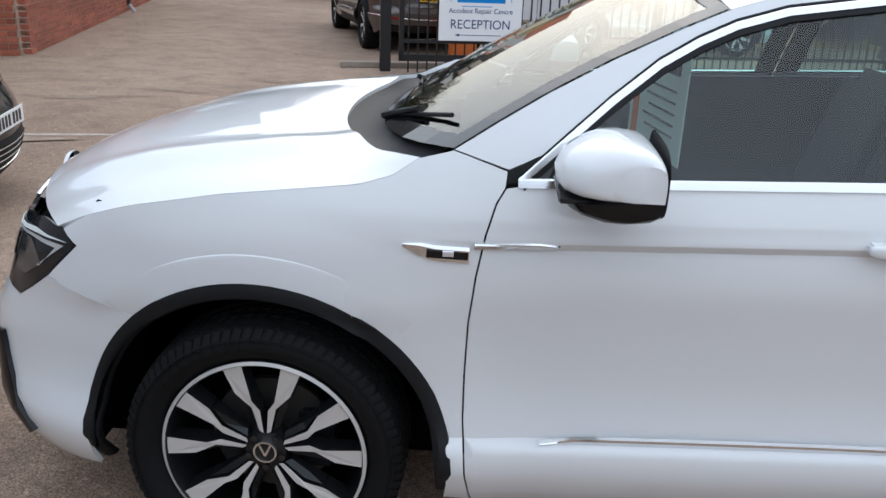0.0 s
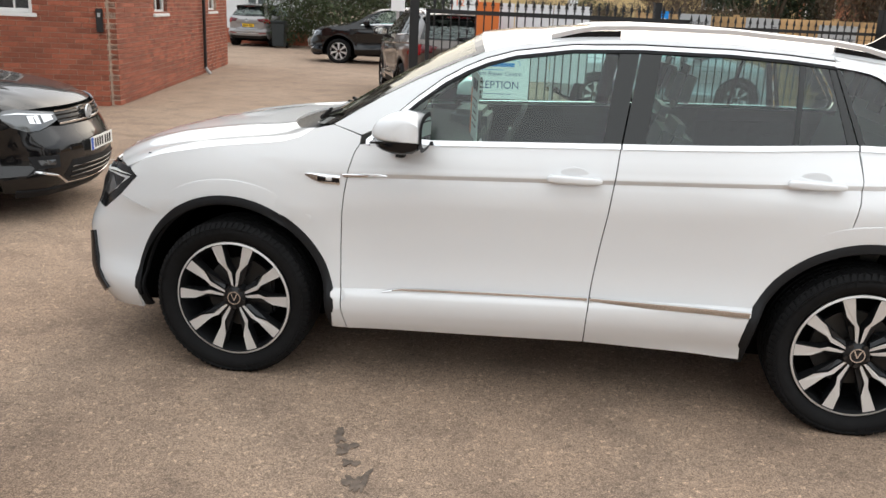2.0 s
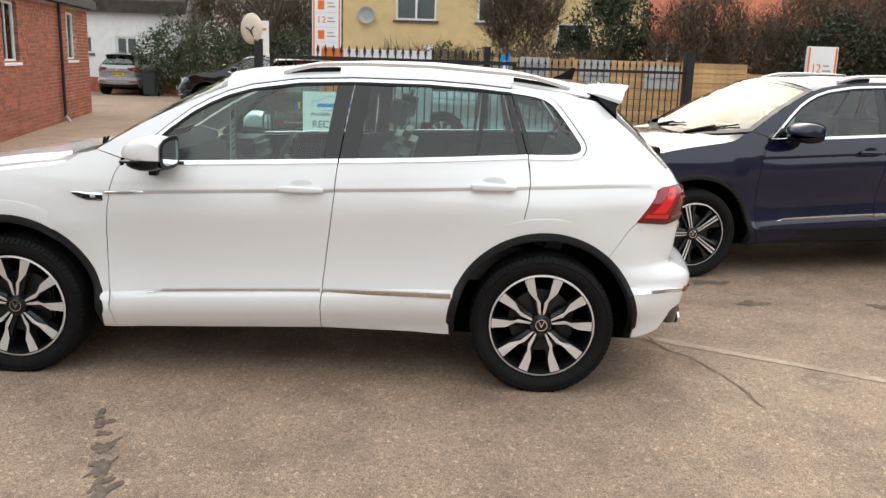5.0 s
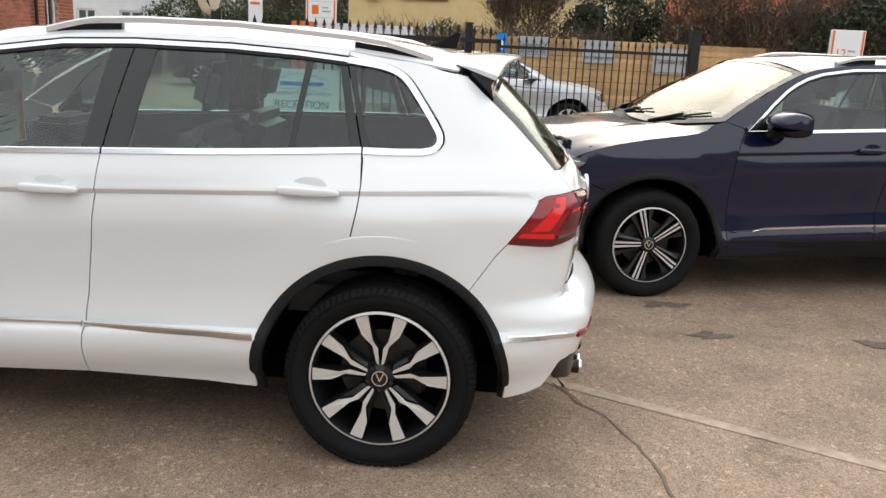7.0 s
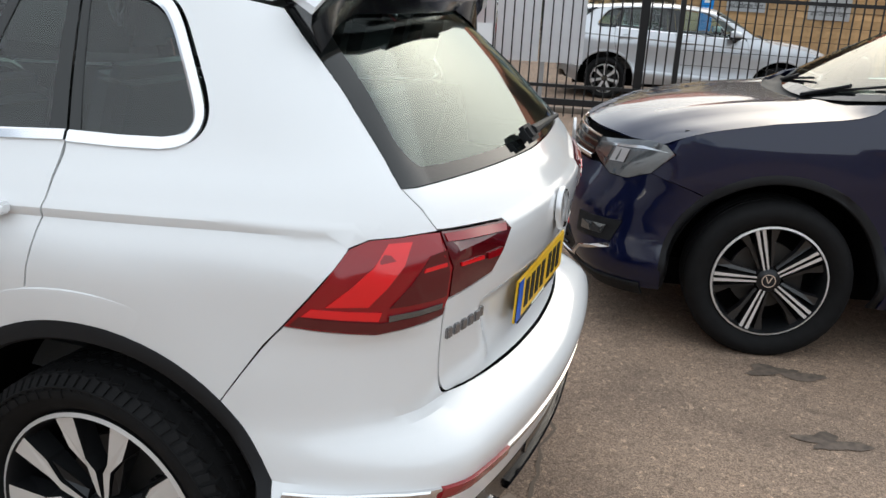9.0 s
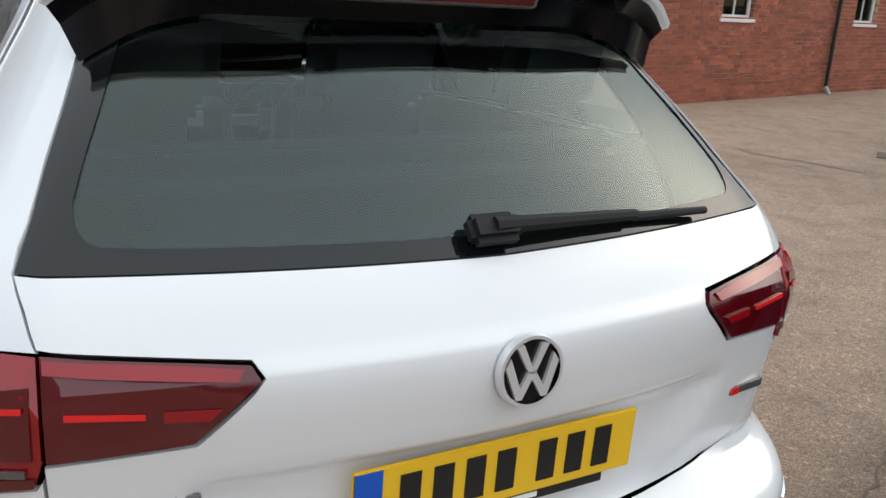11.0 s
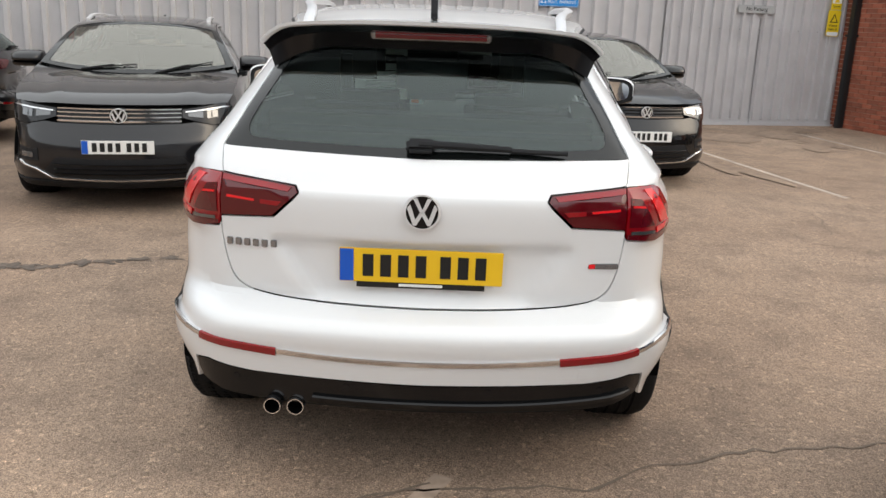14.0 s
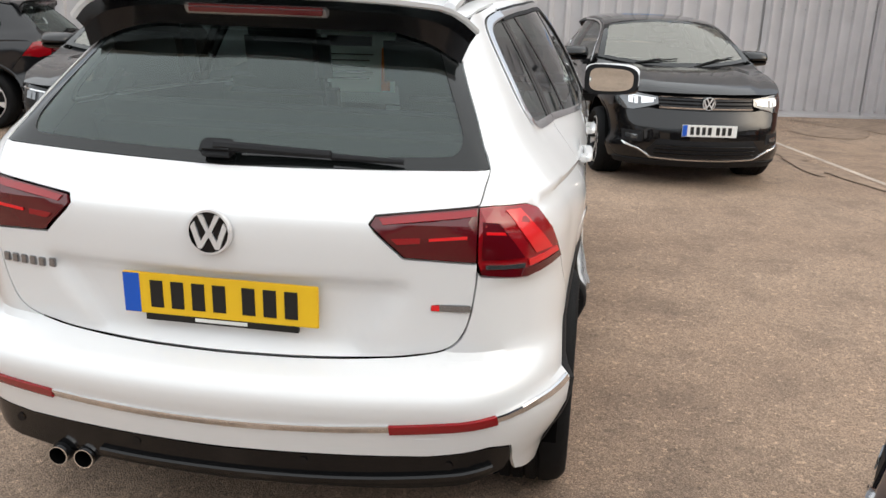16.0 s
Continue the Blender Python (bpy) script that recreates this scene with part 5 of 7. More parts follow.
        for sg in (-1, 1):
            seat(body, 1.45, sg * 0.38)
        seat(body, 2.42, 0, w=1.28)
        card_foot = lambda a: 0.42 if 0.6 + 2.35 * a < 2.1 else 0.86
        for sg in (-1, 1):
            part("door_card", grid_sheet(lambda a, b: (lambda p: Vector((p.x, sg * (abs(p.y) - 0.06), p.z)))(flank(0.6 + 2.35 * a, card_foot(a) + (belt(0.6 + 2.35 * a) - card_foot(a)) * b)), 24, 4), M["trim"], body)
        part("centre_console", boxbm(0.9, -0.12, 0.4, 1.7, 0.12, 0.72, bevel=0.03), M["trim"], body)
        part("luggage_cover", boxbm(2.72, -0.62, 0.98, 3.25, 0.62, 0.995), M["trim"], body)
        part("rear_view_mirror", boxbm(0.93, -0.12, 1.42, 0.96, 0.12, 1.48, bevel=0.02), M["gloss_black"], body)
        if price:
            cm = pose(0.985, -0.30, 1.215, 0, 0, 11)
            pc = part("price_card", boxbm(-0.002, -0.20, -0.155, 0.002, 0.20, 0.155, m=cm), M["paper"], body, "white card with coloured printing in the windscreen")
            part("card_column", boxbm(-0.004, 0.13, -0.15, 0.004, 0.175, 0.07, m=cm), M["orange"], pc)
            part("card_header", boxbm(-0.004, -0.15, 0.075, 0.004, 0.08, 0.125, m=cm), M["ink"], pc)
            for k in range(5):
                part("card_line", boxbm(-0.004, -0.14, 0.03 - 0.03 * k, 0.004, 0.09 - 0.02 * (k % 3), 0.036 - 0.03 * k, m=cm), M["badge"], pc)
    bend, grow = Matrix.Translation((0, 0, lift)) @ Matrix.Diagonal((*size, 1)), Matrix.Diagonal((*size, 1))
    if size != (1, 1, 1) or lift:
        for ob in root.children_recursive:
            if ob.type == "MESH":
                ob.data.transform(grow if ob.parent.type == "EMPTY" and ob.parent != root else bend)
            else:
                ob.location = bend @ ob.location
    wy = 0.875 * size[1]
    for nm, hx in (("front_wheel", 0.0), ("rear_wheel", 2.681)):
        for sg in (-1, 1):
            wheel(root, hx * size[0], sg, wheel_style, nm, wheel_r[0], wheel_r[1], wy, detail=detail if sg < 0 or detail < 2 else 1)
    return root


# ---------- ground ----------
def asphalt():
    m = mat("worn_tarmac", (0.166, 0.126, 0.092), 0.85)
    nt = m.node_tree
    b = nt.nodes["Principled BSDF"]
    co = nt.nodes.new("ShaderNodeTexCoord")

    def noise_tex(scale, detail=5, rough=0.6):
        n = nt.nodes.new("ShaderNodeTexNoise")
        n.inputs["Scale"].default_value, n.inputs["Detail"].default_value, n.inputs["Roughness"].default_value = scale, detail, rough
        nt.links.new(co.outputs["Object"], n.inputs["Vector"])
        return n.outputs[0]

    def ramp(src, stops):
        r = nt.nodes.new("ShaderNodeValToRGB")
        e = r.color_ramp.elements
        e[0].position, e[0].color = stops[0][0], (*stops[0][1], 1)
        e[1].position, e[1].color = stops[-1][0], (*stops[-1][1], 1)
        for p, c in stops[1:-1]:
            k = e.new(p)
            k.color = (*c, 1)
        nt.links.new(src, r.inputs[0])
        return r.outputs[0]

    def mix(kind, a, c, f=1.0):
        n = nt.nodes.new("ShaderNodeMixRGB")
        n.blend_type = kind
        n.inputs[0].default_value = f
        nt.links.new(a, n.inputs[1])
        nt.links.new(c, n.inputs[2])
        return n.outputs[0]

    big = ramp(noise_tex(0.35, 6), [(0.34, (0.300, 0.212, 0.152)), (0.5, (0.362, 0.262, 0.190)), (0.68, (0.410, 0.305, 0.225))])
    mid = ramp(noise_tex(2.6, 7), [(0.30, (0.72, 0.72, 0.73)), (0.52, (1, 1, 1)), (0.75, (1.12, 1.1, 1.08))])
    grit = nt.nodes.new("ShaderNodeTexVoronoi")
    grit.inputs["Scale"].default_value = 190
    nt.links.new(co.outputs["Object"], grit.inputs["Vector"])
    stones = ramp(grit.outputs["Distance"], [(0.0, (1.12, 1.11, 1.1)), (0.4, (1.0, 1.0, 1.0)), (0.8, (0.60, 0.59, 0.58))])
    tone = nt.nodes.new("ShaderNodeSeparateColor")
    nt.links.new(grit.outputs["Color"], tone.inputs[0])
    each = ramp(tone.outputs[0], [(0.0, (0.66, 0.65, 0.65)), (0.5, (1, 1, 1)), (0.95, (1.10, 1.09, 1.08)), (0.985, (1.5, 1.48, 1.45))])
    spots = ramp(noise_tex(1.1, 9, 0.75), [(0.32, (0.62, 0.62, 0.64)), (0.40, (1, 1, 1)), (1.0, (1, 1, 1))])
    chips = nt.nodes.new("ShaderNodeTexVoronoi")
    chips.inputs["Scale"].default_value = 62
    nt.links.new(co.outputs["Object"], chips.inputs["Vector"])
    chip_tone = nt.nodes.new("ShaderNodeSeparateColor")
    nt.links.new(chips.outputs["Color"], chip_tone.inputs[0])
    coarse = ramp(chip_tone.outputs[1], [(0.0, (0.72, 0.71, 0.70)), (0.10, (0.93, 0.93, 0.93)), (0.5, (1.0, 1.0, 1.0)), (0.94, (1.06, 1.05, 1.04)), (0.98, (1.5, 1.47, 1.42))])
    patchy = ramp(noise_tex(22, 8, 0.75), [(0.30, (0.85, 0.845, 0.84)), (0.5, (1, 1, 1)), (0.72, (1.10, 1.095, 1.09))])
    big = mix("MULTIPLY", mix("MULTIPLY", big, coarse), patchy)
    col = mix("MULTIPLY", mix("MULTIPLY", mix("MULTIPLY", mix("MULTIPLY", big, mid), stones), each), spots)
    nt.links.new(col, b.inputs["Base Color"])
    bp = nt.nodes.new("ShaderNodeBump")
    bp.inputs["Strength"].default_value, bp.inputs["Distance"].default_value = 0.55, 0.006
    nt.links.new(grit.outputs["Distance"], bp.inputs["Height"])
    bp.invert = True
    nt.links.new(bp.outputs[0], b.inputs["Normal"])
    return m


M.update(
    tarmac=asphalt(),
    dark_patch=mat("oil_stain", (0.13, 0.10, 0.078), 0.7, var=0.5, scale=30),
    faint=mat("faint_stain", (0.255, 0.185, 0.135), 0.9, var=0.3, scale=9),
    crack=mat("crack_dark", (0.17, 0.13, 0.098), 0.9),
    seam=mat("pale_seam", (0.37, 0.28, 0.212), 0.9, var=0.3, scale=20),
    paint_line=mat("worn_white_line", (0.43, 0.36, 0.30), 0.9, var=0.4, scale=14),
    brick=random_tint(mat("red_brick", (0.285, 0.088, 0.050), 0.85, var=0.35, scale=40, bump=0.4, bscale=120), 0.28),
    mortar=mat("mortar", (0.48, 0.37, 0.29), 0.95, var=0.2, scale=30, bump=0.3, bscale=200),
    white_frame=mat("white_window_frame", (0.78, 0.78, 0.76), 0.45),
    room_dark=mat("dim_room", (0.10, 0.10, 0.10), 0.9),
    blind=mat("pale_blind", (0.42, 0.45, 0.42), 0.8, var=0.15, scale=8),
    pane=glass("house_glass", (0.85, 0.9, 0.9), clear=0.8),
    pipe=mat("black_pipe", (0.012, 0.013, 0.014), 0.45),
    steel=mat("grey_cladding_steel", (0.51, 0.495, 0.50), 0.5, metal=0.1, var=0.10, scale=3, dirt=0.2),
    sign_white=mat("white_sign", (0.80, 0.81, 0.82), 0.4),
    sign_blue=mat("blue_sign", (0.01, 0.22, 0.62), 0.4),
    sign_navy=mat("navy_print", (0.02, 0.05, 0.16), 0.5),
    sign_grey=mat("grey_sign", (0.36, 0.36, 0.36), 0.4),
    sign_yellow=mat("yellow_sign", (0.80, 0.58, 0.02), 0.4),
    fence=mat("black_fence_paint", (0.010, 0.010, 0.011), 0.4),
    wood=random_tint(mat("pale_fence_wood", (0.42, 0.26, 0.12), 0.8, var=0.25, scale=12, bump=0.2, bscale=80), 0.22),
    render_white=mat("white_render", (0.72, 0.72, 0.72), 0.9, var=0.08, scale=4, bump=0.2, bscale=40),
    render_cream=mat("cream_render", (0.62, 0.47, 0.24), 0.9, var=0.10, scale=3, bump=0.2, bscale=40),
    thatch=mat("dark_thatch", (0.055, 0.047, 0.042), 0.95, var=0.5, scale=30, bump=0.8, bscale=60),
    tile_red=mat("orange_tiles", (0.40, 0.12, 0.055), 0.85, var=0.4, scale=20, bump=0.5, bscale=40),
    slate=mat("dark_roof", (0.05, 0.048, 0.048), 0.8, var=0.3, scale=12),
    leaf=random_tint(mat("hedge_leaf", (0.045, 0.062, 0.022), 0.6), 0.5),
    leaf_dry=random_tint(mat("dry_leaf", (0.12, 0.092, 0.048), 0.7), 0.45),
    ivy=random_tint(mat("ivy_leaf", (0.028, 0.045, 0.020), 0.5), 0.5),
    bark=mat("bark", (0.10, 0.075, 0.055), 0.9, var=0.4, scale=20, bump=0.5, bscale=60),
    twig=random_tint(mat("twig", (0.13, 0.095, 0.068), 0.9), 0.35),
    bin=mat("dark_bin", (0.02, 0.025, 0.026), 0.5),
    board=mat("pale_grey_board", (0.66, 0.66, 0.68), 0.6, var=0.06, scale=5),
    rust=mat("orange_post", (0.62, 0.16, 0.03), 0.55),
    # tone of the added walls, chosen for what they reflect onto the cars
    far_wall=mat("unseen_wall_grey", (0.30, 0.28, 0.26), 0.9, var=0.3, scale=2),
    kerb=mat("concrete_kerb", (0.27, 0.23, 0.19), 0.9, var=0.2, scale=15),
)

bm = bmesh.new()
bmesh.ops.create_grid(bm, x_segments=60, y_segments=60, size=300)
tagged(finish("ground", bm, M["tarmac"]), "worn brown-grey tarmac yard", "ground", kind="structure")


def blob(name, x, y, rx, ry, turn, material, label, z=0.004, seed=1, rough=0.35):
    rnd = random.Random(seed)
    bm = bmesh.new()
    n = 40
    ph = [rnd.uniform(0, 6.28) for _ in range(5)]
    pts = []
    for k in range(n):
        a = 2 * math.pi * k / n
        r = 1 + rough * sum(math.sin((j + 2) * a + ph[j]) / (j + 2) for j in range(5)) + rnd.uniform(-0.12, 0.12)
        pts.append(bm.verts.new((rx * r * math.cos(a), ry * r * math.sin(a), 0)))
    bm.faces.new(pts)
    ob = finish(name, bm, material)
    ob.matrix_world = pose(x, y, z, 0, 0, turn)
    return tagged(ob, label, "stain", kind="structure")


def line_strip(name, pts, width, material, label, z=0.003, jitter=0.0, seed=3):
    rnd = random.Random(seed)
    dense = []
    for a, b in zip(pts, pts[1:]):
        k = max(1, int(math.hypot(b[0] - a[0], b[1] - a[1]) / 0.06))
        dense += [(a[0] + (b[0] - a[0]) * j / k, a[1] + (b[1] - a[1]) * j / k) for j in range(k)]
    dense.append(pts[-1])
    bm = bmesh.new()
    prev = None
    off = 0
    for i, p in enumerate(dense):
        a, b = Vector(dense[max(0, i - 1)]), Vector(dense[min(len(dense) - 1, i + 1)])
        t = (b - a).normalized()
        n = Vector((-t.y, t.x))
        off = off * 0.75 + rnd.uniform(-jitter, jitter)
        w = width * rnd.uniform(0.4, 1.3) if jitter else width
        c = Vector(p) + n * off
        cur = (bm.verts.new((*(c - n * w / 2), z)), bm.verts.new((*(c + n * w / 2), z)))
        if prev:
            bm.faces.new((prev[0], cur[0], cur[1], prev[1]))
        prev = cur
    return tagged(finish(name, bm, material), label, "crack" if jitter else "line", kind="structure")


drip = random.Random(8)
for k in range(26):
    f = drip.random()
    wide = 0.02 + 0.085 * max(0, f - 0.45)
    blob("wet_stain", 0.64 + 0.58 * f + drip.uniform(-wide, wide), -1.36 - 1.42 * f, drip.uniform(0.012, 0.03 + wide * 0.6), drip.uniform(0.02, 0.05 + wide * 0.9), drip.uniform(-20, 40), M["dark_patch"], "dark drip of wet on the tarmac", z=0.003 + 0.00012 * k, seed=k, rough=0.8)
for k, (x, y, rx, ry, tn) in enumerate(((4.36, 0.93, 0.11, 0.055, 25), (4.20, 1.50, 0.14, 0.06, 20), (5.4, 0.95, 0.16, 0.09, 0), (5.9, 1.2, 0.2, 0.07, 10))):
    blob("oil_stain", x, y, rx, ry, tn, M["dark_patch"], "dark oil stain on the tarmac", seed=10 + k, rough=0.7)
for k, (x, y, rx, ry) in enumerate(((-2.4, 6.0, 0.7, 0.09), (-3.4, 5.4, 0.5, 0.07), (-1.6, 6.9, 0.5, 0.08), (-7.2, 4.6, 0.8, 0.7), (-7.8, 5.4, 0.6, 0.5), (-6.2, 5.3, 0.5, 0.3), (-4.2, 3.2, 0.9, 0.2))):
    blob("damp_stain", x, y, rx, ry, 12, M["faint"], "faint damp stain on the tarmac", z=0.003 + 0.0012 * k, seed=30 + k, rough=0.9)
line_strip("tarmac_seam", [(3.35, 0.10), (3.8, -0.13), (4.3, -0.38), (5.4, -0.95), (6.6, -1.6)], 0.075, M["seam"], "pale joint line in the tarmac")
line_strip("crack", [(3.41, 0.06), (3.60, -0.28), (3.72, -0.62), (3.78, -1.0)], 0.012, M["crack"], "thin crack in the tarmac", jitter=0.02, z=0.0045)
line_strip("crack", [(0.88, 6.55), (1.3, 5.6), (2.0, 4.3), (2.25, 3.4), (2.47, 2.93), (2.75, 2.2), (2.96, 1.8), (3.1, 1.1), (3.38, 0.51), (3.5, -0.2)], 0.013, M["crack"], "long crack in the tarmac", jitter=0.03)
line_strip("crack", [(-2.0, 3.0), (-1.3, 3.25), (-0.6, 3.1)], 0.011, M["crack"], "short crack in the tarmac", jitter=0.04)
line_strip("bay_line", [(-8.2, 2.6), (-5.3, 3.25), (-3.2, 3.72), (-2.2, 3.95)], 0.07, M["paint_line"], "worn white parking line")
line_strip("bay_line", [(-8.0, 5.4), (-5.2, 6.0)], 0.07, M["paint_line"], "worn white parking line")


# ---------- brick building ----------
SITE = 13.0
CORNER = Vector((-5.45, 7.85))
FRONT_A, SIDE_A = radians(198), radians(102.5)
FRONT_L, SIDE_L, EAVES = 3.75, 9.3, 2.56


def wall_frame(p, ang):
    """Local x along the wall, local -y out of it, z up."""
    return Matrix.Translation((p[0], p[1], 0)) @ Matrix.Rotation(ang, 4, "Z")


def brick_mesh(l, h, d, seed=0):
    bm = boxbm(0, 0, 0, l, d, h)
    rnd = random.Random(seed)
    for v in bm.verts:
        v.co += Vector((rnd.uniform(-0.0015, 0.0015), rnd.uniform(-0.0015, 0.0015), rnd.uniform(-0.0015, 0.0015)))
    me = bpy.data.meshes.new("brick")
    bm.to_mesh(me)
    bm.free()
    me.materials.append(M["brick"])
    return me


BRICK_JOBS = []


def brick_wall(name, p, ang, length, height, holes, flip, label, near, course=0.0755):
    """A mortar core with real openings; its bricks are laid afterwards. out is the side the wall faces."""
    root = thing(name, wall_frame(p, ang), label, "wall", kind="structure")
    s = 1 if flip else -1
    bm = bmesh.new()
    xs = sorted({0, length, *[v for h in holes for v in (h[0], h[1])]})
    zs = sorted({0, height, *[v for h in holes for v in (h[2], h[3])]})
    for x0, x1 in zip(xs, xs[1:]):
        for z0, z1 in zip(zs, zs[1:]):
            if not any(h[0] <= (x0 + x1) / 2 <= h[1] and h[2] <= (z0 + z1) / 2 <= h[3] for h in holes):
                box(bm, x0, -0.12 + s * 0.0, z0, x1, 0.12, z1)
    part("mortar_core", bm, M["mortar"], root)
    BRICK_JOBS.append((root, length, height, holes, s, near, course))
    return root


def window_unit(root, name, x0, x1, z0, z1, s, cols, rows, bars=0.022, label="white-framed window", deep=0.05):
    w = part(name, boxbm(x0, s * deep - 0.012, z0, x0 + 0.055, s * deep + 0.05, z1, bevel=0.004), M["white_frame"], root, label)
    for a in ((x1 - 0.055, z0, x1, z1), (x0 + 0.055, z0, x1 - 0.055, z0 + 0.06), (x0 + 0.055, z1 - 0.06, x1 - 0.055, z1)):
        part("window_frame", boxbm(a[0], s * deep - 0.012, a[1], a[2], s * deep + 0.05, a[3], bevel=0.004), M["white_frame"], w)
    for c in range(1, cols):
        x = x0 + (x1 - x0) * c / cols
        part("glazing_bar", boxbm(x - bars / 2, s * deep, z0 + 0.06, x + bars / 2, s * deep + 0.04, z1 - 0.06), M["white_frame"], w)
    for r in range(1, rows):
        z = z0 + (z1 - z0) * r / rows
        part("glazing_bar", boxbm(x0 + 0.055, s * deep + 0.002, z - bars / 2, x1 - 0.055, s * deep + 0.038, z + bars / 2), M["white_frame"], w)
    part("pane", boxbm(x0 + 0.05, s * deep + 0.015, z0 + 0.05, x1 - 0.05, s * deep + 0.019, z1 - 0.05), M["pane"], w)
    part("window_sill", boxbm(x0 - 0.06, min(s * 0.16, s * 0.02), z0 - 0.055, x1 + 0.06, max(s * 0.16, s * 0.02), z0, bevel=0.006), M["white_frame"], w)
    part("room_back", boxbm(x0 - 0.05, min(-s * 0.3, -s * 0.32), z0 - 0.1, x1 + 0.05, max(-s * 0.3, -s * 0.32), z1 + 0.05), M["blind"] if cols < 3 else M["room_dark"], w)
    return w


fw = brick_wall("wall_front", CORNER, FRONT_A, FRONT_L, EAVES, [(1.0, 2.5, 1.32, 2.38)], True, "red brick wall with a small-paned window", (0, 3.0, 0, 2.0))
window_unit(fw, "window_front", 1.0, 2.5, 1.32, 2.38, 1, 6, 5, label="white window of many small panes")
sw = brick_wall("wall_side", CORNER, SIDE_A, SIDE_L, EAVES, [(2.2, 3.15, 1.33, 2.42), (7.0, 7.95, 1.33, 2.42)], False, "red brick side wall with two windows", (0, 1.5, 0, 2.0))
window_unit(sw, "window_side", 2.2, 3.15, 1.33, 2.42, -1, 2, 1)
window_unit(sw, "window_side", 7.0, 7.95, 1.33, 2.42, -1, 2, 1)
dp = thing("drainpipe", wall_frame(CORNER, SIDE_A), "thin black drainpipe on the brick wall", "pipe")
bm = bmesh.new()
cyl(bm, (6.15, -0.19, 0.12), (6.15, -0.19, EAVES), 0.035, n=10)
part("pipe", bm, M["pipe"], dp, smooth=True)
bm = bmesh.new()
cyl(bm, (6.15, -0.19, 0.14), (6.15, -0.29, 0.0), 0.037, n=10)
part("pipe_shoe", bm, M["sign_grey"], dp, smooth=True)
lb = thing("wall_lamp", wall_frame(CORNER, FRONT_A), "slim black box fixed to the brick corner", "box")
part("case", boxbm(0.03, 0.125, 1.08, 0.12, 0.20, 1.42, bevel=0.008), M["pipe"], lb)
part("face", boxbm(0.055, 0.199, 1.30, 0.095, 0.203, 1.36), M["sign_grey"], lb)

# roof over the brick building
bm = bmesh.new()
c3 = Vector((*CORNER, 0))
e1 = Vector((math.cos(FRONT_A), math.sin(FRONT_A), 0))
e2 = Vector((math.cos(SIDE_A), math.sin(SIDE_A), 0))
o = 0.30
eave = [c3 - e1 * o - e2 * o, c3 - e1 * o + e2 * (SIDE_L + o), c3 + e1 * (FRONT_L + 2 + o) + e2 * (SIDE_L + o), c3 + e1 * (FRONT_L + 2 + o) - e2 * o]
ridge = [c3 + e1 * 2.9 + e2 * 2.5, c3 + e1 * 2.9 + e2 * (SIDE_L - 2.5)]
lo = [bm.verts.new(p + Vector((0, 0, EAVES))) for p in eave]
up = [bm.verts.new(p + Vector((0, 0, EAVES + 0.2))) for p in eave]
rt = [bm.verts.new(p + Vector((0, 0, EAVES + 1.7))) for p in ridge]
for i in range(4):
    bm.faces.new((lo[i], lo[(i + 1) % 4], up[(i + 1) % 4], up[i]))
bm.faces.new(lo[::-1])
bm.faces.new((up[0], up[1], rt[1], rt[0]))
bm.faces.new((up[2], up[3], rt[0], rt[1]))
bm.faces.new((up[1], up[2], rt[1]))
bm.faces.new((up[3], up[0], rt[0]))
bmesh.ops.recalc_face_normals(bm, faces=bm.faces[:])
tagged(finish("roof", bm, M["slate"]), "dark slate hipped roof over the brick building", "roof", kind="structure")

# ---------- steel cladding wall ----------
WALL_P, WALL_A = Vector((-9.02, 6.72)), radians(-77)
cw = thing("wall_west", wall_frame(WALL_P, WALL_A), "tall grey ribbed steel wall with sliding doors", "wall", kind="structure")


def ribbed(x0, x1, z0, z1, y, pitch, deep):
    bm = bmesh.new()
    prof = []
    x = x0
    while x < x1:
        for dx, dy in ((0, 0), (0.62, 0), (0.70, deep), (0.92, deep), (1.0, 0)):
            prof.append((min(x1, x + dx * pitch), y - dy))
        x += pitch
    lo = [bm.verts.new((a, b, z0)) for a, b in prof]
    hi = [bm.verts.new((a, b, z1)) for a, b in prof]
    for i in range(len(prof) - 1):
        if (prof[i + 1][0] - prof[i][0]) > 1e-5:
            bm.faces.new((lo[i], lo[i + 1], hi[i + 1], hi[i]))
    bmesh.ops.recalc_face_normals(bm, faces=bm.faces[:])
    return bm


# out of the wall is local +y here, towards the yard
for k, (x0, x1) in enumerate(((0.10, 1.72), (1.74, 3.42))):
    d = part("sliding_door", ribbed(x0, x1, 0.10, 4.6, 0.06, 0.178, -0.055), M["steel"], cw, "grey ribbed steel door leaf")
    part("bottom_rail", boxbm(x0, 0.02, 0.03, x1, 0.08, 0.10), M["steel"], d)
part("cladding", ribbed(3.44, 24.0, 0.06, 5.2, 0.02, 0.245, -0.060), M["steel"], cw, "grey ribbed steel cladding")
part("wall_core", boxbm(-0.2, -0.15, 0, 24, 0.0, 5.4), M["steel"], cw)
bm = bmesh.new()
for x in np.arange(0.3, 3.4, 0.36):
    for z in (1.55, 2.6):
        box(bm, x, 0.09, z, x + 0.02, 0.10, z + 0.02)
part("rivets", bm, M["sign_grey"], cw)
part("door_guide", boxbm(-0.05, 0.08, 0.0, 3.5, 0.13, 0.035), M["steel"], cw)
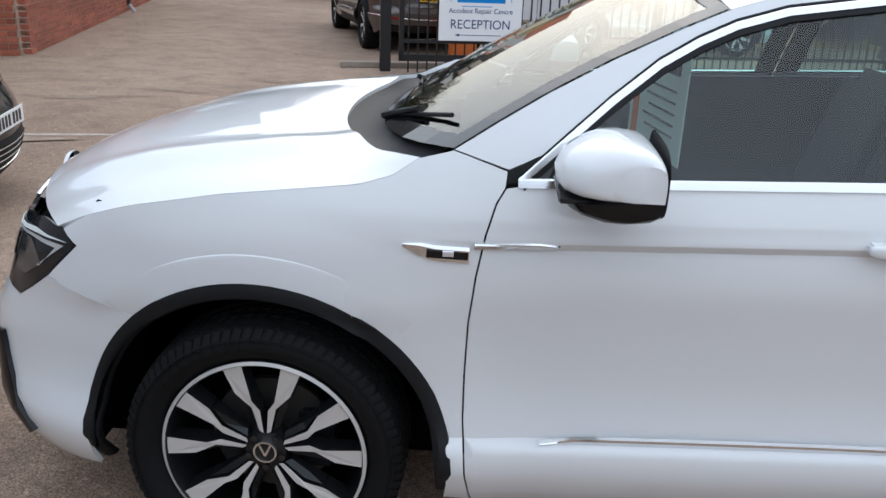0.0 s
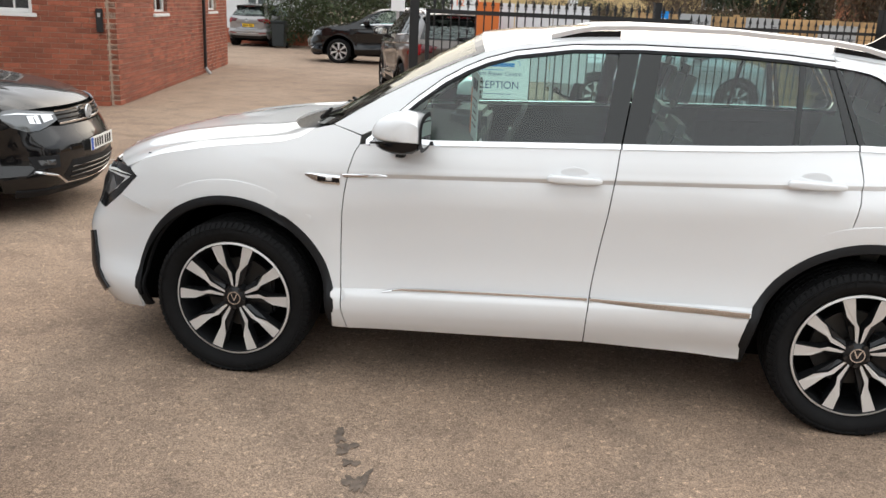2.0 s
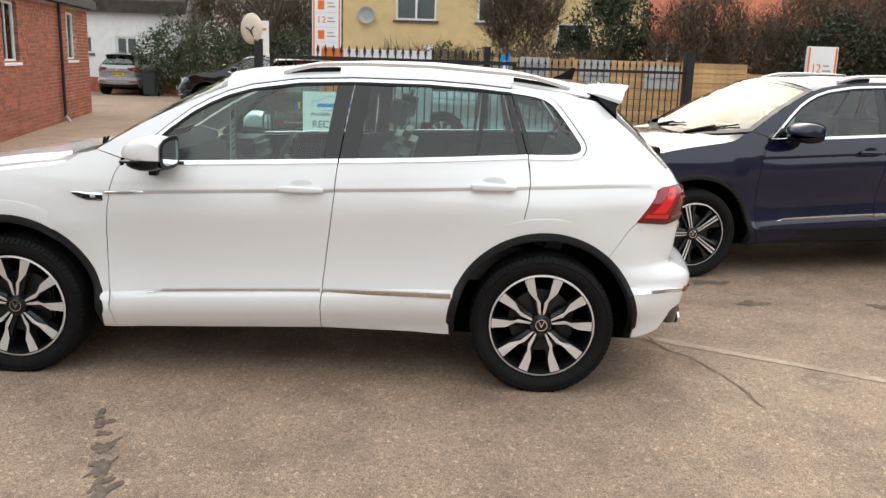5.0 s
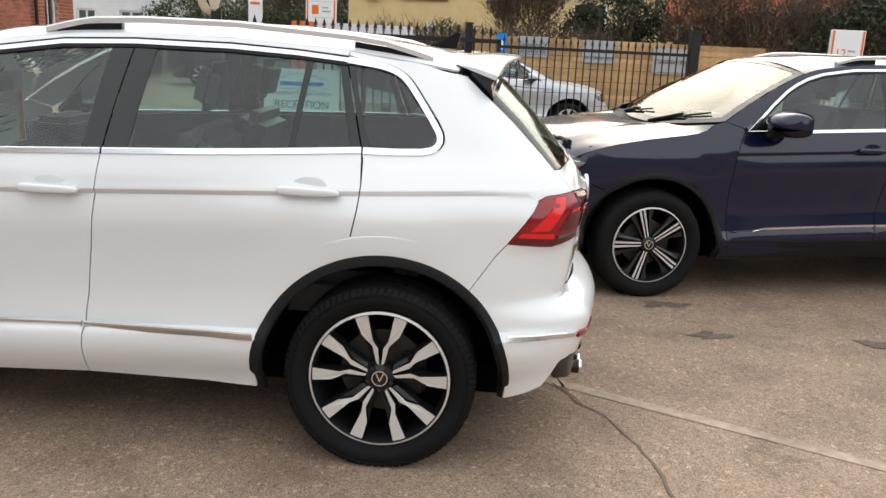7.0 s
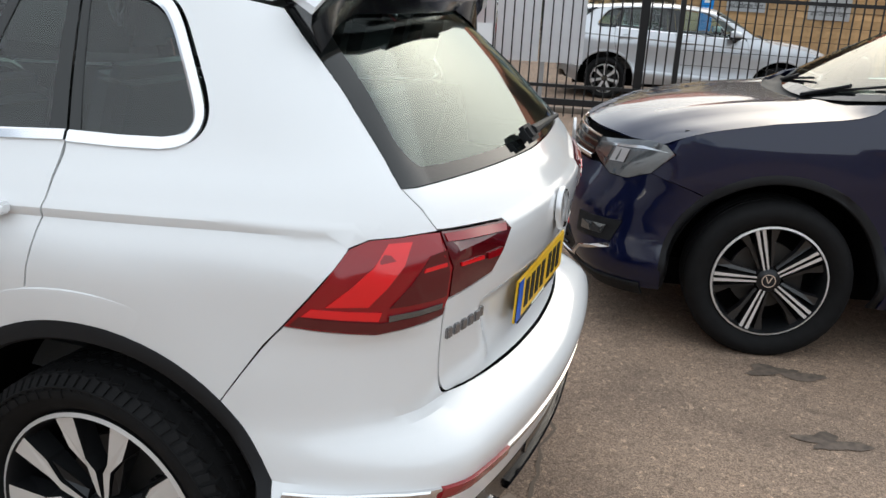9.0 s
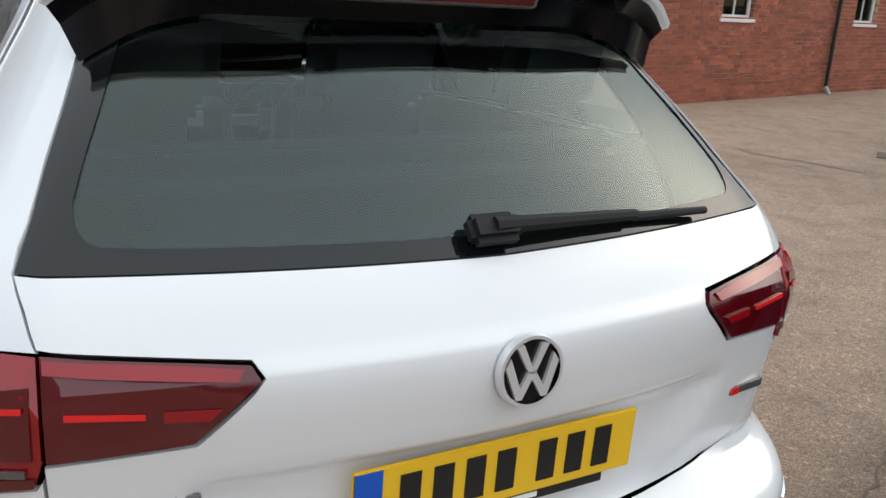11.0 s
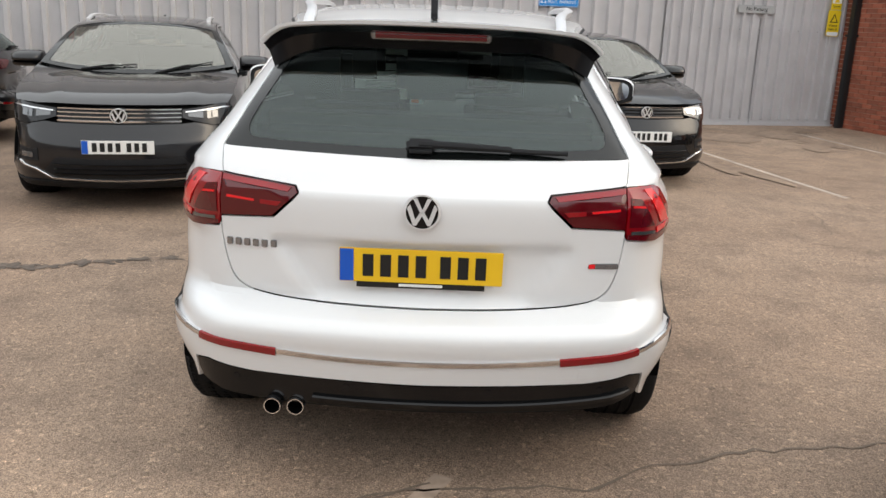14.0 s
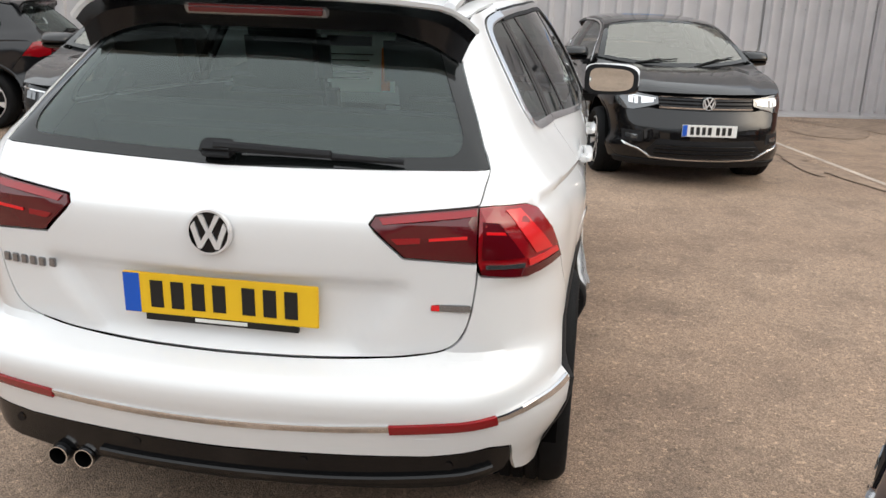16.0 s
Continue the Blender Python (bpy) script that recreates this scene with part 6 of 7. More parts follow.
# brick pier and downpipe beside the doors
pier = brick_wall("wall_pier", WALL_P + Vector((math.cos(WALL_A), math.sin(WALL_A))) * -0.62, WALL_A, 0.62, 5.0, [], True, "narrow red brick pier beside the steel doors", (0, 0, 0, 0))
pp = thing("downpipe", wall_frame(CORNER, FRONT_A), "dark square downpipe on the red brick wall", "pipe")
part("pipe", boxbm(3.36, 0.135, 0.0, 3.48, 0.25, EAVES, bevel=0.015), M["pipe"], pp)
part("pipe_bracket", boxbm(3.34, 0.13, 1.5, 3.50, 0.26, 1.54), M["pipe"], pp)


def plain_sign(name, root_m, x0, z0, x1, z1, y, material, label, category="sign"):
    s = thing(name, root_m, label, category)
    part("board", boxbm(x0, y, z0, x1, y + 0.012, z1, bevel=0.003), material, s)
    return s


def face_m(root_x, y, z):
    """Lettering facing local +y of a wall."""
    return pose(root_x, y, z, 0, 0, 180)


WM = wall_frame(WALL_P, WALL_A)
for x0, x1 in ((8.35, 9.0), (4.92, 5.57)):
    s = plain_sign("parking_sign", WM, x0, 1.79, x1, 1.935, 0.075, M["sign_blue"], "blue sign with white lettering on the steel wall")
    part("border", boxbm(x0 + 0.008, 0.088, 1.798, x1 - 0.008, 0.0895, 1.927), M["sign_white"], s)
    part("field", boxbm(x0 + 0.014, 0.0885, 1.804, x1 - 0.014, 0.0915, 1.921), M["sign_blue"], s)
    words("M.o.T. PARKING", 0.068, M["sign_white"], s, face_m((x0 + x1) / 2 - 0.05, 0.0925, 1.84), fit=0.46)
    bm = bmesh.new()
    for dx, dz in ((0.0, 0.03), (-0.028, -0.018), (0.028, -0.018)):
        prism(bm, [(x1 - 0.075 + dx - 0.024, 1.855 + dz), (x1 - 0.075 + dx + 0.024, 1.855 + dz), (x1 - 0.075 + dx, 1.855 + dz + 0.042)], 0.0915, 0.093)
    part("triangles", bm, M["sign_white"], s)
s = plain_sign("no_parking_sign", WM, 1.53, 1.82, 2.19, 1.945, 0.11, M["sign_grey"], "grey sign reading no parking on the steel door")
words("No Parking", 0.085, M["ink"], s, face_m(1.86, 0.1235, 1.86), fit=0.38)
s = plain_sign("warning_sign", WM, 0.30, 1.50, 0.53, 1.92, 0.11, M["sign_yellow"], "yellow warning sign with a black triangle")
bm = bmesh.new()
prism(bm, [(0.34, 1.72), (0.49, 1.72), (0.415, 1.87)], 0.1225, 0.125)
part("triangle", bm, M["ink"], s)
bm = bmesh.new()
prism(bm, [(0.365, 1.735), (0.465, 1.735), (0.415, 1.835)], 0.1245, 0.127)
part("triangle_field", bm, M["sign_yellow"], s)
words("Danger", 0.05, M["ink"], s, face_m(0.415, 0.124, 1.66), fit=0.15)
words("Open pit", 0.05, M["ink"], s, face_m(0.415, 0.124, 1.60), fit=0.17)
part("foot_field", boxbm(0.31, 0.1225, 1.51, 0.52, 0.124, 1.57), M["sign_white"], s)
s = plain_sign("caution_sign", WM, 0.31, 1.93, 0.50, 2.16, 0.11, M["sign_yellow"], "small yellow and white caution sign")
part("upper_field", boxbm(0.315, 0.1225, 2.03, 0.495, 0.124, 2.155), M["sign_white"], s)
bm = bmesh.new()
prism(bm, [(0.355, 2.045), (0.455, 2.045), (0.405, 2.14)], 0.1235, 0.126)
part("triangle", bm, M["sign_yellow"], s)
words("Caution", 0.042, M["ink"], s, face_m(0.405, 0.124, 1.97), fit=0.14)

# ---------- gate and railings ----------
GATE_P, GATE_A = Vector((-0.78, 7.95)), radians(SITE)
GM = wall_frame(GATE_P, GATE_A)
gate = thing("sliding_gate", GM, "black steel sliding gate with spiked bars", "gate")
part("gate_rail", boxbm(0.10, -0.03, 1.56, 3.92, 0.03, 1.62, bevel=0.004), M["fence"], gate)
part("gate_rail", boxbm(0.10, -0.03, 0.14, 3.92, 0.03, 0.22, bevel=0.004), M["fence"], gate)
part("gate_rail", boxbm(0.10, -0.02, 0.36, 3.92, 0.02, 0.40), M["fence"], gate)
for x in (0.10, 3.86):
    part("gate_stile", boxbm(x, -0.03, 0.14, x + 0.06, 0.03, 1.62), M["fence"], gate)
bar = boxbm(-0.009, -0.009, 0.0, 0.009, 0.009, 1.72)
box(bar, -0.022, -0.006, 1.66, 0.022, 0.006, 1.675)
prism(bar, [(-0.03, 1.69), (0.03, 1.69), (0.0, 1.80)], -0.006, 0.006)
bar_me = bpy.data.meshes.new("gate_bar")
bar.to_mesh(bar_me)
bar.free()
bar_me.materials.append(M["fence"])
for x in np.arange(0.22, 3.85, 0.118):
    b = new("gate_bar", bar_me)
    b.parent = gate
    b.location = (x, 0, 0.0)
for nm, x, w, h in (("gate_post", -0.06, 0.13, 1.82), ("gate_post", 3.46, 0.10, 1.82), ("fence_post", 6.92, 0.14, 1.86)):
    p = thing(nm, GM, "square black steel post", "post")
    part("shaft", boxbm(x - w / 2, -w / 2 + 0.09, 0, x + w / 2, w / 2 + 0.09, h, bevel=0.006), M["fence"], p)
    part("cap", boxbm(x - w / 2 - 0.008, -w / 2 + 0.082, h, x + w / 2 + 0.008, w / 2 + 0.098, h + 0.02), M["fence"], p)
rail = thing("railings", GM, "black steel railings with spiked tops", "fence")
for z in (0.2, 1.5):
    part("rail", boxbm(3.95, 0.13, z, 6.9, 0.16, z + 0.045), M["fence"], rail)
rb_ = boxbm(-0.008, -0.008, 0.05, 0.008, 0.008, 1.62)
prism(rb_, [(-0.022, 1.60), (0.022, 1.60), (0.0, 1.70)], -0.005, 0.005)
rb_me = bpy.data.meshes.new("railing_bar")
rb_.to_mesh(rb_me)
rb_.free()
rb_me.materials.append(M["fence"])
for x in np.arange(4.0, 6.9, 0.112):
    b = new("railing_bar", rb_me)
    b.parent = rail
    b.location = (x, 0.145, 0)
for z in np.arange(0.35, 1.5, 0.18):
    part("mesh_wire", boxbm(3.95, 0.142, z, 6.9, 0.148, z + 0.006), M["fence"], rail)
bm = boxbm(-0.6, 0.3, 0.0, 6.9, 0.42, 0.07, bevel=0.01)
k_ = finish("kerb", bm, M["kerb"])
k_.matrix_world = GM
tagged(k_, "low concrete kerb under the gate", "kerb", kind="structure")

# reception board on the gate, seen from the yard (local -y)
s = thing("reception_sign", GM, "white reception board with dark blue lettering", "sign")
part("board", boxbm(0.58, -0.06, 0.40, 1.62, -0.045, 1.09, bevel=0.004), M["sign_white"], s)
words("RECEPTION", 0.155, M["sign_navy"], s, pose(1.10, -0.062, 0.55), fit=0.74)
words("Accident Repair Centre", 0.085, M["sign_navy"], s, pose(1.10, -0.062, 0.735), fit=0.80)
part("name_bar", boxbm(0.80, -0.0625, 0.86, 1.40, -0.06, 0.915), M["sign_blue"], s, "blue bar in place of a name")
bm = bmesh.new()
arcpts = [(0.72, 0.87), (0.72, 0.95), (0.82, 0.965), (0.95, 1.02), (1.12, 1.035), (1.27, 1.0), (1.38, 0.955), (1.47, 0.94), (1.48, 0.87)]
for (xa, za), (xb, zb) in zip(arcpts, arcpts[1:]):
    cyl(bm, (xa, -0.061, za), (xb, -0.061, zb), 0.004, n=4)
cyl(bm, (0.86, -0.061, 0.815), (1.24, -0.061, 0.815), 0.004, n=4)
part("car_outline", bm, M["sign_blue"], s)
bm = boxbm(0.82, -0.0625, 0.468, 1.36, -0.06, 0.476)
prism(bm, [(0.78, 0.472), (0.84, 0.455), (0.84, 0.489)], -0.0625, -0.06)
part("arrow", bm, M["sign_navy"], s)

# round traffic mirror seen from behind, on the gate post
tm = thing("traffic_mirror", Matrix.Translation((-0.98, 8.02, 0)), "round traffic mirror with cream back on a black pole", "mirror")
bm = bmesh.new()
cyl(bm, (0.1, 0, 0), (0.1, 0, 1.86), 0.035, n=12)
part("pole", bm, M["fence"], tm, smooth=True)
bm = bmesh.new()
lathe(bm, [(0.001, -0.055), (0.10, -0.05), (0.17, -0.03), (0.205, 0.0), (0.215, 0.02), (0.20, 0.035), (0.001, 0.045)], 32)
bmesh.ops.recalc_face_normals(bm, faces=bm.faces[:])
bmesh.ops.transform(bm, matrix=pose(0.02, -0.03, 1.985, 0, 0, -18) @ Matrix.Diagonal((0.86, 1, 1.06, 1)), verts=bm.verts[:])
part("mirror_dish", bm, mat("cream_plastic", (0.62, 0.54, 0.43), 0.5, var=0.15, scale=10), tm, smooth=True)
bm = bmesh.new()
cyl(bm, (0.09, -0.06, 1.82), (0.03, -0.10, 1.95), 0.014, n=8)
cyl(bm, (0.03, -0.10, 1.95), (-0.04, -0.10, 2.0), 0.009, n=8)
cyl(bm, (0.03, -0.10, 1.95), (0.08, -0.10, 2.02), 0.009, n=8)
part("bracket", bm, M["fence"], tm)

# ---------- timber fence ----------
def timber(name, p, ang, length, height, label, near):
    root = thing(name, wall_frame(p, ang), label, "fence")
    me = bpy.data.meshes.new("board")
    bm = bmesh.new()
    L = 1.83
    pts = [(0, 0), (0, 0.105), (0.012, 0.105), (0.024, 0)]
    a = [bm.verts.new((0, -y, z)) for y, z in pts]
    b = [bm.verts.new((L, -y, z)) for y, z in pts]
    bm.faces.new(a), bm.faces.new(b[::-1])
    for i in range(4):
        bm.faces.new((a[i], b[i], b[(i + 1) % 4], a[(i + 1) % 4]))
    bmesh.ops.recalc_face_normals(bm, faces=bm.faces[:])
    bm.to_mesh(me)
    bm.free()
    me.materials.append(M["wood"])
    rnd = random.Random(5)
    x = 0
    while x < length - 0.1:
        part("post", boxbm(x - 0.05, 0.0, 0, x + 0.05, 0.1, height + 0.02), M["wood"], root)
        z = 0.03
        while z < height - 0.05:
            o_ = new("board", me)
            o_.parent = root
            o_.location = (x, rnd.uniform(-0.004, 0.004), z)
            o_.rotation_euler = (0, radians(rnd.uniform(-0.15, 0.15)), 0)
            z += 0.098
        x += L
    part("backing", boxbm(0, 0.012, 0, x, 0.03, height - 0.03), M["wood"], root)
    return root


TP, TA = Vector((2.6, 13.0)), radians(3)
timber("timber_fence", TP, TA, 5.4, 1.72, "pale horizontal board fence", True)
timber("timber_fence", TP + Vector((5.5, 0.28)), TA, 11.0, 1.50, "lower pale horizontal board fence", True)
for x0, z0, x1, z1, lines in ((2.0, 1.28, 2.62, 1.70, ("Customer Drop Off", "and Collection Point")), (3.35, 1.14, 4.05, 1.62, ("Consultation Bay",)), (0.75, 1.34, 1.35, 1.72, ("Customer Drop Off", "and Collection Point"))):
    s = thing("fence_sign", wall_frame(TP, TA), "grey sign with dark lettering on the timber fence", "sign")
    part("board", boxbm(x0, -0.05, z0, x1, -0.035, z1, bevel=0.004), M["sign_grey"], s)
    for i, l in enumerate(lines):
        words(l, 0.11, M["ink"], s, pose((x0 + x1) / 2, -0.052, z0 + 0.19 - 0.12 * i), fit=(x1 - x0) * 0.86)
s = thing("blue_sign", wall_frame(TP, TA), "narrow blue sign with a white mark on the timber fence", "sign")
part("board", boxbm(0.35, -0.05, 1.0, 0.55, -0.035, 1.75), M["sign_blue"], s)
part("mark", boxbm(0.40, -0.053, 1.45, 0.50, -0.05, 1.62), M["sign_white"], s)
s = thing("fence_board", wall_frame(TP, TA), "plain grey board on the timber fence", "sign")
part("board", boxbm(6.9, -0.06, 1.2, 7.9, -0.045, 1.55), M["sign_grey"], s)


def totem(x, y, z0, w, h, turn, rows):
    s = thing("price_totem", pose(x, y, 0, 0, 0, turn), "tall white and orange notice totem", "sign")
    part("panel", boxbm(-w / 2, -0.06, z0, w / 2, 0.06, h, bevel=0.01), M["sign_white"], s)
    for sx in (-1, 1):
        part("edge", boxbm(sx * w * 0.44 - 0.018, -0.063, z0 + 0.02, sx * w * 0.44 + 0.018, -0.06, h - 0.02), M["orange"], s)
    part("foot", boxbm(-w * 0.3, -0.04, 0, w * 0.3, 0.04, z0), M["sign_grey"], s)
    dz = (h - z0 - 0.25) / rows
    for k in range(rows):
        z = h - 0.22 - dz * (k + 1)
        part("rule", boxbm(-w * 0.38, -0.063, z, w * 0.38, -0.06, z + 0.006), M["sign_grey"], s)
        if k % 2 == 0:
            words("12", dz * 0.62, M["orange"], s, pose(-w * 0.18, -0.062, z + dz * 0.3), fit=w * 0.26)
        else:
            part("icon", boxbm(-w * 0.30, -0.063, z + dz * 0.2, -w * 0.08, -0.06, z + dz * 0.8), M["orange"], s)
        part("text_bar", boxbm(0.02, -0.063, z + dz * 0.35, w * 0.30, -0.06, z + dz * 0.45), M["sign_grey"], s)
        part("text_bar", boxbm(0.02, -0.063, z + dz * 0.6, w * 0.24, -0.06, z + dz * 0.68), M["sign_grey"], s)
    return s


totem(-1.28, 17.0, 1.2, 0.72, 3.6, 4, 6)
totem(9.25, 12.45, 0.6, 0.58, 2.09, -4, 3)
s = thing("notice_board", pose(-3.1, 17.8, 0), "small white notice on a post beyond the gate", "sign")
part("panel", boxbm(-0.17, -0.03, 1.5, 0.17, 0.03, 2.45), M["sign_white"], s)
part("post", boxbm(-0.03, -0.02, 0, 0.03, 0.02, 1.5), M["sign_grey"], s)
part("stripe", boxbm(-0.12, -0.034, 2.2, 0.12, -0.03, 2.26), M["orange"], s)
s = thing("notice_board", pose(1.3, 17.2, 0), "small white notice on a post beyond the gate", "sign")
part("panel", boxbm(-0.12, -0.03, 1.4, 0.12, 0.03, 1.95), M["sign_white"], s)
part("post", boxbm(-0.03, -0.02, 0, 0.03, 0.02, 1.4), M["sign_grey"], s)

# pale boards and orange posts behind the gate
s = thing("site_hoarding", pose(0.3, 9.6, 0, 0, 0, 13), "pale grey hoarding panels behind the gate", "hoarding")
for k in range(3):
    part("panel", boxbm(-1.15 + k * 0.62 + 0.7, 0, 0.55, -1.15 + k * 0.62 + 1.30, 0.03, 1.75), M["board"], s)
    part("leg", boxbm(-1.15 + k * 0.62 + 0.72, 0.03, 0, -1.15 + k * 0.62 + 0.78, 0.08, 1.7), M["sign_grey"], s)
s = thing("orange_post", pose(0.05, 9.3, 0, 0, 0, 13), "square orange post behind the gate", "post")
part("shaft", boxbm(-0.17, -0.15, 0, 0.17, 0.15, 1.75, bevel=0.01), M["rust"], s)

# ---------- houses ----------
def house(name, m, w, d, h, rh, wall_m, roof_m, label, wins, over=0.35, thick=0.18, door=None):
    r = thing(name, m, label, "house")
    bm = bmesh.new()
    xs = sorted({-w / 2, w / 2, *[v for q in wins for v in (q[0], q[1])]})
    zs = sorted({0, h, *[v for q in wins for v in (q[2], q[3])]})
    for x0, x1 in zip(xs, xs[1:]):
        for z0, z1 in zip(zs, zs[1:]):
            if not any(q[0] <= (x0 + x1) / 2 <= q[1] and q[2] <= (z0 + z1) / 2 <= q[3] for q in wins):
                box(bm, x0, 0, z0, x1, 0.25, z1)
    box(bm, -w / 2, 0.25, 0, -w / 2 + 0.25, d, h)
    box(bm, w / 2 - 0.25, 0.25, 0, w / 2, d, h)
    box(bm, -w / 2 + 0.25, d - 0.25, 0, w / 2 - 0.25, d, h)
    for sx in (-1, 1):
        a = [bm.verts.new((sx * w / 2, 0, h)), bm.verts.new((sx * w / 2, d, h)), bm.verts.new((sx * w / 2, d / 2, h + rh))]
        bm.faces.new(a)
    bmesh.ops.remove_doubles(bm, verts=bm.verts[:], dist=0.0005)
    part("wall", bm, wall_m, r)
    bm = bmesh.new()
    prof = [(-over, h - over * rh / (d / 2)), (d / 2, h + rh), (d + over, h - over * rh / (d / 2))]
    lo, hi = [], []
    for sx in (-w / 2 - over, w / 2 + over):
        lo.append([bm.verts.new((sx, y, z)) for y, z in prof])
        hi.append([bm.verts.new((sx, y, z + thick)) for y, z in prof])
    for k in range(2):
        bm.faces.new((hi[0][k], hi[1][k], hi[1][k + 1], hi[0][k + 1]))
        bm.faces.new((lo[0][k + 1], lo[1][k + 1], lo[1][k], lo[0][k]))
        for s_ in (0, 1):
            bm.faces.new((lo[s_][k], lo[s_][k + 1], hi[s_][k + 1], hi[s_][k]))
    bm.faces.new((lo[0][0], lo[1][0], hi[1][0], hi[0][0]))
    bm.faces.new((lo[0][2], lo[1][2], hi[1][2], hi[0][2]))
    bmesh.ops.recalc_face_normals(bm, faces=bm.faces[:])
    part("roof", bm, roof_m, r)
    for x0, x1, z0, z1, n in wins:
        wd = part("window", boxbm(x0, 0.06, z0, x1, 0.12, z0 + 0.07), M["white_frame"], r, "white framed window")
        for a in ((x0, z1 - 0.07, x1, z1), (x0, z0 + 0.07, x0 + 0.07, z1 - 0.07), (x1 - 0.07, z0 + 0.07, x1, z1 - 0.07)):
            part("frame", boxbm(a[0], 0.06, a[1], a[2], 0.12, a[3]), M["white_frame"], wd)
        for k in range(1, n):
            xx = x0 + (x1 - x0) * k / n
            part("frame", boxbm(xx - 0.035, 0.06, z0 + 0.07, xx + 0.035, 0.12, z1 - 0.07), M["white_frame"], wd)
        part("pane", boxbm(x0 + 0.05, 0.085, z0 + 0.05, x1 - 0.05, 0.09, z1 - 0.05), M["pane"], wd)
        part("sill", boxbm(x0 - 0.08, -0.08, z0 - 0.07, x1 + 0.08, 0.1, z0), M["thatch"] if wall_m == M["render_white"] else M["bark"], wd)
        part("curtain", boxbm(x0, 0.3, z0, x1, 0.32, z1), M["blind"], wd)
    return r


wh = house("cottage", pose(-11.2, 27.6, 0, 0, 0, 6), 5.2, 5.0, 3.15, 1.9, M["render_white"], M["thatch"], "white rendered cottage with a dark thatched roof", [(0.25, 1.05, 1.42, 2.06, 2), (-1.3, -0.6, 1.42, 2.06, 2)], over=0.3, thick=0.45)
part("plinth", boxbm(-2.62, -0.02, 0, 2.62, 0.0, 0.55), M["brick"], wh)
wh2 = house("cottage_upper", pose(-12.9, 28.6, 0, 0, 0, 6), 4.2, 4.0, 5.0, 2.0, M["render_white"], M["thatch"], "taller white rendered wing of a cottage", [(0.4, 1.35, 3.0, 3.9, 2)], over=0.4, thick=0.4)
house("cream_house", pose(3.1, 24.2, 0, 0, 0, 0), 10.0, 6.0, 4.5, 1.3, M["render_cream"], M["tile_red"], "cream rendered house with white windows", [(-3.25, -1.9, 2.83, 4.0, 2), (-0.55, 0.45, 2.83, 4.0, 2), (2.1, 3.2, 1.9, 2.9, 2), (-3.0, -1.8, 0.6, 1.7, 2)])
house("red_roof_house", pose(12.5, 28.0, 0, 0, 0, -8), 12.0, 6.0, 2.9, 1.9, mat("salmon_render", (0.50, 0.22, 0.13), 0.9, var=0.15, scale=4), M["tile_red"], "low house with an orange tiled roof", [(-3.2, -2.2, 1.4, 2.5, 2), (1.0, 2.0, 1.4, 2.5, 2)])
sd = thing("satellite_dish", pose(-1.1, 24.15, 2.95), "grey satellite dish on a cream wall", "dish")
bm = bmesh.new()
lathe(bm, [(0.001, -0.04), (0.15, -0.06), (0.27, -0.12), (0.28, -0.11), (0.15, -0.04), (0.001, -0.02)], 24)
part("dish", bm, M["sign_grey"], sd)
bm = bmesh.new()
cyl(bm, (0, 0.06, 0), (0, -0.03, 0), 0.02, n=8)
cyl(bm, (0, -0.03, -0.2), (0, -0.3, -0.02), 0.012, n=6)
part("arm", bm, M["sign_grey"], sd)

# unseen added walls close the yard behind the camera and feed reflections and bounce
for nm, x0, y0, x1, y1, h in (("wall_south", -6, -16, 26, -15.7, 4.5), ("wall_east", 24, -16, 24.3, 16, 4.0)):
    tagged(finish(nm, boxbm(x0, y0, 0, x1, y1, h), M["far_wall"]), "plain grey-brown wall added out of view to close the yard", "wall", kind="structure")


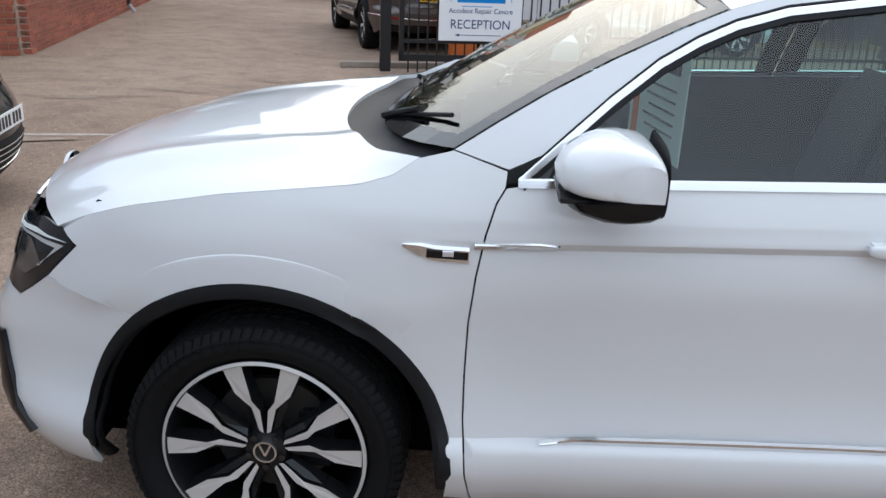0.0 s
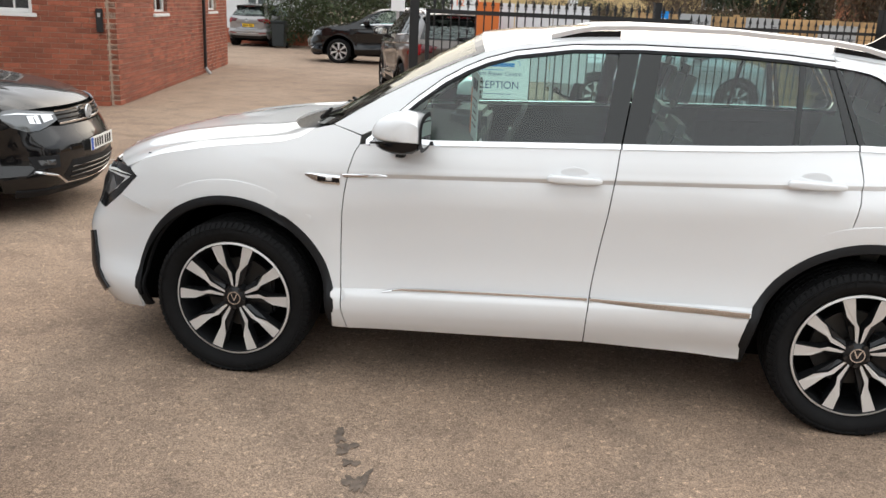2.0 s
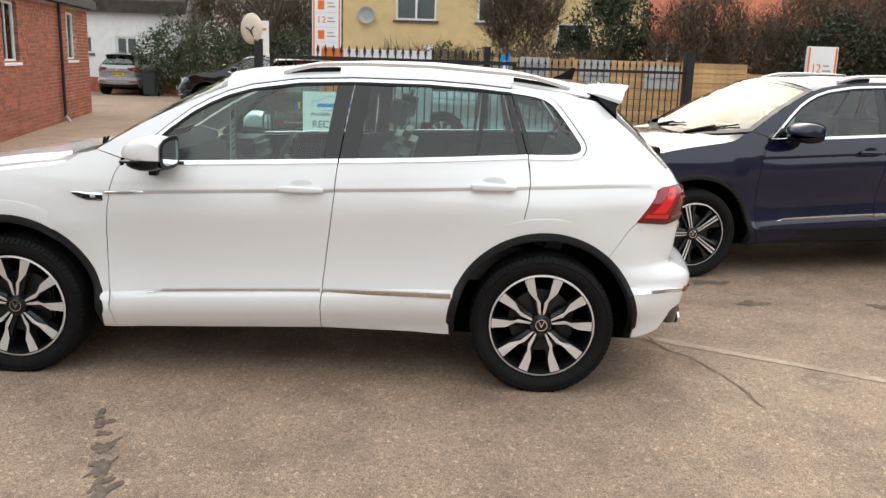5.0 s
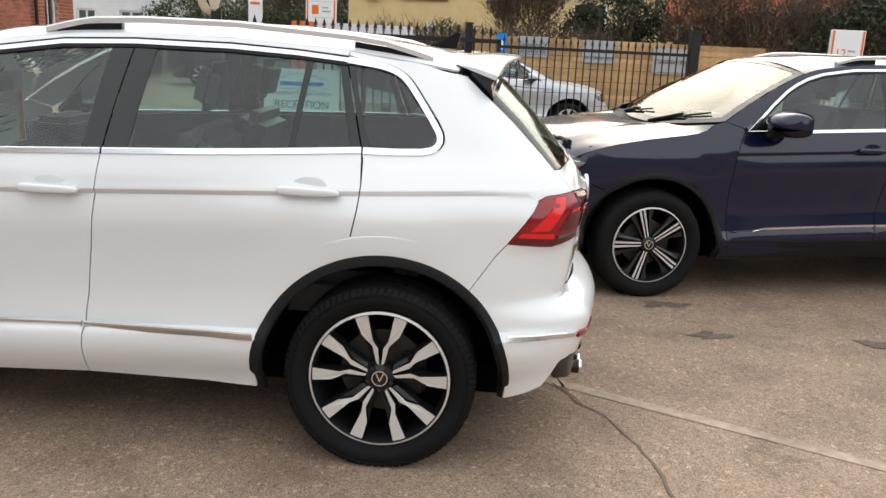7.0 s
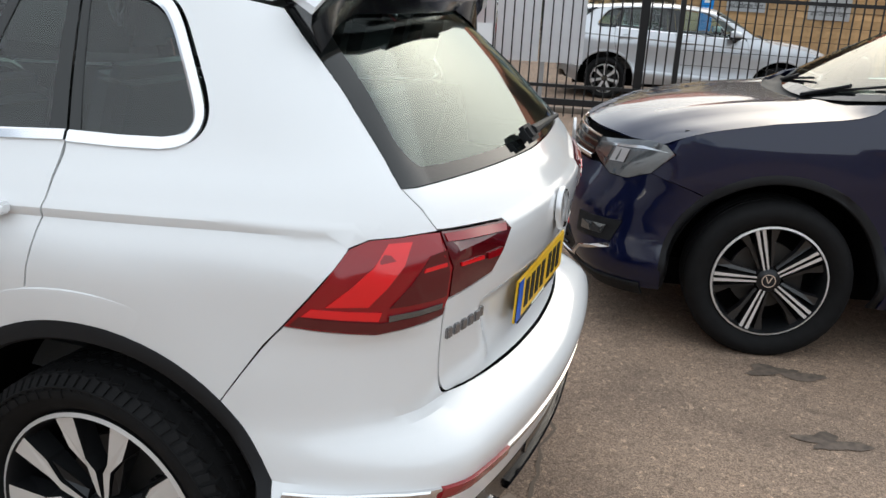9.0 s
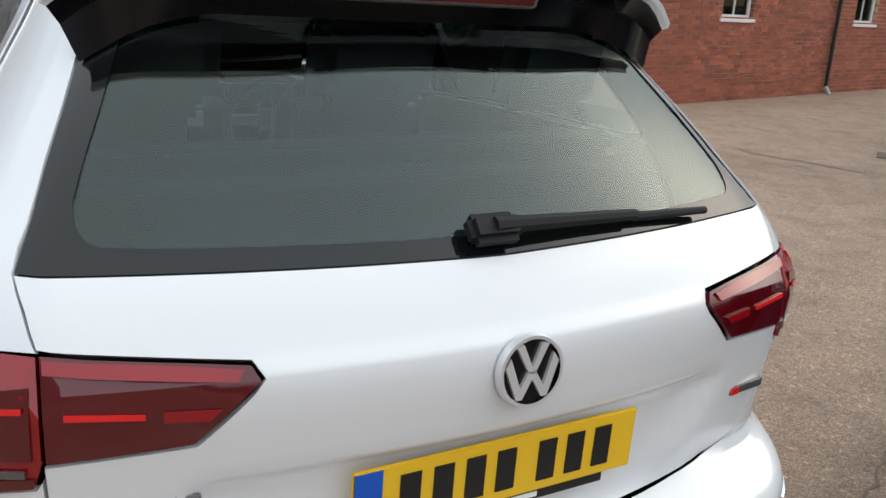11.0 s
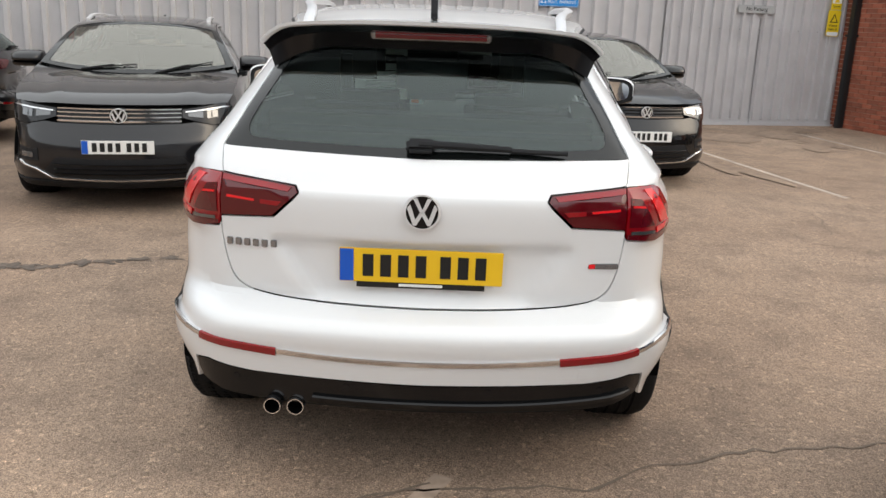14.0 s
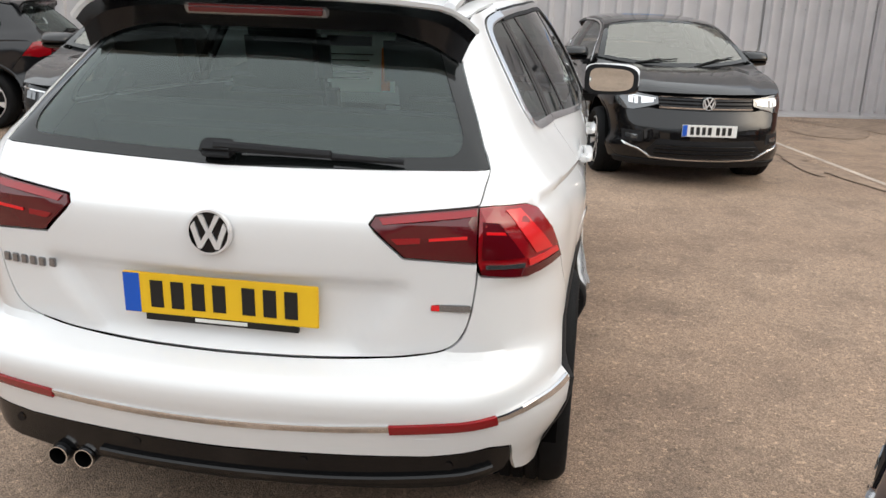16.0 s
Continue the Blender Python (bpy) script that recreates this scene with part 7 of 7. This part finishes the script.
# ---------- plants ----------
def leaves(name, pts_fn, n, size, material, label, category, seed, twigs=0, twig_len=0.6, trunk=None, kind="stuff"):
    """A plant of many single leaves and twigs strewn through a ragged volume."""
    rnd = random.Random(seed)
    root = thing(name, Matrix.Identity(4), label, category)
    vs, fs = [], []
    for _ in range(n):
        p = pts_fn(rnd)
        if p is None:
            continue
        a = Vector((rnd.gauss(0, 1), rnd.gauss(0, 1), rnd.gauss(0, 1))).normalized()
        b = a.cross(Vector((rnd.gauss(0, 1), rnd.gauss(0, 1), rnd.gauss(0, 1)))).normalized()
        s = size * rnd.uniform(0.6, 1.4)
        k = len(vs)
        vs += [p - a * s, p + b * s * 0.45, p + a * s, p - b * s * 0.45]
        fs.append((k, k + 1, k + 2, k + 3))
    me = bpy.data.meshes.new("foliage")
    me.from_pydata([tuple(v) for v in vs], [], fs)
    me.materials.append(material)
    ob = new("foliage", me)
    ob.parent = root
    ob["kind"] = "stuff"
    if twigs:
        vs, fs = [], []
        for _ in range(twigs):
            p = pts_fn(rnd)
            if p is None:
                continue
            d = Vector((rnd.gauss(0, 0.6), rnd.gauss(0, 0.6), rnd.uniform(0.1, 1.0))).normalized() * twig_len * rnd.uniform(0.4, 1.3)
            q = p + d
            w = Vector((0.006, 0.003, 0)) * rnd.uniform(0.7, 2.0)
            w2 = Vector((-0.003, 0.006, 0))
            k = len(vs)
            vs += [p - w, p + w, q, p - w2, p + w2]
            fs += [(k, k + 1, k + 2), (k + 3, k + 4, k + 2)]
        me = bpy.data.meshes.new("twig_mass")
        me.from_pydata([tuple(v) for v in vs], [], fs)
        me.materials.append(M["twig"])
        ob = new("twig_mass", me)
        ob.parent = root
        ob["kind"] = "stuff"
    if trunk:
        bm = bmesh.new()
        (x, y), h, r = trunk
        rnd2 = random.Random(seed + 1)
        cyl(bm, (x, y, 0), (x + 0.1, y, h * 0.55), r, r * 0.7, n=9)
        for _ in range(7):
            a = rnd2.uniform(0, 6.28)
            cyl(bm, (x + 0.1, y, h * rnd2.uniform(0.3, 0.55)), (x + math.cos(a) * h * 0.35, y + math.sin(a) * h * 0.25, h * rnd2.uniform(0.75, 1.0)), r * 0.45, r * 0.12, n=6)
        part("trunk", bm, M["bark"], root)
    return root


def ball_fn(balls):
    """Points thick near the outside of several overlapping lumps."""
    def fn(rnd):
        cx, cy, cz, rx, ry, rz = balls[rnd.randrange(len(balls))]
        d = Vector((rnd.gauss(0, 1), rnd.gauss(0, 1), rnd.gauss(0, 1))).normalized()
        r = rnd.uniform(0.35, 1.0) ** 0.5 * (1 + 0.18 * noise.noise(d * 3 + Vector((cx, cy, cz))))
        p = Vector((cx + d.x * rx * r, cy + d.y * ry * r, cz + d.z * rz * r))
        return p if p.z > 0.02 else None
    return fn


rnd = random.Random(11)
hedge_balls = [(-9.0 + 0.62 * k, 26.2 + 0.5 * math.sin(k), 1.15 + 0.45 * math.sin(k * 1.7) ** 2, 0.8, 0.9, 1.25 + 0.35 * math.sin(k * 2.3)) for k in range(13)]
leaves("hedge", ball_fn(hedge_balls), 26000, 0.055, M["leaf"], "tall dark green clipped hedge", "hedge", 1, twigs=1500)
tree_balls = [(-9.0 + 0.9 * k, 29.5 + (k % 3), 3.4 + 0.8 * math.sin(k * 1.3), 1.3, 1.2, 1.5) for k in range(9)]
leaves("bare_tree", ball_fn(tree_balls), 9000, 0.06, M["leaf_dry"], "brown half-bare trees behind the hedge", "tree", 2, twigs=9000, twig_len=0.8, trunk=((-5.5, 29.6), 5.0, 0.16))
leaves("bare_tree", ball_fn([(x, 33, 3.0 + 0.5 * math.sin(x), 1.6, 1.2, 1.7) for x in np.arange(-8, 0, 1.3)]), 6000, 0.07, M["leaf_dry"], "brown half-bare trees in the distance", "tree", 21, twigs=8000, twig_len=1.0, trunk=((-3.0, 33), 6.0, 0.18))
leaves("round_shrub", ball_fn([(1.75, 16.2, 1.45, 0.62, 0.5, 0.62), (2.1, 16.3, 1.2, 0.5, 0.5, 0.6), (1.4, 16.3, 1.1, 0.5, 0.5, 0.6), (1.75, 16.3, 0.6, 0.6, 0.5, 0.6)]), 7000, 0.035, M["leaf"], "rounded evergreen shrub behind the gate", "shrub", 3)
leaves("young_tree", ball_fn([(3.6, 16.6, 2.2, 0.7, 0.5, 1.4), (3.1, 16.8, 2.8, 0.5, 0.4, 1.0), (4.0, 16.7, 3.0, 0.6, 0.4, 1.0)]), 2200, 0.04, M["leaf_dry"], "thin young tree with few brown leaves", "tree", 4, twigs=3500, twig_len=0.7, trunk=((3.6, 16.6), 3.6, 0.05))
ivy_balls = [(5.5, 16.6, 2.3, 0.9, 0.6, 0.9), (6.2, 16.8, 2.6, 0.7, 0.6, 0.8), (4.9, 16.7, 1.7, 0.6, 0.5, 0.8), (6.5, 16.8, 1.6, 0.6, 0.5, 0.8), (5.6, 16.7, 1.3, 0.9, 0.5, 0.8), (5.7, 16.9, 3.2, 0.5, 0.4, 0.5)]
leaves("ivy_bush", ball_fn(ivy_balls), 16000, 0.045, M["ivy"], "dense dark ivy-grown bush", "bush", 5, twigs=600, trunk=((5.7, 16.7), 2.6, 0.12))
leaves("scrub", ball_fn([(7.4 + 0.75 * k, 16.0 + 0.5 * math.sin(k * 2), 1.9 + 0.5 * math.sin(k * 1.9), 0.9, 0.8, 1.2) for k in range(9)]), 9000, 0.05, M["leaf_dry"], "tangled brown scrub behind the fence", "bush", 6, twigs=14000, twig_len=0.8, trunk=((8.4, 16.4), 3.4, 0.07))
leaves("ivy_bush", ball_fn([(10.0 + 0.9 * k, 15.4, 1.7 + 0.4 * math.sin(k * 1.4), 0.8, 0.6, 0.9) for k in range(7)]), 15000, 0.05, M["ivy"], "dark ivy hedge along the fence", "bush", 7, twigs=500)
leaves("bare_tree", ball_fn([(12.5 + 1.2 * k, 19 + k % 2, 3.4 + 0.5 * math.sin(k), 1.4, 1.0, 1.5) for k in range(6)]), 5000, 0.06, M["leaf_dry"], "leafless tangled tree behind the fence", "tree", 8, twigs=12000, twig_len=0.9, trunk=((13.0, 19.2), 5.0, 0.14))
leaves("low_plants", ball_fn([(0.6 + 0.5 * k, 14.9, 1.5, 0.35, 0.3, 0.4) for k in range(10)]), 3500, 0.03, M["leaf_dry"], "straggling plants along the fence top", "plant", 9, twigs=1500, twig_len=0.4)

wb = thing("wheelie_bin", pose(-8.95, 25.6, 0, 0, 0, 5), "dark green wheeled bin with a hinged lid", "bin")
bm = bmesh.new()
box(bm, -0.24, -0.26, 0.06, 0.24, 0.26, 0.86, bevel=0.02)
for v in bm.verts:
    v.co.x *= 0.85 + 0.15 * v.co.z
    v.co.y *= 0.82 + 0.18 * v.co.z
part("tub", bm, M["bin"], wb)
part("lid", boxbm(-0.26, -0.30, 0.87, 0.26, 0.28, 0.94, bevel=0.02), M["bin"], wb)
for sx in (-1, 1):
    bm = bmesh.new()
    cyl(bm, (sx * 0.18, 0.24, 0.10), (sx * 0.24, 0.24, 0.10), 0.10, n=14)
    part("wheel", bm, M["tyre"], wb)

# ---------- cars ----------
make_car("estate_car", pose(-1.30, -2.66, 0, 0, 0, 193), "grey_black", "dark grey estate car with chrome grille bars and bright trim", group="cars parked in the yard", size=(1.04, 1.0, 0.91), wheel_r=(0.34, 0.24), detail=1, rails=True, front_style="chrome", plates=(True, False), black_lamps=True)
make_car("small_hatchback", pose(-3.10, 1.80, 0, 0, 0, 191), "black", "black small hatchback parked by the steel wall", group="cars parked in the yard", size=(0.90, 0.915, 0.905), wheel_r=(0.31, 0.215), detail=1, rails=False, clad="black", plates=(True, False))
lh = make_car("lettered_hatchback", pose(-3.3, -8.2, 0, 0, 0, 103), "grey_black", "dark grey hatchback with white lettering on its door", size=(0.95, 0.95, 0.90), wheel_r=(0.32, 0.22), detail=0, rails=False, clad="grey_black", plates=(False, False))
words("Repair Centre", 0.09, M["sign_white"], lh, pose(1.12, -0.868, 0.60), fit=0.46)
part("name_bar", boxbm(0.90, -0.873, 0.73, 1.34, -0.868, 0.775), M["sign_white"], lh, "white bar in place of a name")
bm = bmesh.new()
for (xa, za), (xb, zb) in zip(((0.88, 0.72), (0.90, 0.80), (1.02, 0.86), (1.16, 0.86), (1.28, 0.80), (1.38, 0.78), (1.38, 0.72)), ((0.90, 0.80), (1.02, 0.86), (1.16, 0.86), (1.28, 0.80), (1.38, 0.78), (1.38, 0.72), (0.88, 0.72))):
    cyl(bm, (xa, -0.869, za), (xb, -0.869, zb), 0.005, n=4)
part("car_outline", bm, M["sign_white"], lh)
make_car("blue_suv", pose(3.90, 2.52, 0, 0, 0, 13), "blue", "dark blue sport utility car with black wheel arches", group="cars parked in the yard", wheel_style="twin_straight", wheel_r=(0.36, 0.250), detail=1, plates=(True, False), price=True)
make_car("silver_hatchback", pose(4.15, 12.1, 0, 0, 0, 190), "silver", "silver hatchback parked behind the gate", size=(0.93, 0.93, 0.88), wheel_r=(0.31, 0.21), detail=0, rails=False, clad="silver", plates=(False, True))
make_car("grey_hatchback", pose(-10.1, 28.6, 0, 0, 0, -90), "grey", "grey hatchback seen from behind", size=(0.9, 0.92, 0.93), wheel_r=(0.30, 0.2), detail=0, rails=False, clad="grey", plates=(False, True))
make_car("black_people_carrier", pose(-5.2, 20.4, 0, 0, 0, 5), "black", "black people carrier beside the hedge", size=(1.03, 1.0, 0.98), wheel_r=(0.34, 0.235), detail=0, rails=True, clad="black", plates=(True, False))
make_car("brown_suv", pose(-1.55, 13.1, 0, 0, 0, -71), "bronze", "grey-brown sport utility car behind the gate", size=(1.04, 1.0, 1.0), wheel_r=(0.36, 0.24), detail=0, plates=(False, True))
make_car("white_suv", pose(0, 0, 0), "white", "clean white sport utility car with dark glass and twin-spoke wheels", wheel_style="twin_zigzag", detail=2, sport=True, plates=(False, True), price=True)

# ---------- bricks, last ----------
count = 0
for root, length, height, holes, s, near, course in BRICK_JOBS:
    full, half = brick_mesh(0.215, 0.065, 0.10, 1), brick_mesh(0.1025, 0.065, 0.10, 2)
    vs, fs = [], []
    row = 0
    z = 0.005
    while z < height - 0.07:
        x = 0.0 if row % 2 == 0 else -0.1125
        while x < length:
            a, b = max(x, 0.0), min(x + 0.215, length)
            for h in holes:
                if h[2] < z + 0.04 < h[3]:
                    if a < h[0] < b:
                        b = h[0]
                    elif a < h[1] < b:
                        a = h[1]
                    elif h[0] <= a and b <= h[1]:
                        a = b
            if b - a > 0.03:
                y = 0.030 if s > 0 else -0.130
                pick = near[0] <= a <= near[1] and near[2] <= z <= near[3] and count < 600 and b - a > 0.2
                if pick:
                    o_ = new("brick", full)
                    o_.parent = root
                    o_.location = (a, y + random.uniform(-0.002, 0.002), z)
                    count += 1
                else:
                    k = len(vs)
                    dy = random.uniform(-0.002, 0.002)
                    for xx in (a, b):
                        for yy in (y + dy, y + 0.10 + dy):
                            for zz in (z, z + 0.065):
                                vs.append((xx, yy, zz))
                    fs += [(k, k + 1, k + 3, k + 2), (k + 4, k + 6, k + 7, k + 5), (k, k + 4, k + 5, k + 1), (k + 2, k + 3, k + 7, k + 6), (k + 1, k + 5, k + 7, k + 3), (k, k + 2, k + 6, k + 4)]
            x += 0.225
        z += course
        row += 1
    me = bpy.data.meshes.new("brickwork")
    me.from_pydata(vs, [], fs)
    me.materials.append(M["brick"])
    ob = new("brickwork", me)
    ob.parent = root
    ob["kind"] = "stuff"
